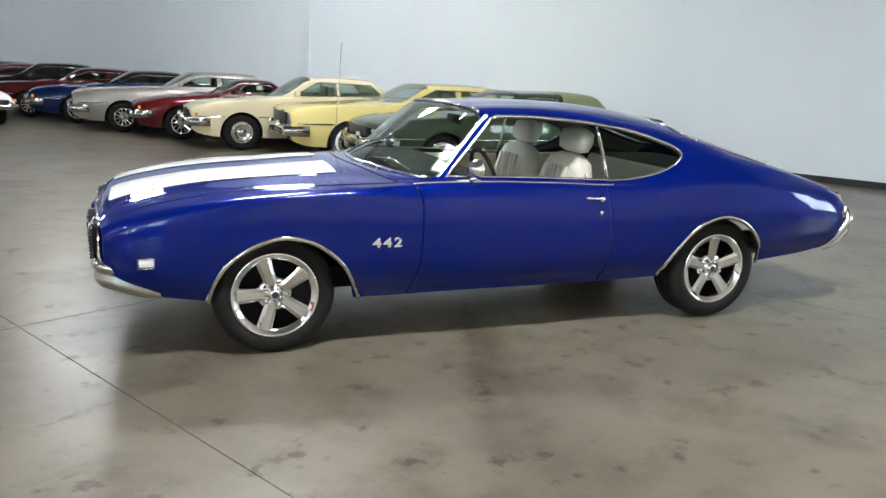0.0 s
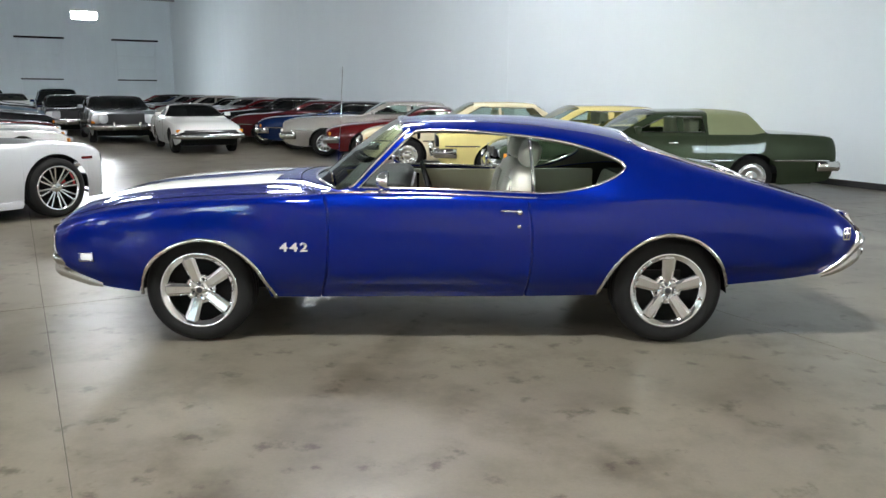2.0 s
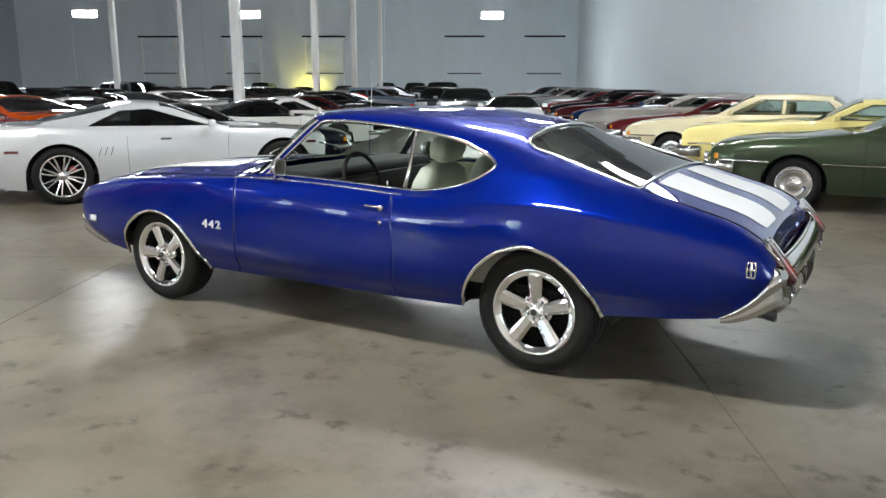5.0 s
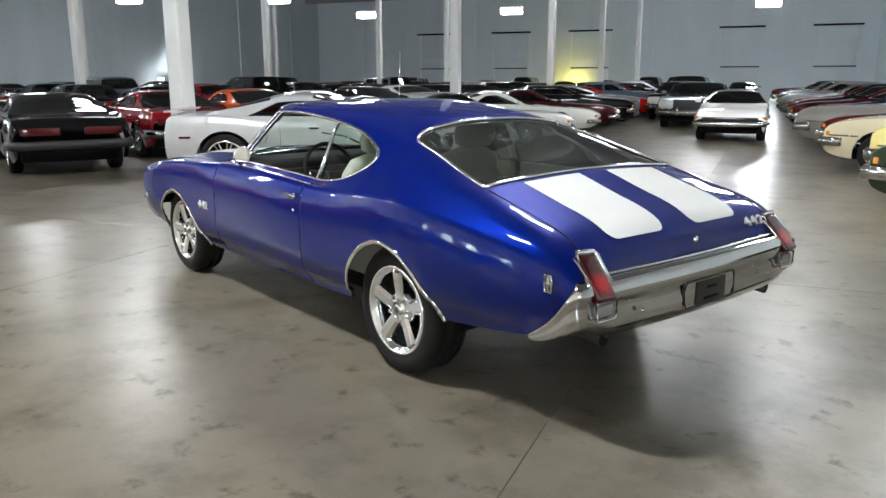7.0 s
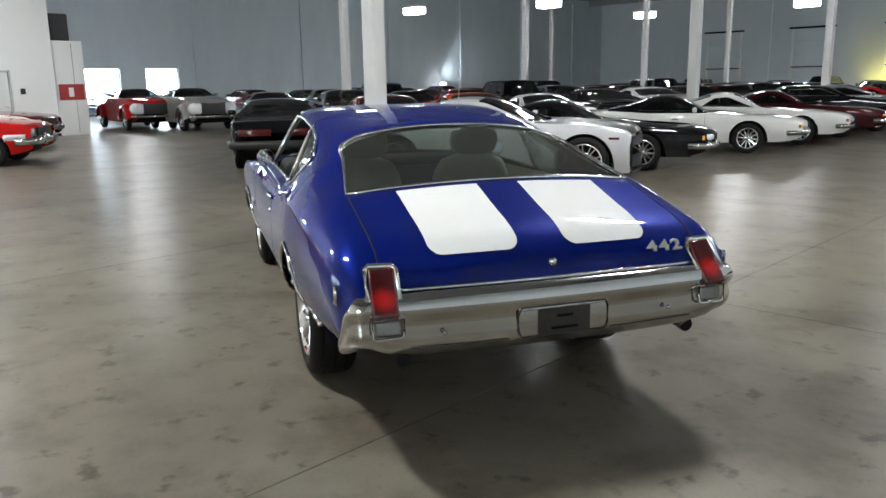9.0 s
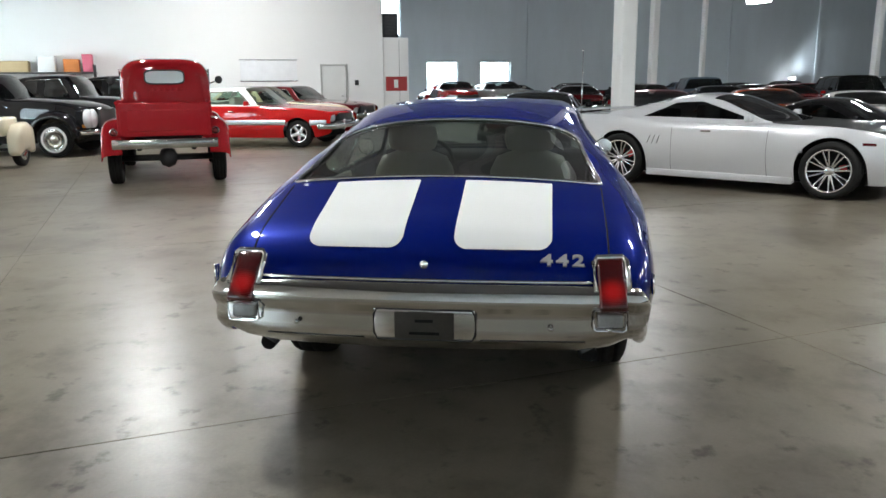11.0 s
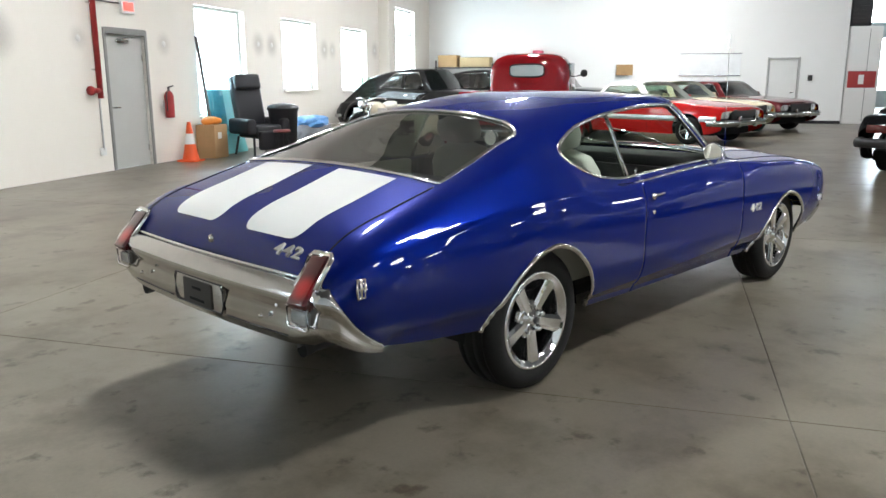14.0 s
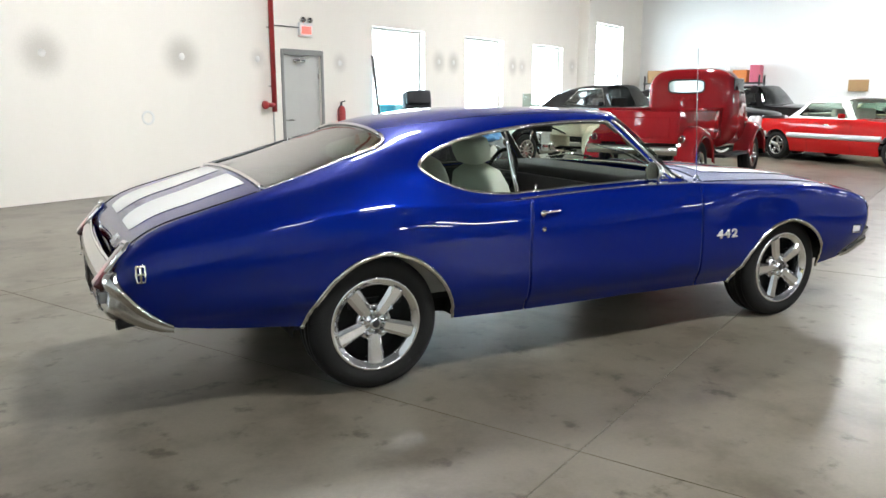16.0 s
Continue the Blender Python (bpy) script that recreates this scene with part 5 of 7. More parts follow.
for s in (1, -1):
    part("side_panel", box(.62, .04, .50, (.98, s * .78, .68), .02), CREAM, coupe, "cream quarter trim panel")

# ---- the parked cars ----
def car_rows(p):
    """Sections of a plain car from its main measures (nose at -x, middle of the axles at 0)."""
    W, H, wb = p["W"] / 2, p["H"], p["wb"]
    x0, x1 = -wb / 2 - p["fo"], wb / 2 + p["ro"]
    g, rw = p.get("g", .22), p.get("rw", .68) * W
    hz0, hz1, bz, dz, dz1 = p["hood0"], p["hood1"], p["belt"], p["deck"], p.get("tail", p["deck"] - .06)
    xc, xt, xr, xb = p["cowl"], p["ws_top"], p["roof_end"], p["back"]
    taper, crown = p.get("taper", .06), p.get("crown", .05)
    rows = []

    def flat(x, bow, top, edge, k, lo):
        """A section across hood or deck."""
        w = W * k
        ys = [w * .93, w * .985, w, w * .985, w * .94, w * .90, w * .86, w * .78, w * .42, 0]
        zs = [lo, lo + (edge - lo) * .3, lo + (edge - lo) * .55, lo + (edge - lo) * .82, edge, edge + (top - edge) * .25, edge + (top - edge) * .4, edge + (top - edge) * .6, edge + (top - edge) * .92, top]
        rows.append((x, bow, ys, zs))

    def cabin(x, bow, f, roof, edge, belt, lo):
        """A section through the cabin; f is how far the glass has risen from the belt to the roof."""
        yg = W * .90 + (rw - W * .90) * f
        top = belt + (roof - belt) * f
        et = belt + .02 + (edge - belt - .02) * f
        ys = [W * .93, W * .985, W, W * .985, W * .95, W * .915, (W * .915 + yg) / 2 if f > .1 else W * .905, yg, yg * .6, 0]
        zs = [lo, lo + (belt - lo) * .3, lo + (belt - lo) * .55, lo + (belt - lo) * .84, belt - .02, belt, (belt + et) / 2, et, et + (top - et) * .75 + .004, top + .012 * (1 - f)]
        rows.append((x, bow, ys, zs))

    nb, low = p.get("bow", .14), .25 if p.get("fascia") else 1.0
    flat(x0, nb, hz0 - .06, hz0 - .09, 1 - taper * 1.5, g + .16 * low)
    flat(x0 + .07, nb, hz0, hz0 - .04, 1 - taper, g + .10 * low)
    flat(x0 + .45, nb * .9, hz0 + (hz1 - hz0) * .45 + crown * .3, hz0 + (hz1 - hz0) * .3, 1 - taper * .3, g + .02)
    flat(-wb / 2 + .1, nb * .8, hz0 + (hz1 - hz0) * .7 + crown * .4, hz0 + (hz1 - hz0) * .6, .995, g)
    flat(xc - .18, .14, hz1 + crown * .4, max(hz1 - .03, bz - .05), 1, g)
    cabin(xc, .18, .0, H, H - .07, bz, g)
    cabin((xc + xt) / 2, .12, .5, H, H - .07, bz, g)
    cabin(xt, .06, 1.0, H - .015, H - .07, bz, g)
    cabin((xt + xr) / 2, .0, 1.0, H, H - .06, bz, g)
    cabin(xr, .0, 1.0, H - .03, H - .09, bz, g)
    cabin((xr + xb) / 2, .0, p.get("f_mid", .52), H - .03, H - .09, bz + (dz - bz) * .5, g)
    cabin(xb, .0, .03, H - .03, H - .09, dz, g)
    if xb + .1 < x1 - .12:
        flat(xb + .08, .0, dz + .01, dz - .015, .995, g)
    flat(x1 - .12, .02, dz1 + .03, dz1, 1 - taper * .5, g + .06)
    flat(x1 - .02, .04, dz1 - .04, dz1 - .07, 1 - taper * .9, g + .14)
    flat(x1, .04, dz1 - .14, dz1 - .17, 1 - taper * 1.2, g + .2)
    return rows


def modern_ends(car, p, sh, x0, x1, W):
    """Nose and tail of a modern coupe: slim dark grille with set-in lamps, lower intake, splitter, sill skirts and a tail spoiler."""
    nb = p.get("bow", .14)

    def across(x, sg, z, half, h, d, mat, name, label=""):
        """A band that follows the bowed end of the car."""
        v, f = [], []
        ys = np.linspace(-1, 1, 17)
        for y in ys:
            xe = x + sg * (nb * (1 - y * y) * (.85 if sg < 0 else .25))
            for dx, dz in ((0, -h / 2), (sg * d, -h / 2), (sg * d, h / 2), (0, h / 2)):
                v.append((xe + dx, y * half, z + dz))
        for i in range(16):
            for k in range(4):
                f.append((i * 4 + k, i * 4 + (k + 1) % 4, (i + 1) * 4 + (k + 1) % 4, (i + 1) * 4 + k))
        f += [(3, 2, 1, 0), (64, 65, 66, 67)]
        return part(name, (v, f), mat, car, label, smooth=False)

    across(x0 - .01, -1, .66, W * .86, .13, .035, BLACK_PLASTIC, "grille", "slim black grille across the nose")
    across(x0 - .005, -1, .36, W * .70, .17, .035, BLACK_PLASTIC, "lower_intake", "wide black lower intake")
    across(x0 + .0, -1, .215, W * .84, .03, .05, BLACK_PLASTIC, "splitter", "black front splitter")
    across(x1 - .03, 1, .40, W * .80, .20, .03, BLACK_PLASTIC, "rear_valance", "black rear valance")
    across(x1 - .20, 1, p["deck"] + .045, W * .86, .025, .20, p.get("mirror_mat", P_SILVER), "spoiler", "body-coloured tail spoiler")
    for s in (1, -1):
        part("sill_skirt", box(p["wb"] - .86, .05, .09, (.0, s * (W - .055), .20), .018), p.get("mirror_mat", P_SILVER), car, "body-coloured sill skirt")
        for k in range(3):
            part("gill_vent", box(.008, .014, .12, (0, 0, 0), .003), DARK_METAL, car, at=Matrix.Translation((p["wb"] / 2 - .60 + .07 * k, s * (sh.side_at(p["wb"] / 2 - .60, .66) + .001), .66)) @ Matrix.Rotation(radians(-20), 4, "Y"))
        part("tail_marker", box(.16, .012, .035, (p["wb"] / 2 + .55, s * (sh.side_at(p["wb"] / 2 + .55, .68) + .003), .68), .004), RED_LENS, car)
        part("marker_lamp", box(.15, .012, .035, (-p["wb"] / 2 - .42, s * (sh.side_at(-p["wb"] / 2 - .42, .70) + .003), .70), .004), RED_LENS, car)


def make_car(p, at, label, colour, category="car", fine=False):
    """A parked car: painted shell with real arches, glass, wheels, bumpers, lamps and a plain cabin."""
    wb, W, r = p["wb"], p["W"] / 2, p.get("tyre", .32)
    step = .05 if fine else .09
    R = r + .06
    zc = r - .01

    def low(x):
        z = -1.0
        for xc in (-wb / 2, wb / 2):
            d = abs(x - xc)
            if d < R:
                z = max(z, zc + math.sqrt(R * R - d * d) * p.get("arch", 1.0))
        return z

    rows = car_rows(p)
    xs = list(np.arange(rows[0][0], rows[-1][0], step)) + [rows[-1][0], p["cowl"], p["ws_top"], p["roof_end"], p["back"]]
    for xc in (-wb / 2, wb / 2):
        xs = [x for x in xs if abs(abs(x - xc) - R) > step * .3]
        xs += [xc + R * math.cos(a) for a in np.linspace(0.02, math.pi - .02, 15)] + [xc - R - .002, xc + R + .002]
    sh = Shell(rows, low, xs, 8 if not fine else 12, (2, 4, 4, 4, 4) if not fine else (2, 6, 6, 6, 6))
    J4, J5, J6, J7, J8, J9 = sh.jk
    x_c, x_t, x_r, x_b, bz, H = p["cowl"], p["ws_top"], p["roof_end"], p["back"], p["belt"], p["H"]
    e = H - .105
    lo_z = bz + .035
    poly = [(x_c + .20, lo_z), (x_t + .10, e), (x_r - .04, e - .02), (x_r + (x_b - x_r) * p.get("dlo", .35), lo_z + .02)]
    if p.get("dlo_x"):
        poly = poly[:2] + [(p["dlo_x"] - .03, e - .01), (p["dlo_x"], lo_z)]
    if not p.get("open"):
        snap_to(sh, poly, J5 - 1, J7 - 1, .03 if fine else .045)
    sh.normals()
    posts = p.get("posts", ())

    def zone(i, j, c):
        x, y, z = c
        if j >= J7 and sh.xs[i] >= x_c - 1e-3 and sh.xs[i + 1] <= x_t + 1e-3:
            return "windshield"
        if j >= J7 and sh.xs[i] >= x_r + .02 and sh.xs[i + 1] <= x_b + 1e-3:
            return "rear"
        if j >= J5 - 1 and j < J7 and inside(poly, x, z):
            return "roof" if any(abs(x - q) < .045 for q in posts) else "side"
        if j >= J5 and sh.xs[i] >= x_c - 1e-3 and sh.xs[i + 1] <= x_b + 1e-3:
            return "vinyl" if p.get("vinyl") and x > p["vinyl"][0] else "roof"
        if j >= J5 and sh.xs[i + 1] <= x_c + 1e-3:
            return "hood"
        return "body"

    Z = {}
    for i in range(len(sh.xs) - 1):
        for j in range(sh.nj - 1):
            Z[i, j] = zone(i, j, sh.V[i:i + 2, j:j + 2].mean(axis=(0, 1)))
    take = lambda k, sides=(1, -1), push=0.0: sh.pick(lambda i, j, c: Z[i, j] == k, sides, push)
    car = thing("car" if category == "car" else category, label, category, at, "parked cars")
    part("body", take("body"), colour, car)
    part("hood", take("hood"), p.get("hood_mat", colour), car)
    part("roof", take("roof"), p.get("roof_mat", colour), car)
    if p.get("vinyl"):
        part("vinyl_roof", take("vinyl"), p["vinyl"][1], car, "pale vinyl roof covering")
    pane = p.get("pane", DARK_PANE)
    part("windshield", take("windshield", push=-.003), pane, car)
    part("rear_window", take("rear", push=-.003), pane, car)
    for s in (1, -1):
        part("side_window", take("side", (s,), -.006), pane, car)
        pts = [(x, s * (sh.side_at(x, z) + .004), z) for x, z in poly]
        if p.get("chrome", True):
            part("window_trim", tube(pts, .012, 5, True), CHROME_SOFT, car)
    x0, x1 = rows[0][0], rows[-1][0]
    k0 = p.get("bumper_z", .50)
    bm = p.get("bumper_mat", CHROME_SOFT)
    if p.get("fascia"):
        modern_ends(car, p, sh, x0, x1, W)
    for nm, xx, sg in () if p.get("fascia") else (("front_bumper", x0, -1), ("rear_bumper", x1, 1)):
        half = W * .93
        pts = []
        for y in np.linspace(-1, 1, 21):
            pts.append((xx + sg * (.06 - p.get("bow", .14) * .9 * y * y * (1 if sg < 0 else .3)) - (.0 if sg > 0 else p.get("bow", .14) * .75), y * half, k0))
        pts = [(pts[0][0] - sg * .35, -W - .01, k0)] + pts + [(pts[-1][0] - sg * .35, W + .01, k0)]
        r0 = p.get("bumper_r", .075)
        part(nm, merge(tube(pts, r0, 10, flat=.65), tube([(x, y, z + r0 * .55) for x, y, z in pts], r0 * .45, 6), tube([(x, y, z - r0 * .55) for x, y, z in pts], r0 * .45, 6)), bm, car)
        if p.get("strip") and sg < 0:
            for s in (1, -1):
                part("bumper_guard", box(.08, .07, .24, (pts[11][0] - .01, s * W * .36, k0 + .02), .02, 2), bm, car)
    xf = x0 - p.get("bow", .14) * .85
    gz = (p["hood0"] + k0) / 2 + .02
    gh = max(.08, p["hood0"] - k0 - .12)
    if not p.get("fascia"):
        part("grille", box(.06, W * p.get("grille", 1.0), gh, (xf + .035, 0, gz), .015), p.get("grille_mat", DARK_METAL), car)
    for s in (1, -1):
        for q in p.get("lights", (.62, .8)):
            part("headlamp", moved(lathe([(0, -.03), (gh * .34, -.02), (gh * .46, .0), (gh * .5, .03), (gh * .5, .08)], 16, "x"), Matrix.Translation((xf + .05 + .10 * q * q, s * W * q, gz))), CLEAR_LENS, car, "round glass headlamp")
        if not p.get("fascia"):
            part("turn_lamp", box(.05, .10, .07, (x0 + .07, s * W * .90, k0 + .13), .012), AMBER_LENS, car)
        part("tail_lamp", box(.05, W * p.get("tl_w", .35), p.get("tl_h", .10), (x1 - .01, s * W * p.get("tl_y", .62), p.get("tail", p["deck"] - .06) - .17), .012), RED_LENS, car, "red tail lamp")
        if p.get("pontoon"):
            for xc in (-wb / 2, wb / 2):
                part("fender", pontoon(xc, s, W * .72, W + .16, 1.0), colour, car, "rounded pontoon fender")
        hx = p.get("handle", .15)
        part("door_handle", box(.14, .02, .025, (hx, s * (sh.side_at(hx, bz - .12) + .006), bz - .12), .006), CHROME_SOFT, car)
        part("mirror", box(.09, .15, .10, (x_c + .22, s * (W + .06), bz + .07), .03, 3), p.get("mirror_mat", colour), car)
        for dx in (x_c + .02, p.get("door_end", .62)):
            pts = [tuple((sh.V[i, j] + sh.N[i, j] * -.001) * np.array([1, s, 1])) for i in [int(np.argmin(np.abs(sh.xs - dx)))] for j in range(1, J4)]
            part("door_seam", tube(pts, .0035, 4), DARK, car)
        if p.get("strip"):
            zz = p["strip"]
            pts = [(x, s * (sh.side_at(x, zz) + .012 - p.get("strip_r", .014) * .8), zz) for x in sh.xs[2:-3:2] if low(x) < zz - .02]
            runs, cur = [], []
            for q in pts:
                if cur and q[0] - cur[-1][0] > .35:
                    runs.append(cur)
                    cur = []
                cur.append(q)
            runs.append(cur)
            for run in runs:
                if len(run) > 1:
                    part("side_moulding", tube(run, p.get("strip_r", .014), 6), p.get("strip_mat", CHROME_SOFT), car)
        for xc in (-wb / 2, wb / 2):
            wheel(car, xc, s * (W - p.get("inset", .14)), r, p.get("tw", .21), p.get("rim", .19), p.get("wheel", "cap"), random.uniform(0, 1))
            if p.get("white_tyre"):
                part("whitewall", lathe([(p["rim"] + .012, 0), (p["rim"] + .06, 0)], 28), STRIPE, car, at=Matrix.Translation((xc, s * (W - p.get("inset", .14) + p.get("tw", .21) / 2 + .004), r)))
    part("underbody", box(x1 - x0 - .5, 2 * W - .40, .16, ((x0 + x1) / 2, 0, p.get("g", .22) + .08), .02), DARK, car)
    for xc in (-wb / 2, wb / 2):
        part("wheel_well", box(2 * R - .04, 2 * (W - p.get("inset", .14)) - p.get("tw", .21) - .03, R + .06, (xc, 0, zc + .02 + (R + .06) / 2 - .10), .02), DARK, car)
    seat = p.get("seat", BLACK_VINYL)
    part("cabin_floor", box(x_b - x_c, 2 * W - .3, .06, ((x_b + x_c) / 2, 0, p.get("g", .22) + .2), .01), BLACK_VINYL, car)
    part("dashboard", box(.3, 2 * W - .36, .2, (x_c + .32, 0, bz - .10), .05), BLACK_VINYL, car)
    xm = (x_t + x_r) / 2
    for s in (1, -1):
        part("front_seat", box(.16, .5, .66, (xm - .1, s * .36, bz - .12), .05, 3), seat, car)
    part("rear_seat", box(.18, 2 * W - .5, .55, (min(xm + .85, x_b - .3), 0, bz - .16), .05, 3), seat, car)
    return car


def style(**k):
    base = dict(W=1.86, H=1.40, wb=2.85, fo=.95, ro=1.15, hood0=.80, hood1=.95, belt=.95, deck=.97, cowl=-.62, ws_top=-.05, roof_end=.95, back=1.45)
    base.update(k)
    return base


LUX = style(W=1.98, H=1.33, wb=3.0, fo=.98, ro=1.35, hood0=.86, hood1=.98, belt=.98, deck=.97, cowl=-.55, ws_top=.0, roof_end=1.30, back=1.62, dlo_x=.98, posts=(.52,), f_mid=.6, rw=.74, bumper_r=.09, rim=.19, bow=.06, taper=.02, strip=.62, white_tyre=True, chrome=True, tail=.88)
SEDAN = style(W=1.80, H=1.36, wb=2.93, fo=.86, ro=1.10, hood0=.78, hood1=.96, belt=.97, deck=.98, cowl=-.70, ws_top=-.12, roof_end=1.05, back=1.55, posts=(.35,), strip=.60, bow=.10, rim=.19, seat=CREAM_DARK)
ROADSTER = style(W=1.79, H=1.24, wb=2.46, fo=.86, ro=1.0, hood0=.74, hood1=.92, belt=.92, deck=.90, cowl=-.45, ws_top=.02, roof_end=.62, back=1.02, dlo=.2, bow=.08, rim=.2, wheel="web")
COUPE80 = style(W=1.88, H=1.29, wb=2.72, fo=1.0, ro=1.25, hood0=.78, hood1=.95, belt=.95, deck=.98, cowl=-.62, ws_top=-.02, roof_end=.98, back=1.42, posts=(.52,), bow=.08, strip=.58, dlo=.12, wheel="web", rim=.2)
MODERN = style(W=1.92, H=1.29, wb=2.852, fo=.64, ro=.84, hood0=.84, hood1=.93, belt=.92, deck=1.0, cowl=-.66, ws_top=.20, roof_end=.72, back=1.62, f_mid=.60, fascia=True, tyre=.36, rim=.265, wheel="mesh", tw=.26, bow=.13, taper=.05, chrome=False, dlo=.42, bumper_r=.05, g=.18, inset=.12, tail=.98)
PONY = style(W=1.80, H=1.27, wb=2.74, fo=.92, ro=1.02, hood0=.78, hood1=.93, belt=.92, deck=.93, cowl=-.50, ws_top=.02, roof_end=.72, back=1.78, dlo=.22, bow=.10, wheel="spoke5", tail=.88, tl_w=.62, tl_h=.12, tl_y=.50)
FIREBIRD = style(W=1.84, H=1.19, wb=2.57, fo=1.05, ro=1.12, hood0=.65, hood1=.82, belt=.82, deck=.87, cowl=-.45, ws_top=.18, roof_end=.62, back=1.52, dlo=.3, bow=.20, taper=.10, chrome=False, wheel="web", rim=.205, bumper_r=.05, bumper_z=.42, tyre=.31)
WEDGE = style(W=1.68, H=1.20, wb=2.30, fo=.90, ro=.85, hood0=.62, hood1=.84, belt=.86, deck=.88, cowl=-.25, ws_top=.28, roof_end=.55, back=.95, bow=.05, chrome=False, bumper_r=.06, bumper_z=.44, tyre=.29, rim=.175, wheel="spoke5", g=.2)
SUV = style(W=1.80, H=1.60, wb=2.75, fo=.70, ro=.85, hood0=.95, hood1=1.03, belt=1.04, deck=1.06, cowl=-.72, ws_top=-.38, roof_end=1.75, back=1.98, posts=(.2, 1.0), g=.32, tyre=.37, rim=.2, bow=.05, taper=.02, wheel="spoke5", tail=1.10)
FORTIES = style(W=1.70, H=1.72, wb=3.2, fo=.66, ro=1.02, hood0=1.02, hood1=1.17, belt=1.17, deck=.86, cowl=-.55, ws_top=-.18, roof_end=.70, back=2.25, posts=(.35,), g=.28, tyre=.36, rim=.21, f_mid=.72, pontoon=True, inset=.02, tw=.17, bow=.18, taper=.16, crown=.14, arch=.85, dlo=.25, bumper_r=.05, white_tyre=True, rw=.66, tail=.74)
SIXTIES = style(W=1.98, H=1.40, wb=3.02, fo=.80, ro=1.35, hood0=.82, hood1=.95, belt=.95, deck=.94, cowl=-.50, ws_top=-.05, roof_end=.85, back=1.25, bow=.06, taper=.02, strip=.58, strip_r=.095, wheel="spoke5", rim=.2, posts=(), tail=.86)


def parked(p, a, b, rot, label, colour, fine=False, **more):
    q = dict(p)
    q.update(more)
    return make_car(q, Matrix.Translation(hp(a, b)) @ Matrix.Rotation(radians(rot), 4, "Z"), label, colour, "car", fine)


def standing(p, x, y, heading, label, colour, fine=True, **more):
    q = dict(p)
    q.update(more)
    return make_car(q, Matrix.Translation((x, y, 0)) @ Matrix.Rotation(radians(heading + 180), 4, "Z"), label, colour, "car", fine)


OUT, IN = 2.0, 237.0           # the rows stand herringbone to the aisle
P_GREEN = paint("moss_green_paint", (.040, .055, .032), .3)
P_VINYL = surface("pale_green_vinyl", (.20, .22, .12), .6, bump=.2, bump_scale=80)
P_YELLOW = paint("pale_yellow_paint", (.70, .60, .24))
P_CREAM = paint("cream_paint", (.70, .62, .42))
P_WINE = paint("wine_red_paint", (.095, .009, .011), .2)
P_PEWTER = paint("pewter_paint", (.30, .28, .26), .4)
P_NAVY = paint("navy_blue_paint", (.005, .016, .065), .3)
P_MAROON = paint("maroon_paint", (.05, .007, .009), .2)
P_BLACK = paint("black_paint", (.008, .008, .009))
P_SILVER = paint("silver_paint", (.56, .565, .575), .30)
P_WHITE = paint("white_paint", (.74, .73, .70))
P_RED = paint("red_paint", (.42, .012, .012))
P_TRUCK = paint("dark_red_paint", (.26, .010, .014))
P_ORANGE = paint("orange_paint", (.62, .09, .01))
P_GREY = paint("grey_paint", (.16, .17, .18), .4)
P_TEAL = paint("blue_grey_paint", (.12, .17, .22), .3)
P_CARBON = surface("satin_black_stripe", (.02, .02, .021), .35, coat=.4)

def angled(p, x, y, rot, label, colour, fine=False, **more):
    q = dict(p)
    q.update(more)
    return make_car(q, Matrix.Translation((x, y, 0)) @ Matrix.Rotation(radians(rot), 4, "Z"), label, colour, "car", fine)


# the row by the white wall, noses to the aisle
angled(COUPE80, 3.25, 6.75, OUT, "moss green coupe with a pale vinyl rear roof and chrome bumpers", P_GREEN, True, vinyl=(.68, P_VINYL), wheel="cap", rim=.21, pane=PANE, seat=CREAM_DARK, H=1.31, roof_end=1.33, back=1.52, dlo_x=.64, posts=(.30,), f_mid=.62, rw=.74)
angled(LUX, 2.48, 8.96, OUT, "pale yellow luxury coupe with whitewall tyres and chrome bumpers", P_YELLOW, True, pane=PANE, seat=CREAM_DARK)
angled(SEDAN, 0.85, 10.62, OUT, "cream four-door sedan with grey lower trim", P_CREAM, True, pane=PANE, bumper_mat=CHROME_SOFT)
angled(ROADSTER, -0.38, 12.55, OUT, "wine red roadster with its dark hardtop on", P_WINE, True, pane=PANE, roof_mat=P_MAROON)
angled(LUX, -1.26, 14.26, OUT, "pewter luxury coupe with wire-look wheels", P_PEWTER, True, wheel="web", white_tyre=False, pane=PANE)
angled(COUPE80, -2.52, 16.52, OUT, "navy blue sports coupe with a black roof", P_NAVY, roof_mat=P_BLACK)
angled(COUPE80, -3.81, 18.51, OUT, "maroon coupe with bright wheels", P_MAROON)
for k, (st, c, lab) in enumerate(((SEDAN, P_BLACK, "black sedan in the row by the white wall"), (COUPE80, P_WINE, "wine red coupe in the row by the white wall"), (LUX, P_GREY, "grey sedan in the row by the white wall"), (PONY, P_BLACK, "black fastback in the row by the white wall"), (SEDAN, P_PEWTER, "pewter sedan in the row by the white wall"), (COUPE80, P_MAROON, "maroon coupe in the row by the white wall"), (SEDAN, P_GREY, "grey four-door in the row by the white wall"), (PONY, P_NAVY, "navy fastback in the row by the white wall"), (SEDAN, P_BLACK, "black four-door far along the white wall"), (LUX, P_WINE, "wine red sedan far along the white wall"))):
    angled(st, -5.04 - 1.28 * k, 20.78 + 2.26 * k, OUT, lab, c)

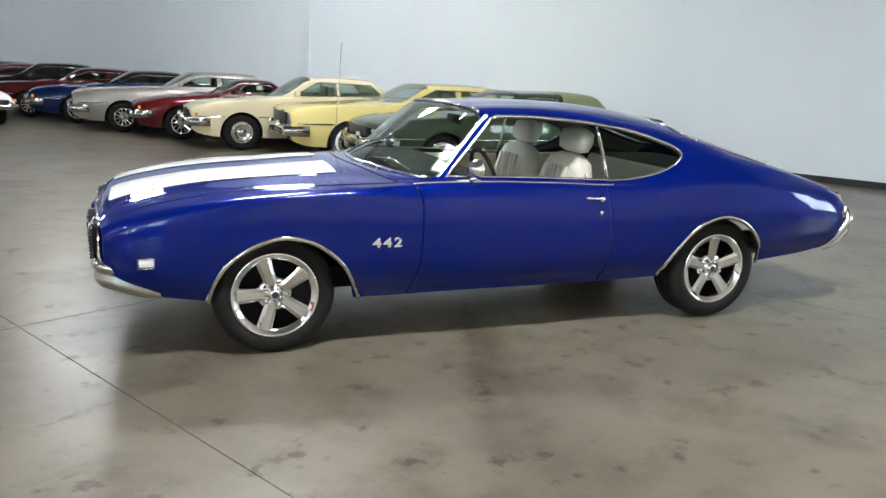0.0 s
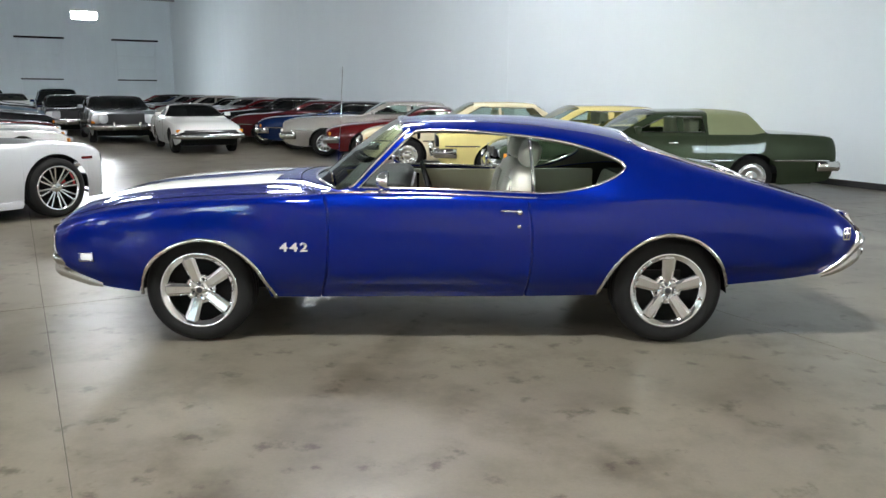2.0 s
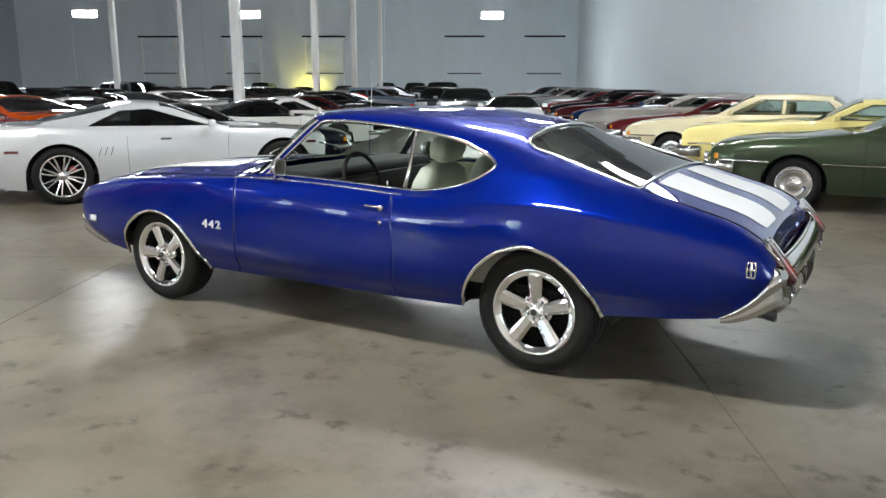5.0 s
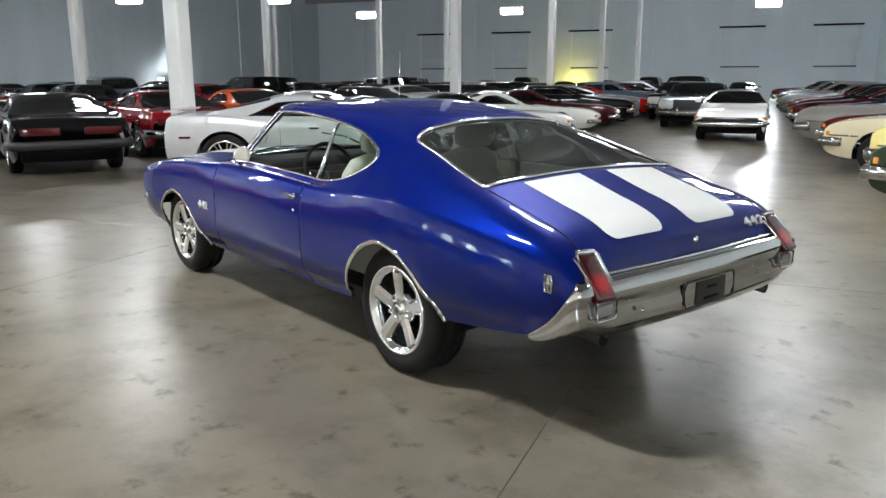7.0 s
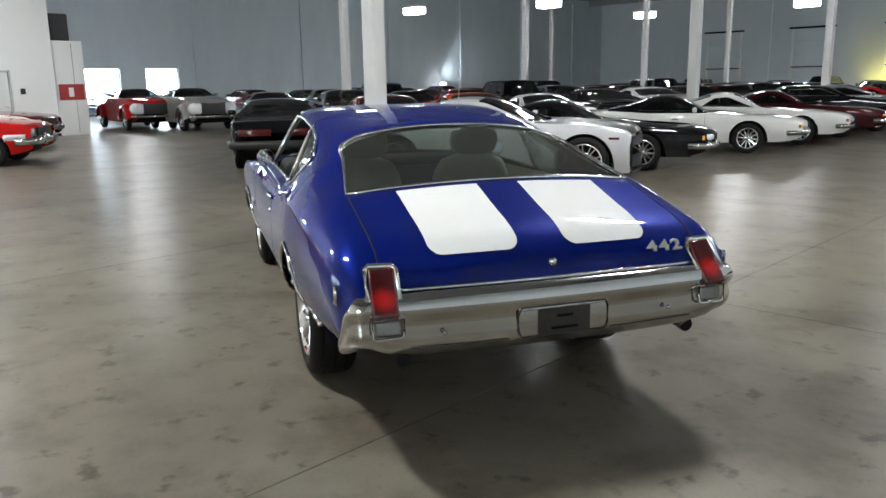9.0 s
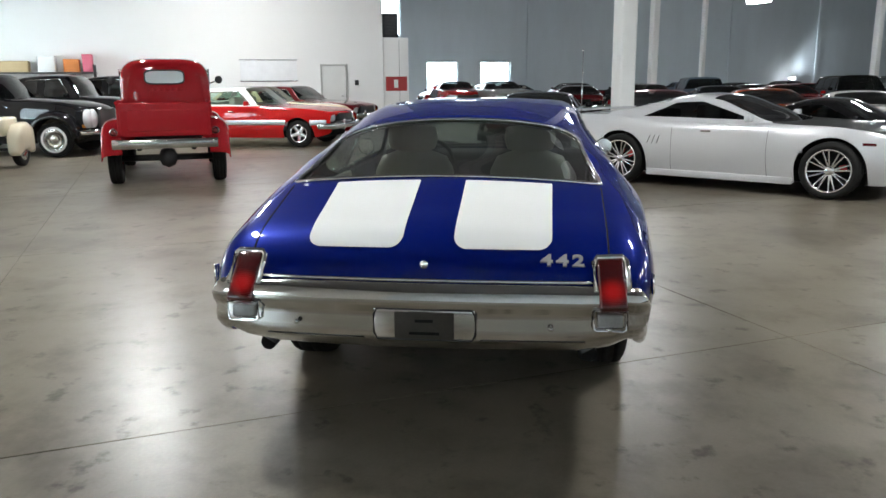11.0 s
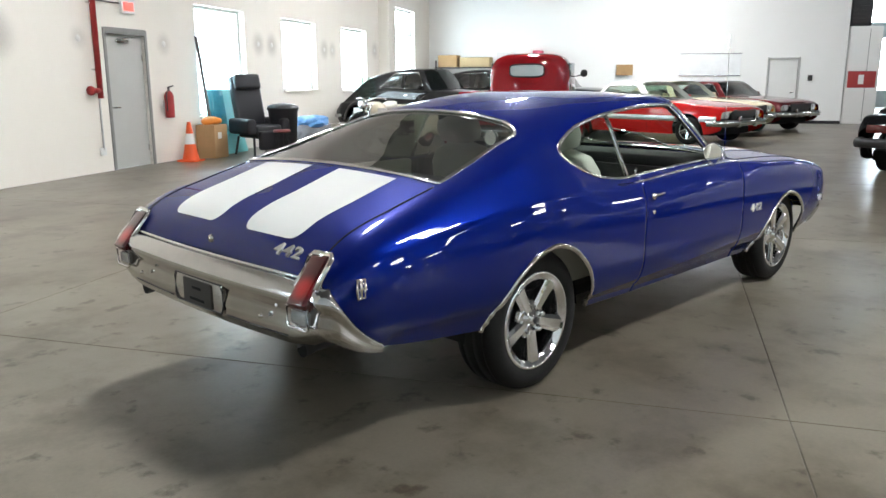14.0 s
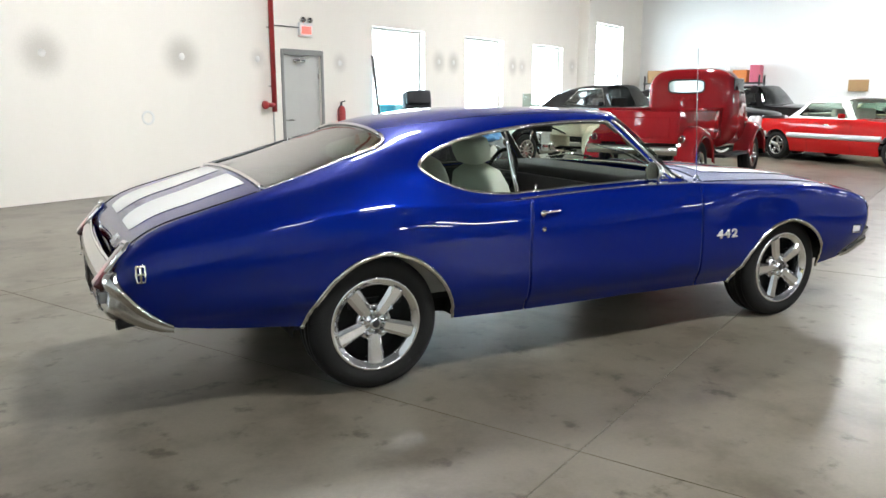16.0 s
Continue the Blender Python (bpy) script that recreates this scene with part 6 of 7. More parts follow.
cam_car = standing(MODERN, -6.14, 3.19, 57.6, "silver modern muscle coupe with a black hood stripe and mesh wheels", P_SILVER, hood_mat=P_CARBON)
parked(WEDGE, 1.65, 16.8, 118.5, "white wedge-nosed sports car with amber front lamps", P_WHITE, True, grille=1.5, lights=())
parked(LUX, .3, 22.0, 118.5, "grey chrome-nosed sedan facing the aisle", P_GREY, H=1.38, hood0=.92)
parked(LUX, -.7, 26.6, 118.5, "black chrome-nosed sedan facing the aisle", P_BLACK, H=1.38, hood0=.92)
parked(SUV, -.9, 31.5, 118.5, "dark blue tall wagon facing the aisle", P_NAVY)
parked(SEDAN, -2.6, 43.5, 118.5, "white sedan far down the aisle", P_WHITE)
parked(PONY, .8, 46.0, 118.5, "black coupe far down the aisle", P_BLACK)
parked(SUV, -3.8, 54.0, 118.5, "black wagon by the loading doors", P_BLACK)

# the row across the aisle
angled(FIREBIRD, -7.52, 5.17, IN, "black sports coupe with gold wheels", P_BLACK, True)
angled(FIREBIRD, -9.32, 8.71, IN, "white T-top sports coupe with dark wheels", P_WHITE, True, roof_mat=P_BLACK)
angled(FIREBIRD, -10.6, 11.15, IN, "white sports coupe with side graphics", P_WHITE, True)
for k, (st, c, lab) in enumerate(((FIREBIRD, P_MAROON, "maroon sports coupe nosed to the aisle"), (COUPE80, P_BLACK, "black coupe nosed to the aisle"), (MODERN, P_GREY, "grey modern coupe nosed to the aisle"), (FIREBIRD, P_RED, "red sports coupe nosed to the aisle"), (SEDAN, P_TEAL, "blue-grey sedan nosed to the aisle"), (PONY, P_WINE, "wine red fastback nosed to the aisle"), (COUPE80, P_BLACK, "black coupe far along the aisle"), (SEDAN, P_SILVER, "silver sedan far along the aisle"), (SEDAN, P_BLACK, "black sedan far along the aisle"))):
    angled(st, -11.9 - 1.31 * k, 13.55 + 2.41 * k, IN, lab, c)
# the row behind it, tails to the coupe
standing(PONY, -10.9, .27, 174.5, "black fastback with wide red tail lamps", P_BLACK, bumper_mat=DARK_METAL)
row2 = ((P_TRUCK, PONY, "dark red fastback behind a column"), (P_ORANGE, PONY, "orange coupe in the middle row"), (P_WHITE, FIREBIRD, "white sports coupe in the middle row"), (P_BLACK, PONY, "black fastback in the middle row"), (P_WHITE, MODERN, "white modern coupe in the middle row"), (P_BLACK, COUPE80, "black coupe in the middle row"), (P_WINE, COUPE80, "wine red coupe in the middle row"), (P_GREY, SEDAN, "grey sedan in the middle row"), (P_BLACK, SEDAN, "black sedan in the middle row"), (P_PEWTER, COUPE80, "pewter coupe in the middle row"), (P_NAVY, PONY, "navy fastback in the middle row"))
for k, (c, st, lab) in enumerate(row2):
    angled(st, -12.4 - 1.4 * k, 2.75 + 2.55 * k, -3.0, lab, c, k < 3)
# hot rods and the rows towards the far wall
angled(FORTIES, -25.5, -1.6, 200, "tan pre-war hot rod with a bare chrome grille", P_PEWTER, False, white_tyre=False, H=1.5)
angled(FORTIES, -27.3, -3.6, 200, "red pre-war hot rod with open front wheels", P_RED, False, white_tyre=False, H=1.5)
plain = lambda c: c.name.split("_paint")[0].replace("_", " ")
for k, c in enumerate((P_BLACK, P_NAVY, P_RED, P_BLACK, P_TEAL, P_BLACK, P_MAROON, P_GREY, P_BLACK, P_WHITE, P_BLACK)):
    angled((SEDAN, PONY, COUPE80, SUV)[k % 4], -20.5 - 1.4 * k, 3.4 + 2.6 * k, 180, plain(c) + " car in the third row of the hall", c)
for k, c in enumerate((P_WINE, P_BLACK, P_TEAL, P_BLACK, P_RED, P_NAVY, P_BLACK, P_GREY, P_MAROON, P_BLACK)):
    angled((COUPE80, SEDAN, SUV, PONY)[k % 4], -27.5 - 1.4 * k, 1.5 + 2.6 * k, 0, plain(c) + " car in the fourth row of the hall", c)
for k, c in enumerate((P_NAVY, P_BLACK, P_MAROON, P_BLACK, P_TEAL, P_BLACK, P_GREY)):
    parked((SEDAN, COUPE80)[k % 2], -36.5, 13.5 + 4.0 * k, 28.5, plain(c) + " car near the far wall", c)
for k, c in enumerate((P_GREY, P_WHITE, P_BLACK, P_NAVY, P_RED, P_BLACK, P_SILVER)):
    parked((SUV, SEDAN, PONY)[k % 3], -6.5 - 3.4 * k, 58.5, 118.5, plain(c) + " car near the loading doors", c)

# black pre-war sedans and the red sixties row by the office
for k in range(3):
    standing(FORTIES, -10.05 - 2.3 * k, -11.5 + .25 * k, 100, "glossy black rounded sedan with whitewall tyres", P_BLACK, k == 0)
standing(SIXTIES, -13.1, -6.8, 86, "red hardtop with a silver side band and white roof", P_RED, True, strip_mat=P_SILVER, roof_mat=P_WHITE, pane=PANE, seat=CREAM)
standing(SIXTIES, -16.35, -7.8, 80, "cream convertible-bodied coupe beside the red hardtop", P_CREAM, False, pane=PANE)
standing(SIXTIES, -18.65, -7.5, 80, "maroon hardtop beside the office wall", P_WINE, False)

# ---- the old pickup ----
truck = thing("pickup_truck", "dark red rounded old pickup with a chrome step bumper", "pickup truck", Matrix.Translation((-5.77, -5.36, 0)) @ Matrix.Rotation(radians(26), 4, "Z") @ Matrix.Diagonal((.96, .96, 1.02, 1)))
# local: rear axle at x = 0, nose to -x
part("bed_floor", box(2.0, 1.30, .06, (-.55, 0, .74), .01), P_TRUCK, truck)
for s in (1, -1):
    part("bed_side", box(2.05, .05, .48, (-.55, s * .66, .95), .02, 3), P_TRUCK, truck)
    part("bed_rail", tube([(-1.58, s * .67, 1.19), (.48, s * .67, 1.19)], .03, 10), P_TRUCK, truck)
gate = part("tailgate", box(.05, 1.30, .48, (.46, 0, .95), .02, 3), P_TRUCK, truck)
part("raised_panel", box(.02, 1.06, .30, (.49, 0, .94), .03, 3), P_TRUCK, gate)
for k in range(6):
    part("stamped_bar", box(.015, .075, .05, (-1.60, (k - 2.5) * .10, 1.36), .008), P_TRUCK, truck)


cab = part("cab", blob([(-3.0, .62, .62, 1.10, .5), (-2.95, .71, .56, 1.16, .45), (-2.85, .755, .52, 1.22, .42), (-2.62, .765, .50, 1.62, .45), (-2.45, .765, .50, 1.80, .46), (-2.2, .775, .50, 1.87, .46), (-1.9, .775, .50, 1.87, .46), (-1.72, .755, .52, 1.84, .46), (-1.64, .71, .56, 1.79, .46), (-1.60, .62, .62, 1.70, .5)], 40), P_TRUCK, truck)
part("rear_window", merge(tube([(-1.585, .33 * math.copysign(abs(math.cos(a)) ** .4, math.cos(a)), 1.565 + .11 * math.copysign(abs(math.sin(a)) ** .5, math.sin(a))) for a in np.linspace(0, 2 * math.pi, 41)[:-1]], .014, 6, True)), BLACK_TRIM, cab)
pv = [(-1.588, .32 * math.copysign(abs(math.cos(a)) ** .4, math.cos(a)), 1.565 + .10 * math.copysign(abs(math.sin(a)) ** .5, math.sin(a))) for a in np.linspace(0, 2 * math.pi, 41)[:-1]]
# opaque pale colour stands in for the white reflection in this pane
part("rear_pane", (pv, [tuple(range(40))]), surface("bright_cab_glass", (.55, .62, .62), .08, .3, coat=1.0), cab, "rear pane with its white reflection put into the colour")
for s in (1, -1):
    part("side_window", box(.55, .02, .30, (-2.15, s * .758, 1.55), .06, 3), DARK_PANE, cab)
    part("mirror", merge(tube([(-2.45, s * .75, 1.45), (-2.45, s * .92, 1.50)], .012, 6), moved(lathe([(0, .03), (.05, .025), (.07, 0), (.065, -.02), (0, -.02)], 16, "x"), Matrix.Translation((-2.45, s * .95, 1.52)))), BLACK_TRIM, cab)
    part("running_board", box(1.3, .22, .05, (-1.75, s * .82, .45), .02), BLACK_TRIM, truck)
    # pontoon fenders
    for x, mat in ((0.0, P_TRUCK), (-2.95 - .05, P_TRUCK)):
        part("fender", pontoon(x, s, .64, .955), mat, truck, "rounded pontoon fender")
    wheel(truck, 0, s * .78, .37, .21, .20, "spoke5")
    wheel(truck, -2.95, s * .78, .37, .21, .20, "spoke5")
    tl = part("tail_lamp", moved(lathe([(0, .03), (.04, .025), (.05, 0), (.05, -.04)], 16, "x"), Matrix.Translation((.52, s * .74, .78))), RED_LENS, truck)
    part("bezel", moved(lathe([(.05, .02), (.06, .01), (.06, -.04)], 16, "x"), Matrix.Translation((.52, s * .74, .78))), CHROME, tl)
part("hood", blob([(-3.95, .30, .60, 1.02, .6), (-3.85, .36, .56, 1.10, .55), (-3.5, .44, .56, 1.17, .5), (-2.9, .60, .56, 1.22, .45)], 32), P_TRUCK, truck)
part("rear_bumper", merge(tube([(.72, y, .62) for y in np.linspace(-.76, .76, 15)], .07, 10, flat=.5), tube([(.40, -.4, .58), (.72, -.4, .60)], .03, 6), tube([(.40, .4, .58), (.72, .4, .60)], .03, 6)), CHROME_SOFT, truck, "chrome rear bumper")
part("chassis", merge(tube([(-3.6, -.4, .52), (.45, -.4, .55)], .05, 6), tube([(-3.6, .4, .52), (.45, .4, .55)], .05, 6), tube([(0, -.7, .37), (0, .7, .37)], .05, 8), moved(lathe([(0, -.16), (.12, -.1), (.16, 0), (.12, .1), (0, .16)], 14), Matrix.Translation((0, 0, .37)))), DARK_METAL, truck)
part("underbody", box(3.0, 1.1, .1, (-1.9, 0, .56), .02), DARK, truck)

# ---- the three-wheeled motorcycle ----
trike = thing("motor_trike", "cream police-style three-wheeled motorcycle with chrome engine", "motorcycle", Matrix.Translation((-5.95, -9.35, 0)) @ Matrix.Rotation(radians(196), 4, "Z"))
CREAM_PAINT = paint("cream_enamel", (.66, .60, .46))
wheel(trike, 0, -.055, .33, .11, .21, "web")
for s in (1, -1):
    wheel(trike, 1.75, s * .52, .31, .14, .19, "cap")
    part("rear_fender", moved(blob([(-.40, .02, .20, .30, .6), (-.36, .12, .10, .52, .5), (-.2, .14, .16, .66, .5), (.05, .15, .2, .70, .5), (.25, .14, .14, .64, .5), (.38, .10, .1, .46, .5), (.42, .02, .2, .3, .6)], 24), Matrix.Translation((1.75, s * .56, .12))), CREAM_PAINT, trike, "cream rear wheel fender")
    part("fork", tube([(0, s * .09, .33), (.25, s * .10, .95)], .024, 8), CHROME, trike)
    part("handlebar", tube([(.25, 0, 1.02), (.30, s * .2, 1.08), (.42, s * .38, 1.05)], .014, 8), CHROME, trike)
    part("grip", tube([(.42, s * .38, 1.05), (.52, s * .40, 1.03)], .02, 8), BLACK_TRIM, trike)
    part("leg_shield", box(.05, .22, .42, (.36, s * .30, .66), .05, 3), P_WHITE, trike)
part("front_fender", moved(tube([(.40 * math.cos(a), 0, .40 * math.sin(a)) for a in np.linspace(.2, 2.7, 18)], .085, 12, flat=1.0), Matrix.Translation((0, 0, .33))), P_BLACK, trike)
part("headlamp", moved(lathe([(0, -.05), (.07, -.045), (.10, -.02), (.10, .06), (.05, .14), (0, .15)], 24, "x"), Matrix.Translation((.10, 0, .93))), CHROME, trike, "round chrome headlamp")
part("windscreen", box(.02, .46, .40, (.22, 0, 1.28), .01), PANE, trike)
part("fuel_tank", blob([(.30, .05, .82, .92, .7), (.36, .15, .76, .99, .7), (.55, .17, .75, 1.0, .7), (.78, .12, .76, .95, .7), (.86, .04, .78, .88, .7)], 24), CREAM_PAINT, trike)
part("saddle", blob([(.82, .06, .82, .90, .6), (.92, .16, .80, .93, .6), (1.08, .19, .80, .96, .6), (1.18, .15, .82, 1.0, .6), (1.22, .05, .86, .96, .6)], 24), CREAM, trike, "cream leather saddle")
part("cargo_box", box(.70, .84, .34, (1.72, 0, .74), .08, 4), CREAM_PAINT, trike, "cream cargo box")
part("engine", lathe([(0, -.13)] + [q for k in range(8) for q in ((.09, -.12 + .03 * k), (.12, -.118 + .03 * k), (.12, -.104 + .03 * k), (.09, -.102 + .03 * k))] + [(0, .13)], 18, "z"), ALLOY, trike, at=Matrix.Translation((.62, 0, .56)))
part("crankcase", box(.42, .26, .24, (.68, 0, .36), .07, 3), ALLOY, trike)
part("frame_tube", merge(tube([(.25, 0, .95), (.36, 0, .45), (.5, 0, .24), (1.2, 0, .26), (1.75, 0, .31)], .022, 8), tube([(.25, 0, .95), (1.1, 0, .72), (1.75, 0, .5)], .022, 8), tube([(1.75, -.5, .31), (1.75, .5, .31)], .03, 8)), P_BLACK, trike)
part("exhaust_pipe", tube([(.65, -.14, .5), (.8, -.2, .3), (1.5, -.22, .26)], .03, 10), CHROME, trike)

# ---- things along the south wall ----
STEEL_DOOR = surface("grey_door_paint", (.46, .46, .44), .5, vary=.06)
RED_PIPE = surface("red_pipe_paint", (.36, .03, .03), .45, vary=.15, scale=9)
CARDBOARD = surface("cardboard", (.40, .25, .12), .85, vary=.15, scale=6)
BLACK_LEATHER = surface("black_leather", (.018, .018, .022), .42, bump=.3, bump_scale=70)


def on_wall(name, label, category, a, b=B_S, z=0.0, kind=""):
    return thing(name, label, category, Matrix.Translation(hp(a, b, z)) @ HALL, kind=kind)


hall_box("pilaster", -18.35, -17.75, B_S, B_S + .34, 0, TOP - .02, BEIGE_WALL, "off-white square wall pier between the windows", "pilaster", .01)
DOOR_FRAME = surface("dark_grey_frame_paint", (.22, .22, .21), .5, vary=.08)
d = on_wall("door_6", "closed grey steel exit door in a steel frame", "door", -6.03, kind="structure")
part("leaf", box(.956, .05, 2.16, (0, -.08, 1.085), .004), STEEL_DOOR, d)
for s in (1, -1):
    part("jamb", box(.06, .34, 2.26, (s * .51, -.15, 1.13), .008), DOOR_FRAME, d)
part("lintel", box(.96, .34, .10, (0, -.15, 2.216), .008), DOOR_FRAME, d)
part("door_closer", merge(tube([(-.05, .0, 2.06), (.22, .0, 2.06)], .03, 8), tube([(.2, .0, 2.09), (-.1, .06, 2.12)], .012, 6)), CHROME_SOFT, d, "metal door closer")
part("door_handle", merge(tube([(.40, -.05, 1.0), (.40, .01, 1.0), (.28, .015, 1.0)], .012, 8)), CHROME_SOFT, d)
part("hinge", box(.02, .03, .10, (-.455, -.05, 1.8), .004), CHROME_SOFT, d)
part("hinge", box(.02, .03, .10, (-.455, -.05, .3), .004), CHROME_SOFT, d)
sg = on_wall("exit_sign", "white exit sign with two emergency lamps", "exit sign", -6.10, z=2.62)
part("sign_body", box(.32, .06, .24, (0, .03, 0), .01), STEEL_WHITE, sg)
part("sign_face", box(.24, .008, .13, (0, .064, -.01), .004), glow("red_sign_glow", (1.0, .10, .08), 1.6), sg, "glowing red sign face")
for s in (1, -1):
    part("lamp_head", moved(lathe([(0, .05), (.05, .045), (.055, 0), (.03, -.04)], 16), Matrix.Translation((s * .09, .05, .17))), CHROME_SOFT, sg)
    part("bracket", box(.02, .03, .08, (s * .09, .03, .14), .004), STEEL_WHITE, sg)
part("conduit", tube([(.16, .02, .03), (.88, .02, .03)], .01, 6), DARK_METAL, sg)
pp = on_wall("sprinkler_pipe", "red sprinkler riser pipe with a valve", "pipe", -5.22)
part("pipe", tube([(0, .09, 1.16), (0, .09, TOP - .05)], .045, 12), RED_PIPE, pp)
part("drain_pipe", tube([(0, .06, 1.16), (0, .06, .35)], .015, 8), STEEL_DOOR, pp)
part("valve", merge(tube([(0, .09, 1.28), (.22, .12, 1.28)], .04, 10), moved(lathe([(.0, -.02), (.07, -.02), (.07, .02), (0, .02)], 16, "x"), Matrix.Translation((.24, .12, 1.28)))), RED_PIPE, pp, "red hose valve")
part("outlet_box", box(.10, .05, .12, (0, .045, .33), .01), STEEL_WHITE, pp)
for z in (1.6, 2.6, 4.0):
    part("pipe_clamp", box(.13, .06, .03, (0, .05, z), .005), CHROME_SOFT, pp)
ex = on_wall("fire_extinguisher", "red fire extinguisher hung on the wall", "fire extinguisher", -6.95, z=.78)
part("cylinder", moved(lathe([(0, 0), (.075, .005), (.08, .03), (.08, .38), (.06, .44), (.03, .47), (0, .475)], 20, "z"), Matrix.Translation((0, .10, 0))), RED_PIPE, ex)
part("handle", merge(tube([(0, .10, .47), (0, .10, .53)], .02, 8), tube([(0, .08, .53), (0, .20, .56)], .012, 6)), BLACK_PLASTIC, ex)
part("hose", tube([(.03, .12, .50), (.11, .13, .42), (.11, .13, .12)], .012, 8), BLACK_PLASTIC, ex)
part("bracket", box(.10, .03, .12, (0, .015, .25), .005), STEEL_WHITE, ex)
# dark scuffs round the capped form ties on the wall
TIE = surface("tie_patch", (.70, .69, .66), .7)
for a, z, _, _ in TIES:
    t = on_wall("wall_patch", "round patch in the wall with grey scuffs round it", "wall patch", a, z=z, kind="structure")
    part("tie_cap", moved(lathe([(0, .012), (.04, .010), (.055, 0)], 18), Matrix.Translation((0, .0, 0))), TIE, t)
rg = on_wall("wall_ring", "small white ring cap on the wall", "wall cap", -2.72, z=1.11, kind="structure")
part("ring", lathe([(.075, .0), (.085, .015), (.105, .015), (.11, 0)], 28), STEEL_WHITE, rg)
# cone
cn = on_wall("traffic_cone", "orange traffic cone with a white band", "traffic cone", -7.1, B_S + .36)
part("cone", lathe([(.15, .03), (.10, .28), (.095, .31)], 24, "z"), surface("cone_orange", (.75, .10, .02), .5), cn)
part("band", lathe([(.095, .31), (.065, .50)], 24, "z"), STRIPE, cn)
part("tip", lathe([(.065, .50), (.03, .70), (.0, .705)], 24, "z"), bpy.data.materials["cone_orange"], cn)
part("base", box(.36, .36, .035, (0, 0, .0175), .012), bpy.data.materials["cone_orange"], cn)
bxn = on_wall("cardboard_box", "tall brown cardboard box with an orange bag on top", "box", -7.85, B_S + .34)
part("carton", box(.45, .40, .62, (0, 0, .31), .01), CARDBOARD, bxn)
part("label", box(.12, .004, .12, (.05, .203, .42), .001), STRIPE, bxn)
bag = on_wall("orange_bag", "crumpled orange bag lying on the box", "bag", -7.85, B_S + .34, .622)
part("bag_body", blob([(-.20, .08, .0, .06, .8), (-.14, .15, .0, .12, .8), (.0, .17, .0, .15, .8), (.12, .14, .0, .11, .8), (.2, .05, .0, .05, .8)], 20), surface("orange_cloth", (.75, .24, .03), .7, bump=.4, bump_scale=25), bag)
# glass sheets leaning at the window
for k, (a, t, mt, lab) in enumerate(((-7.98, 7, "dark_sheet", "tall narrow dark board leaning on the wall"), (-8.62, 14, "aqua_sheet", "pale aqua plastic sheet leaning on the wall"))):
    col = {"dark_sheet": (.10, .09, .08), "aqua_sheet": (.20, .62, .66)}[mt]
    h, w = ((2.25, .06), (1.28, .95))[k]
    sht = on_wall("leaning_panel", lab, "panel", a, B_S + .03 + h * math.sin(radians(t)) + .02)
    part("sheet", box(w, .04, h, (0, 0, 0), .004), surface(mt, col, .3), sht, at=Matrix.Rotation(radians(t), 4, "X") @ Matrix.Translation((0, 0, h / 2 + .012)))
gs = on_wall("leaning_panel", "tall pale blue glass sheet leaning on the wall", "panel", -8.30, B_S + .33)
part("sheet", box(.50, .012, 2.15, (0, 0, 0), .003), glass("pale_sheet_glass", (.72, .90, .96), base=.08), gs, at=Matrix.Rotation(radians(7), 4, "X") @ Matrix.Translation((0, 0, 1.08)))
# recliner, bin, stool, covers
rc = on_wall("recliner", "black leather high-backed recliner chair", "chair", -8.62, B_S + .92)
rc.matrix_world = Matrix.Translation(hp(-8.62, B_S + .92)) @ Matrix.Rotation(BUILD + radians(-30), 4, "Z")
part("backrest", box(.62, .20, 1.02, (0, 0, 0), .08, 4), BLACK_LEATHER, rc, at=Matrix.Translation((0, -.42, 1.02)) @ Matrix.Rotation(radians(14), 4, "X"))
part("headrest", box(.56, .14, .30, (0, 0, 0), .06, 4), BLACK_LEATHER, rc, at=Matrix.Translation((0, -.40, 1.40)) @ Matrix.Rotation(radians(14), 4, "X"))
part("seat", box(.58, .72, .26, (0, .02, .46), .08, 4), BLACK_LEATHER, rc)
part("footrest", box(.52, .12, .36, (0, .42, .30), .05, 4), BLACK_LEATHER, rc, at=None)
for s in (1, -1):
    part("armrest", box(.19, .80, .30, (s * .37, .0, .56), .08, 4), BLACK_LEATHER, rc)
    part("leg", tube([(s * .30, -.28, .36), (s * .34, -.36, .0)], .022, 8), BLACK_PLASTIC, rc)
    part("leg", tube([(s * .30, .30, .36), (s * .34, .36, .0)], .022, 8), BLACK_PLASTIC, rc)
bn = on_wall("waste_bin", "black plastic wheeled waste bin", "bin", -9.0, B_S + 1.25)
v, f = lathe([(0, .02), (.22, .02), (.24, .04), (.29, .84), (.31, .86), (.31, .89)], 28, "z")
part("bin_body", (v, f), BLACK_PLASTIC, bn)
part("lid", lathe([(.31, .89), (.30, .93), (.2, .97), (0, .985)], 28, "z"), BLACK_PLASTIC, bn)
st = on_wall("stool", "small black stool with a red seat pad", "stool", -8.35, B_S + 1.55)
part("seat", lathe([(0, .46), (.16, .46), (.17, .48), (.16, .51), (0, .52)], 24, "z"), surface("maroon_pad", (.14, .03, .03), .6), st)
for a in np.linspace(0, 2 * math.pi, 5)[:-1]:
    part("leg", tube([(.10 * math.cos(a), .10 * math.sin(a), .46), (.2 * math.cos(a), .2 * math.sin(a), .0)], .012, 6), BLACK_PLASTIC, st)


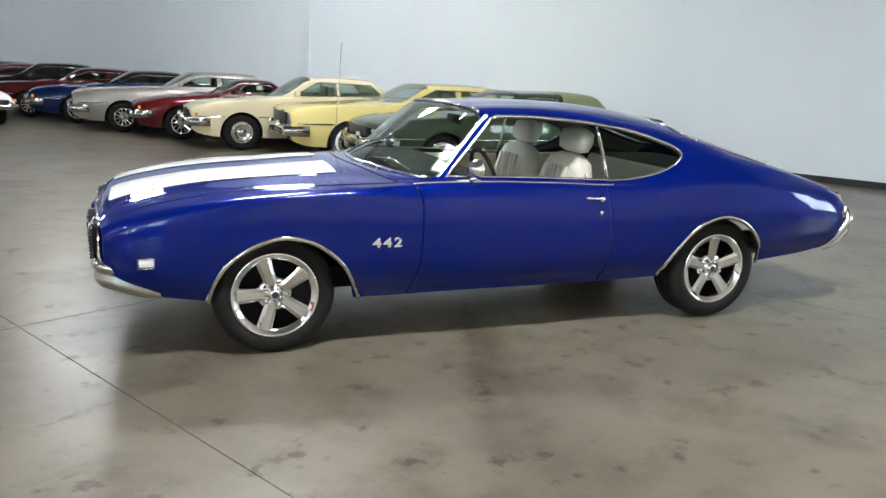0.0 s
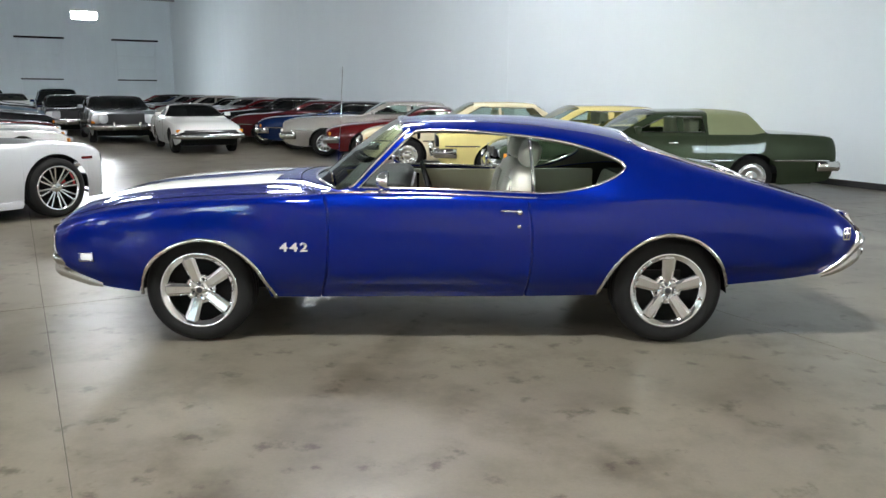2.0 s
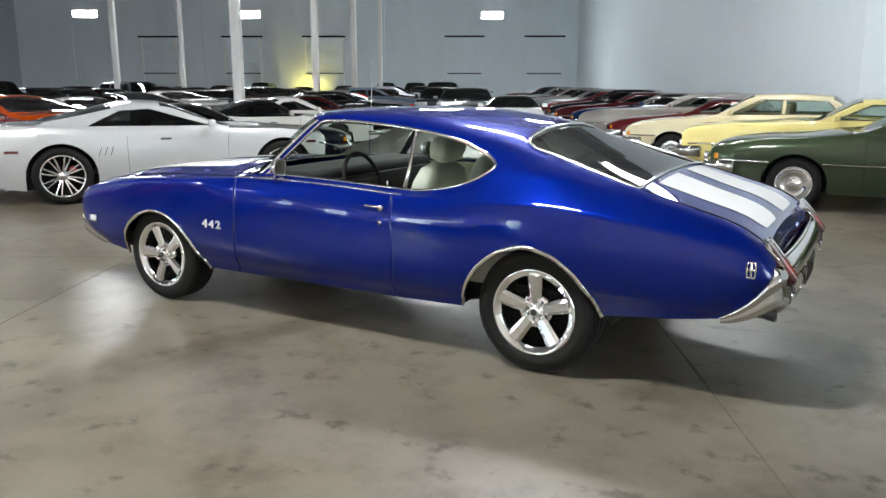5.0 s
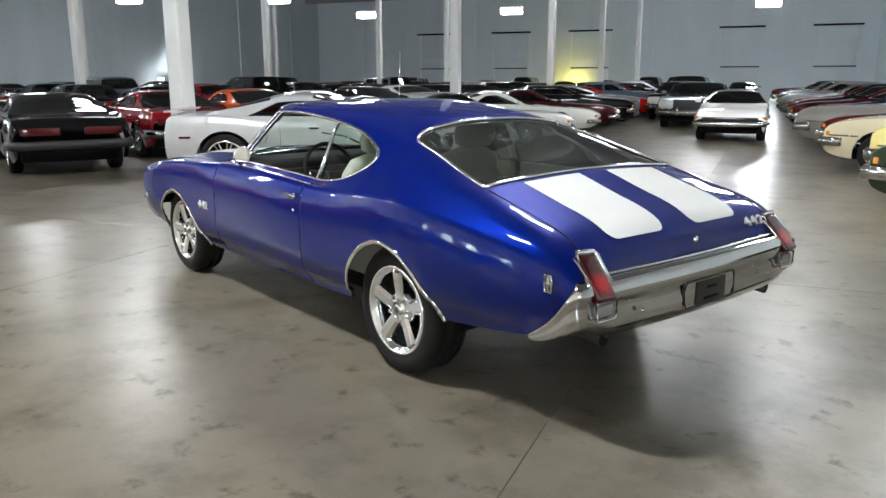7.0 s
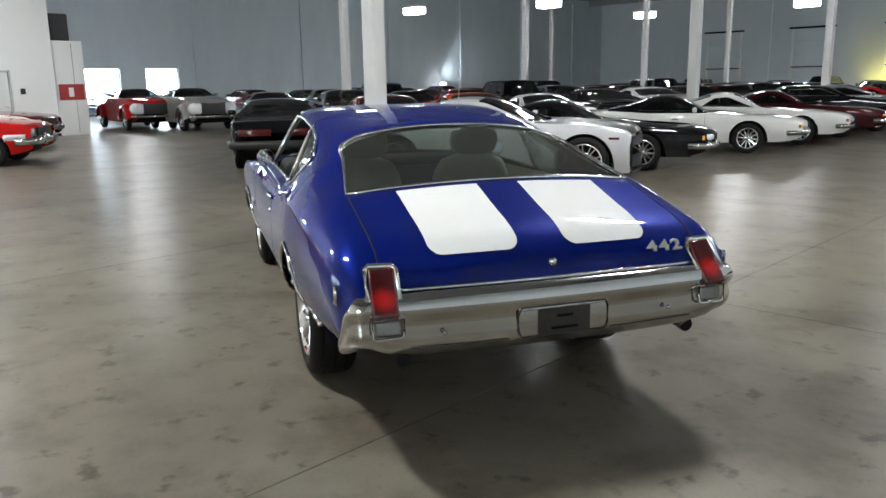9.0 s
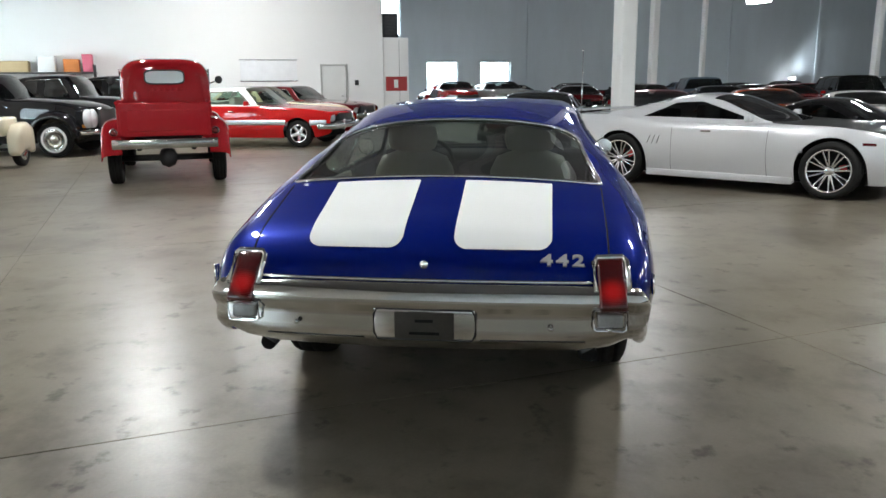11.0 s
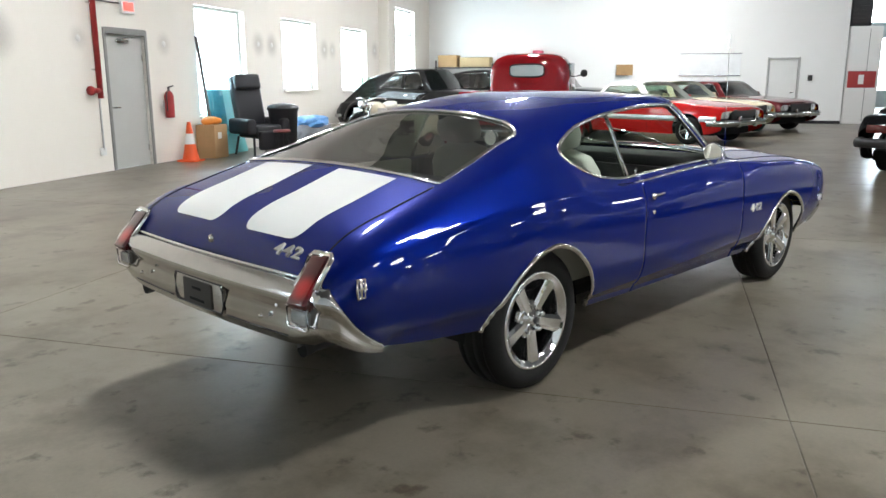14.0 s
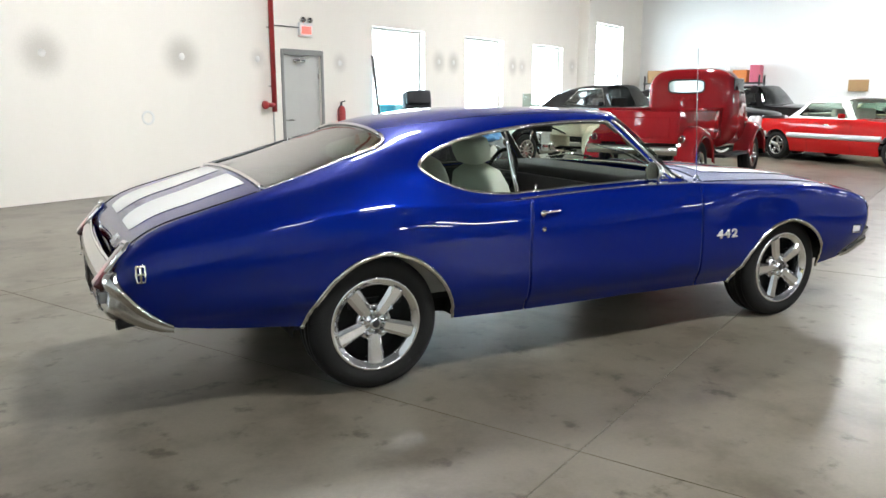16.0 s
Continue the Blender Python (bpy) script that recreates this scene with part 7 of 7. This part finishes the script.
def pile(name, label, a, b, z, sx, sy, h, mat, seed):
    """A soft folded heap, lumpy and resting flat."""
    rng = random.Random(seed)
    bm = bmesh.new()
    bmesh.ops.create_icosphere(bm, subdivisions=4, radius=1.0)
    for q in bm.verts:
        n = noise.noise(q.co * 2.2 + Vector((seed * 7.1, 0, 0))) * .28 + noise.noise(q.co * 6 + Vector((seed, 3, 0))) * .09
        q.co = Vector((q.co.x * sx * (1 + n), q.co.y * sy * (1 + n), max(0, q.co.z * h * (1 + n * 1.4) + h * .25)))
    ob = on_wall(name, label, "fabric", a, b, z)
    part("cloth", bm, mat, ob)
    return ob


pile("car_cover", "grey folded car cover heaped on the floor", -10.75, B_S + .95, 0, .72, .6, .40, surface("grey_cover", (.16, .16, .17), .8, bump=.5, bump_scale=14), 1)
pile("car_cover", "dark brown folded cover heaped on the floor", -11.6, B_S + 1.45, 0, .5, .5, .36, surface("brown_cover", (.15, .12, .10), .8, bump=.5, bump_scale=14), 2)
pile("tarpaulin", "blue tarpaulin bundled on top of the covers", -10.85, B_S + .98, .42, .46, .38, .20, surface("blue_tarp", (.10, .25, .50), .5, bump=.5, bump_scale=18), 3)

# ---- by the office wall ----
d2 = on_wall("door_7", "closed white office door", "door", A_OFF, 4.16, kind="structure")
part("leaf", box(.05, .86, 2.06, (-.06, 0, 1.035), .006), STEEL_WHITE, d2)
for s in (1, -1):
    part("jamb", box(.32, .05, 2.14, (-.13, s * .475, 1.07), .006), STEEL_DOOR, d2)
part("lintel", box(.32, .90, .05, (-.13, 0, 2.10), .006), STEEL_DOOR, d2)
part("door_handle", tube([(-.03, .35, 1.0), (.02, .35, 1.0), (.025, .24, 1.0)], .012, 8), CHROME_SOFT, d2)
th = on_wall("wall_thermostat", "small dark wall control box beside the door", "thermostat", A_OFF, 4.98, 1.38)
part("case", box(.05, .14, .18, (.025, 0, .09), .01), BLACK_PLASTIC, th)
bd = on_wall("whiteboard", "large bright whiteboard on the office wall", "whiteboard", A_OFF, 1.85, 1.55)
part("board", box(.02, 1.95, .72, (.012, 0, .36), .004), surface("whiteboard_enamel", (.84, .85, .86), .2), bd)
for z in (0, .72):
    part("frame", box(.035, 2.0, .03, (.018, 0, z), .005), ALLOY, bd)
cd = on_wall("wall_crate", "brown cardboard panel standing on a ledge", "box", A_OFF + .02, -.93, 1.57)
part("panel", box(.10, .56, .36, (.05, 0, .18), .008), CARDBOARD, cd)
sh = thing("storage_shelf", "steel shelf stacked with cartons by the office corner", "shelf", Matrix.Translation(hp(A_OFF + .45, -5.6)) @ HALL)
for y in (-1.9, 1.9):
    for x in (-.35, .35):
        part("post", box(.05, .05, 2.1, (x, y, 1.05), .004), DARK_METAL, sh)
for z in (.4, 1.2, 1.85):
    part("deck", box(.76, 3.9, .04, (0, 0, z), .004), DARK_METAL, sh)
for k, (y, z, w, h, m, lab) in enumerate(((-1.5, 1.87, .7, .42, CARDBOARD, "brown cardboard carton on the shelf"), (-.5, 1.87, 1.1, .34, surface("tan_sack", (.48, .36, .20), .85, bump=.4, bump_scale=16), "tan canvas roll on the shelf"), (.55, 1.87, .5, .5, STEEL_WHITE, "white carton on the shelf"), (1.25, 1.87, .45, .40, surface("orange_carton", (.65, .22, .06), .7), "orange carton on the shelf"), (1.72, 1.87, .30, .55, surface("pink_carton", (.62, .14, .20), .7), "pink carton on the shelf"))):
    cb = thing("carton", lab, "box", Matrix.Translation(hp(A_OFF + .45, -5.6 + y, z)) @ HALL, "cartons on the shelf")
    part("carton_body", box(.55, w, h, (0, 0, h / 2), .03, 3), m, cb)
    part("carton_tape", box(.07, w + .006, .006, (0, 0, h + .001), .001), surface("carton_tape_%d" % k, (.42, .32, .18), .4), cb)
# service pier, heater and hose reel box just past the office corner
pier = on_wall("service_pier", "white boxed service pier standing at the office corner", "pier", A_OFF - .55, B_OFF + .52)
part("casing", box(.95, .98, 3.08, (0, 0, 1.54), .03), OFFICE_WALL, pier)
part("panel_seam", box(.004, .012, 2.9, (.477, .12, 1.54), .001), DARK_METAL, pier)
part("red_band", box(.02, .82, .52, (.482, 0, 1.42), .006), RED_PIPE, pier, "red fire-hose panel on the pier")
part("band_notice", box(.01, .16, .30, (.494, -.02, 1.42), .003), OFFICE_WALL, pier)
hb = on_wall("unit_heater", "dark unit heater standing on the service pier", "heater", A_OFF - .45, B_OFF + .36, 3.08)
part("case", box(.62, .60, .86, (.0, .0, .43), .05), BLACK_PLASTIC, hb)
for k in range(6):
    part("louvre", box(.02, .5, .05, (.315, 0, .14 + .115 * k), .005), DARK_METAL, hb)

# ---- floor slabs, cut by sawn joints ----
slab_bm = box(SLAB_A - .0045, SLAB_B - .0045, .10, (0, 0, -.05), .002, 1)
slab_mesh = bpy.data.meshes.new("slab")
slab_bm.to_mesh(slab_mesh)
slab_bm.free()
slab_mesh.materials.append(FLOOR)
ia0, ia1 = int((A_W - 1.75) // SLAB_A), int((A_E - 1.75) // SLAB_A) + 1
ib0, ib1 = int((B_S - 1.22) // SLAB_B), int((B_N - 1.22) // SLAB_B) + 1
for ia in range(ia0, ia1):
    for ib in range(ib0, ib1):
        a, b = 1.75 + (ia + .5) * SLAB_A, 1.22 + (ib + .5) * SLAB_B
        ob = new("slab", slab_mesh)
        ob.parent = floor
        ob.location = (a, b, 0)
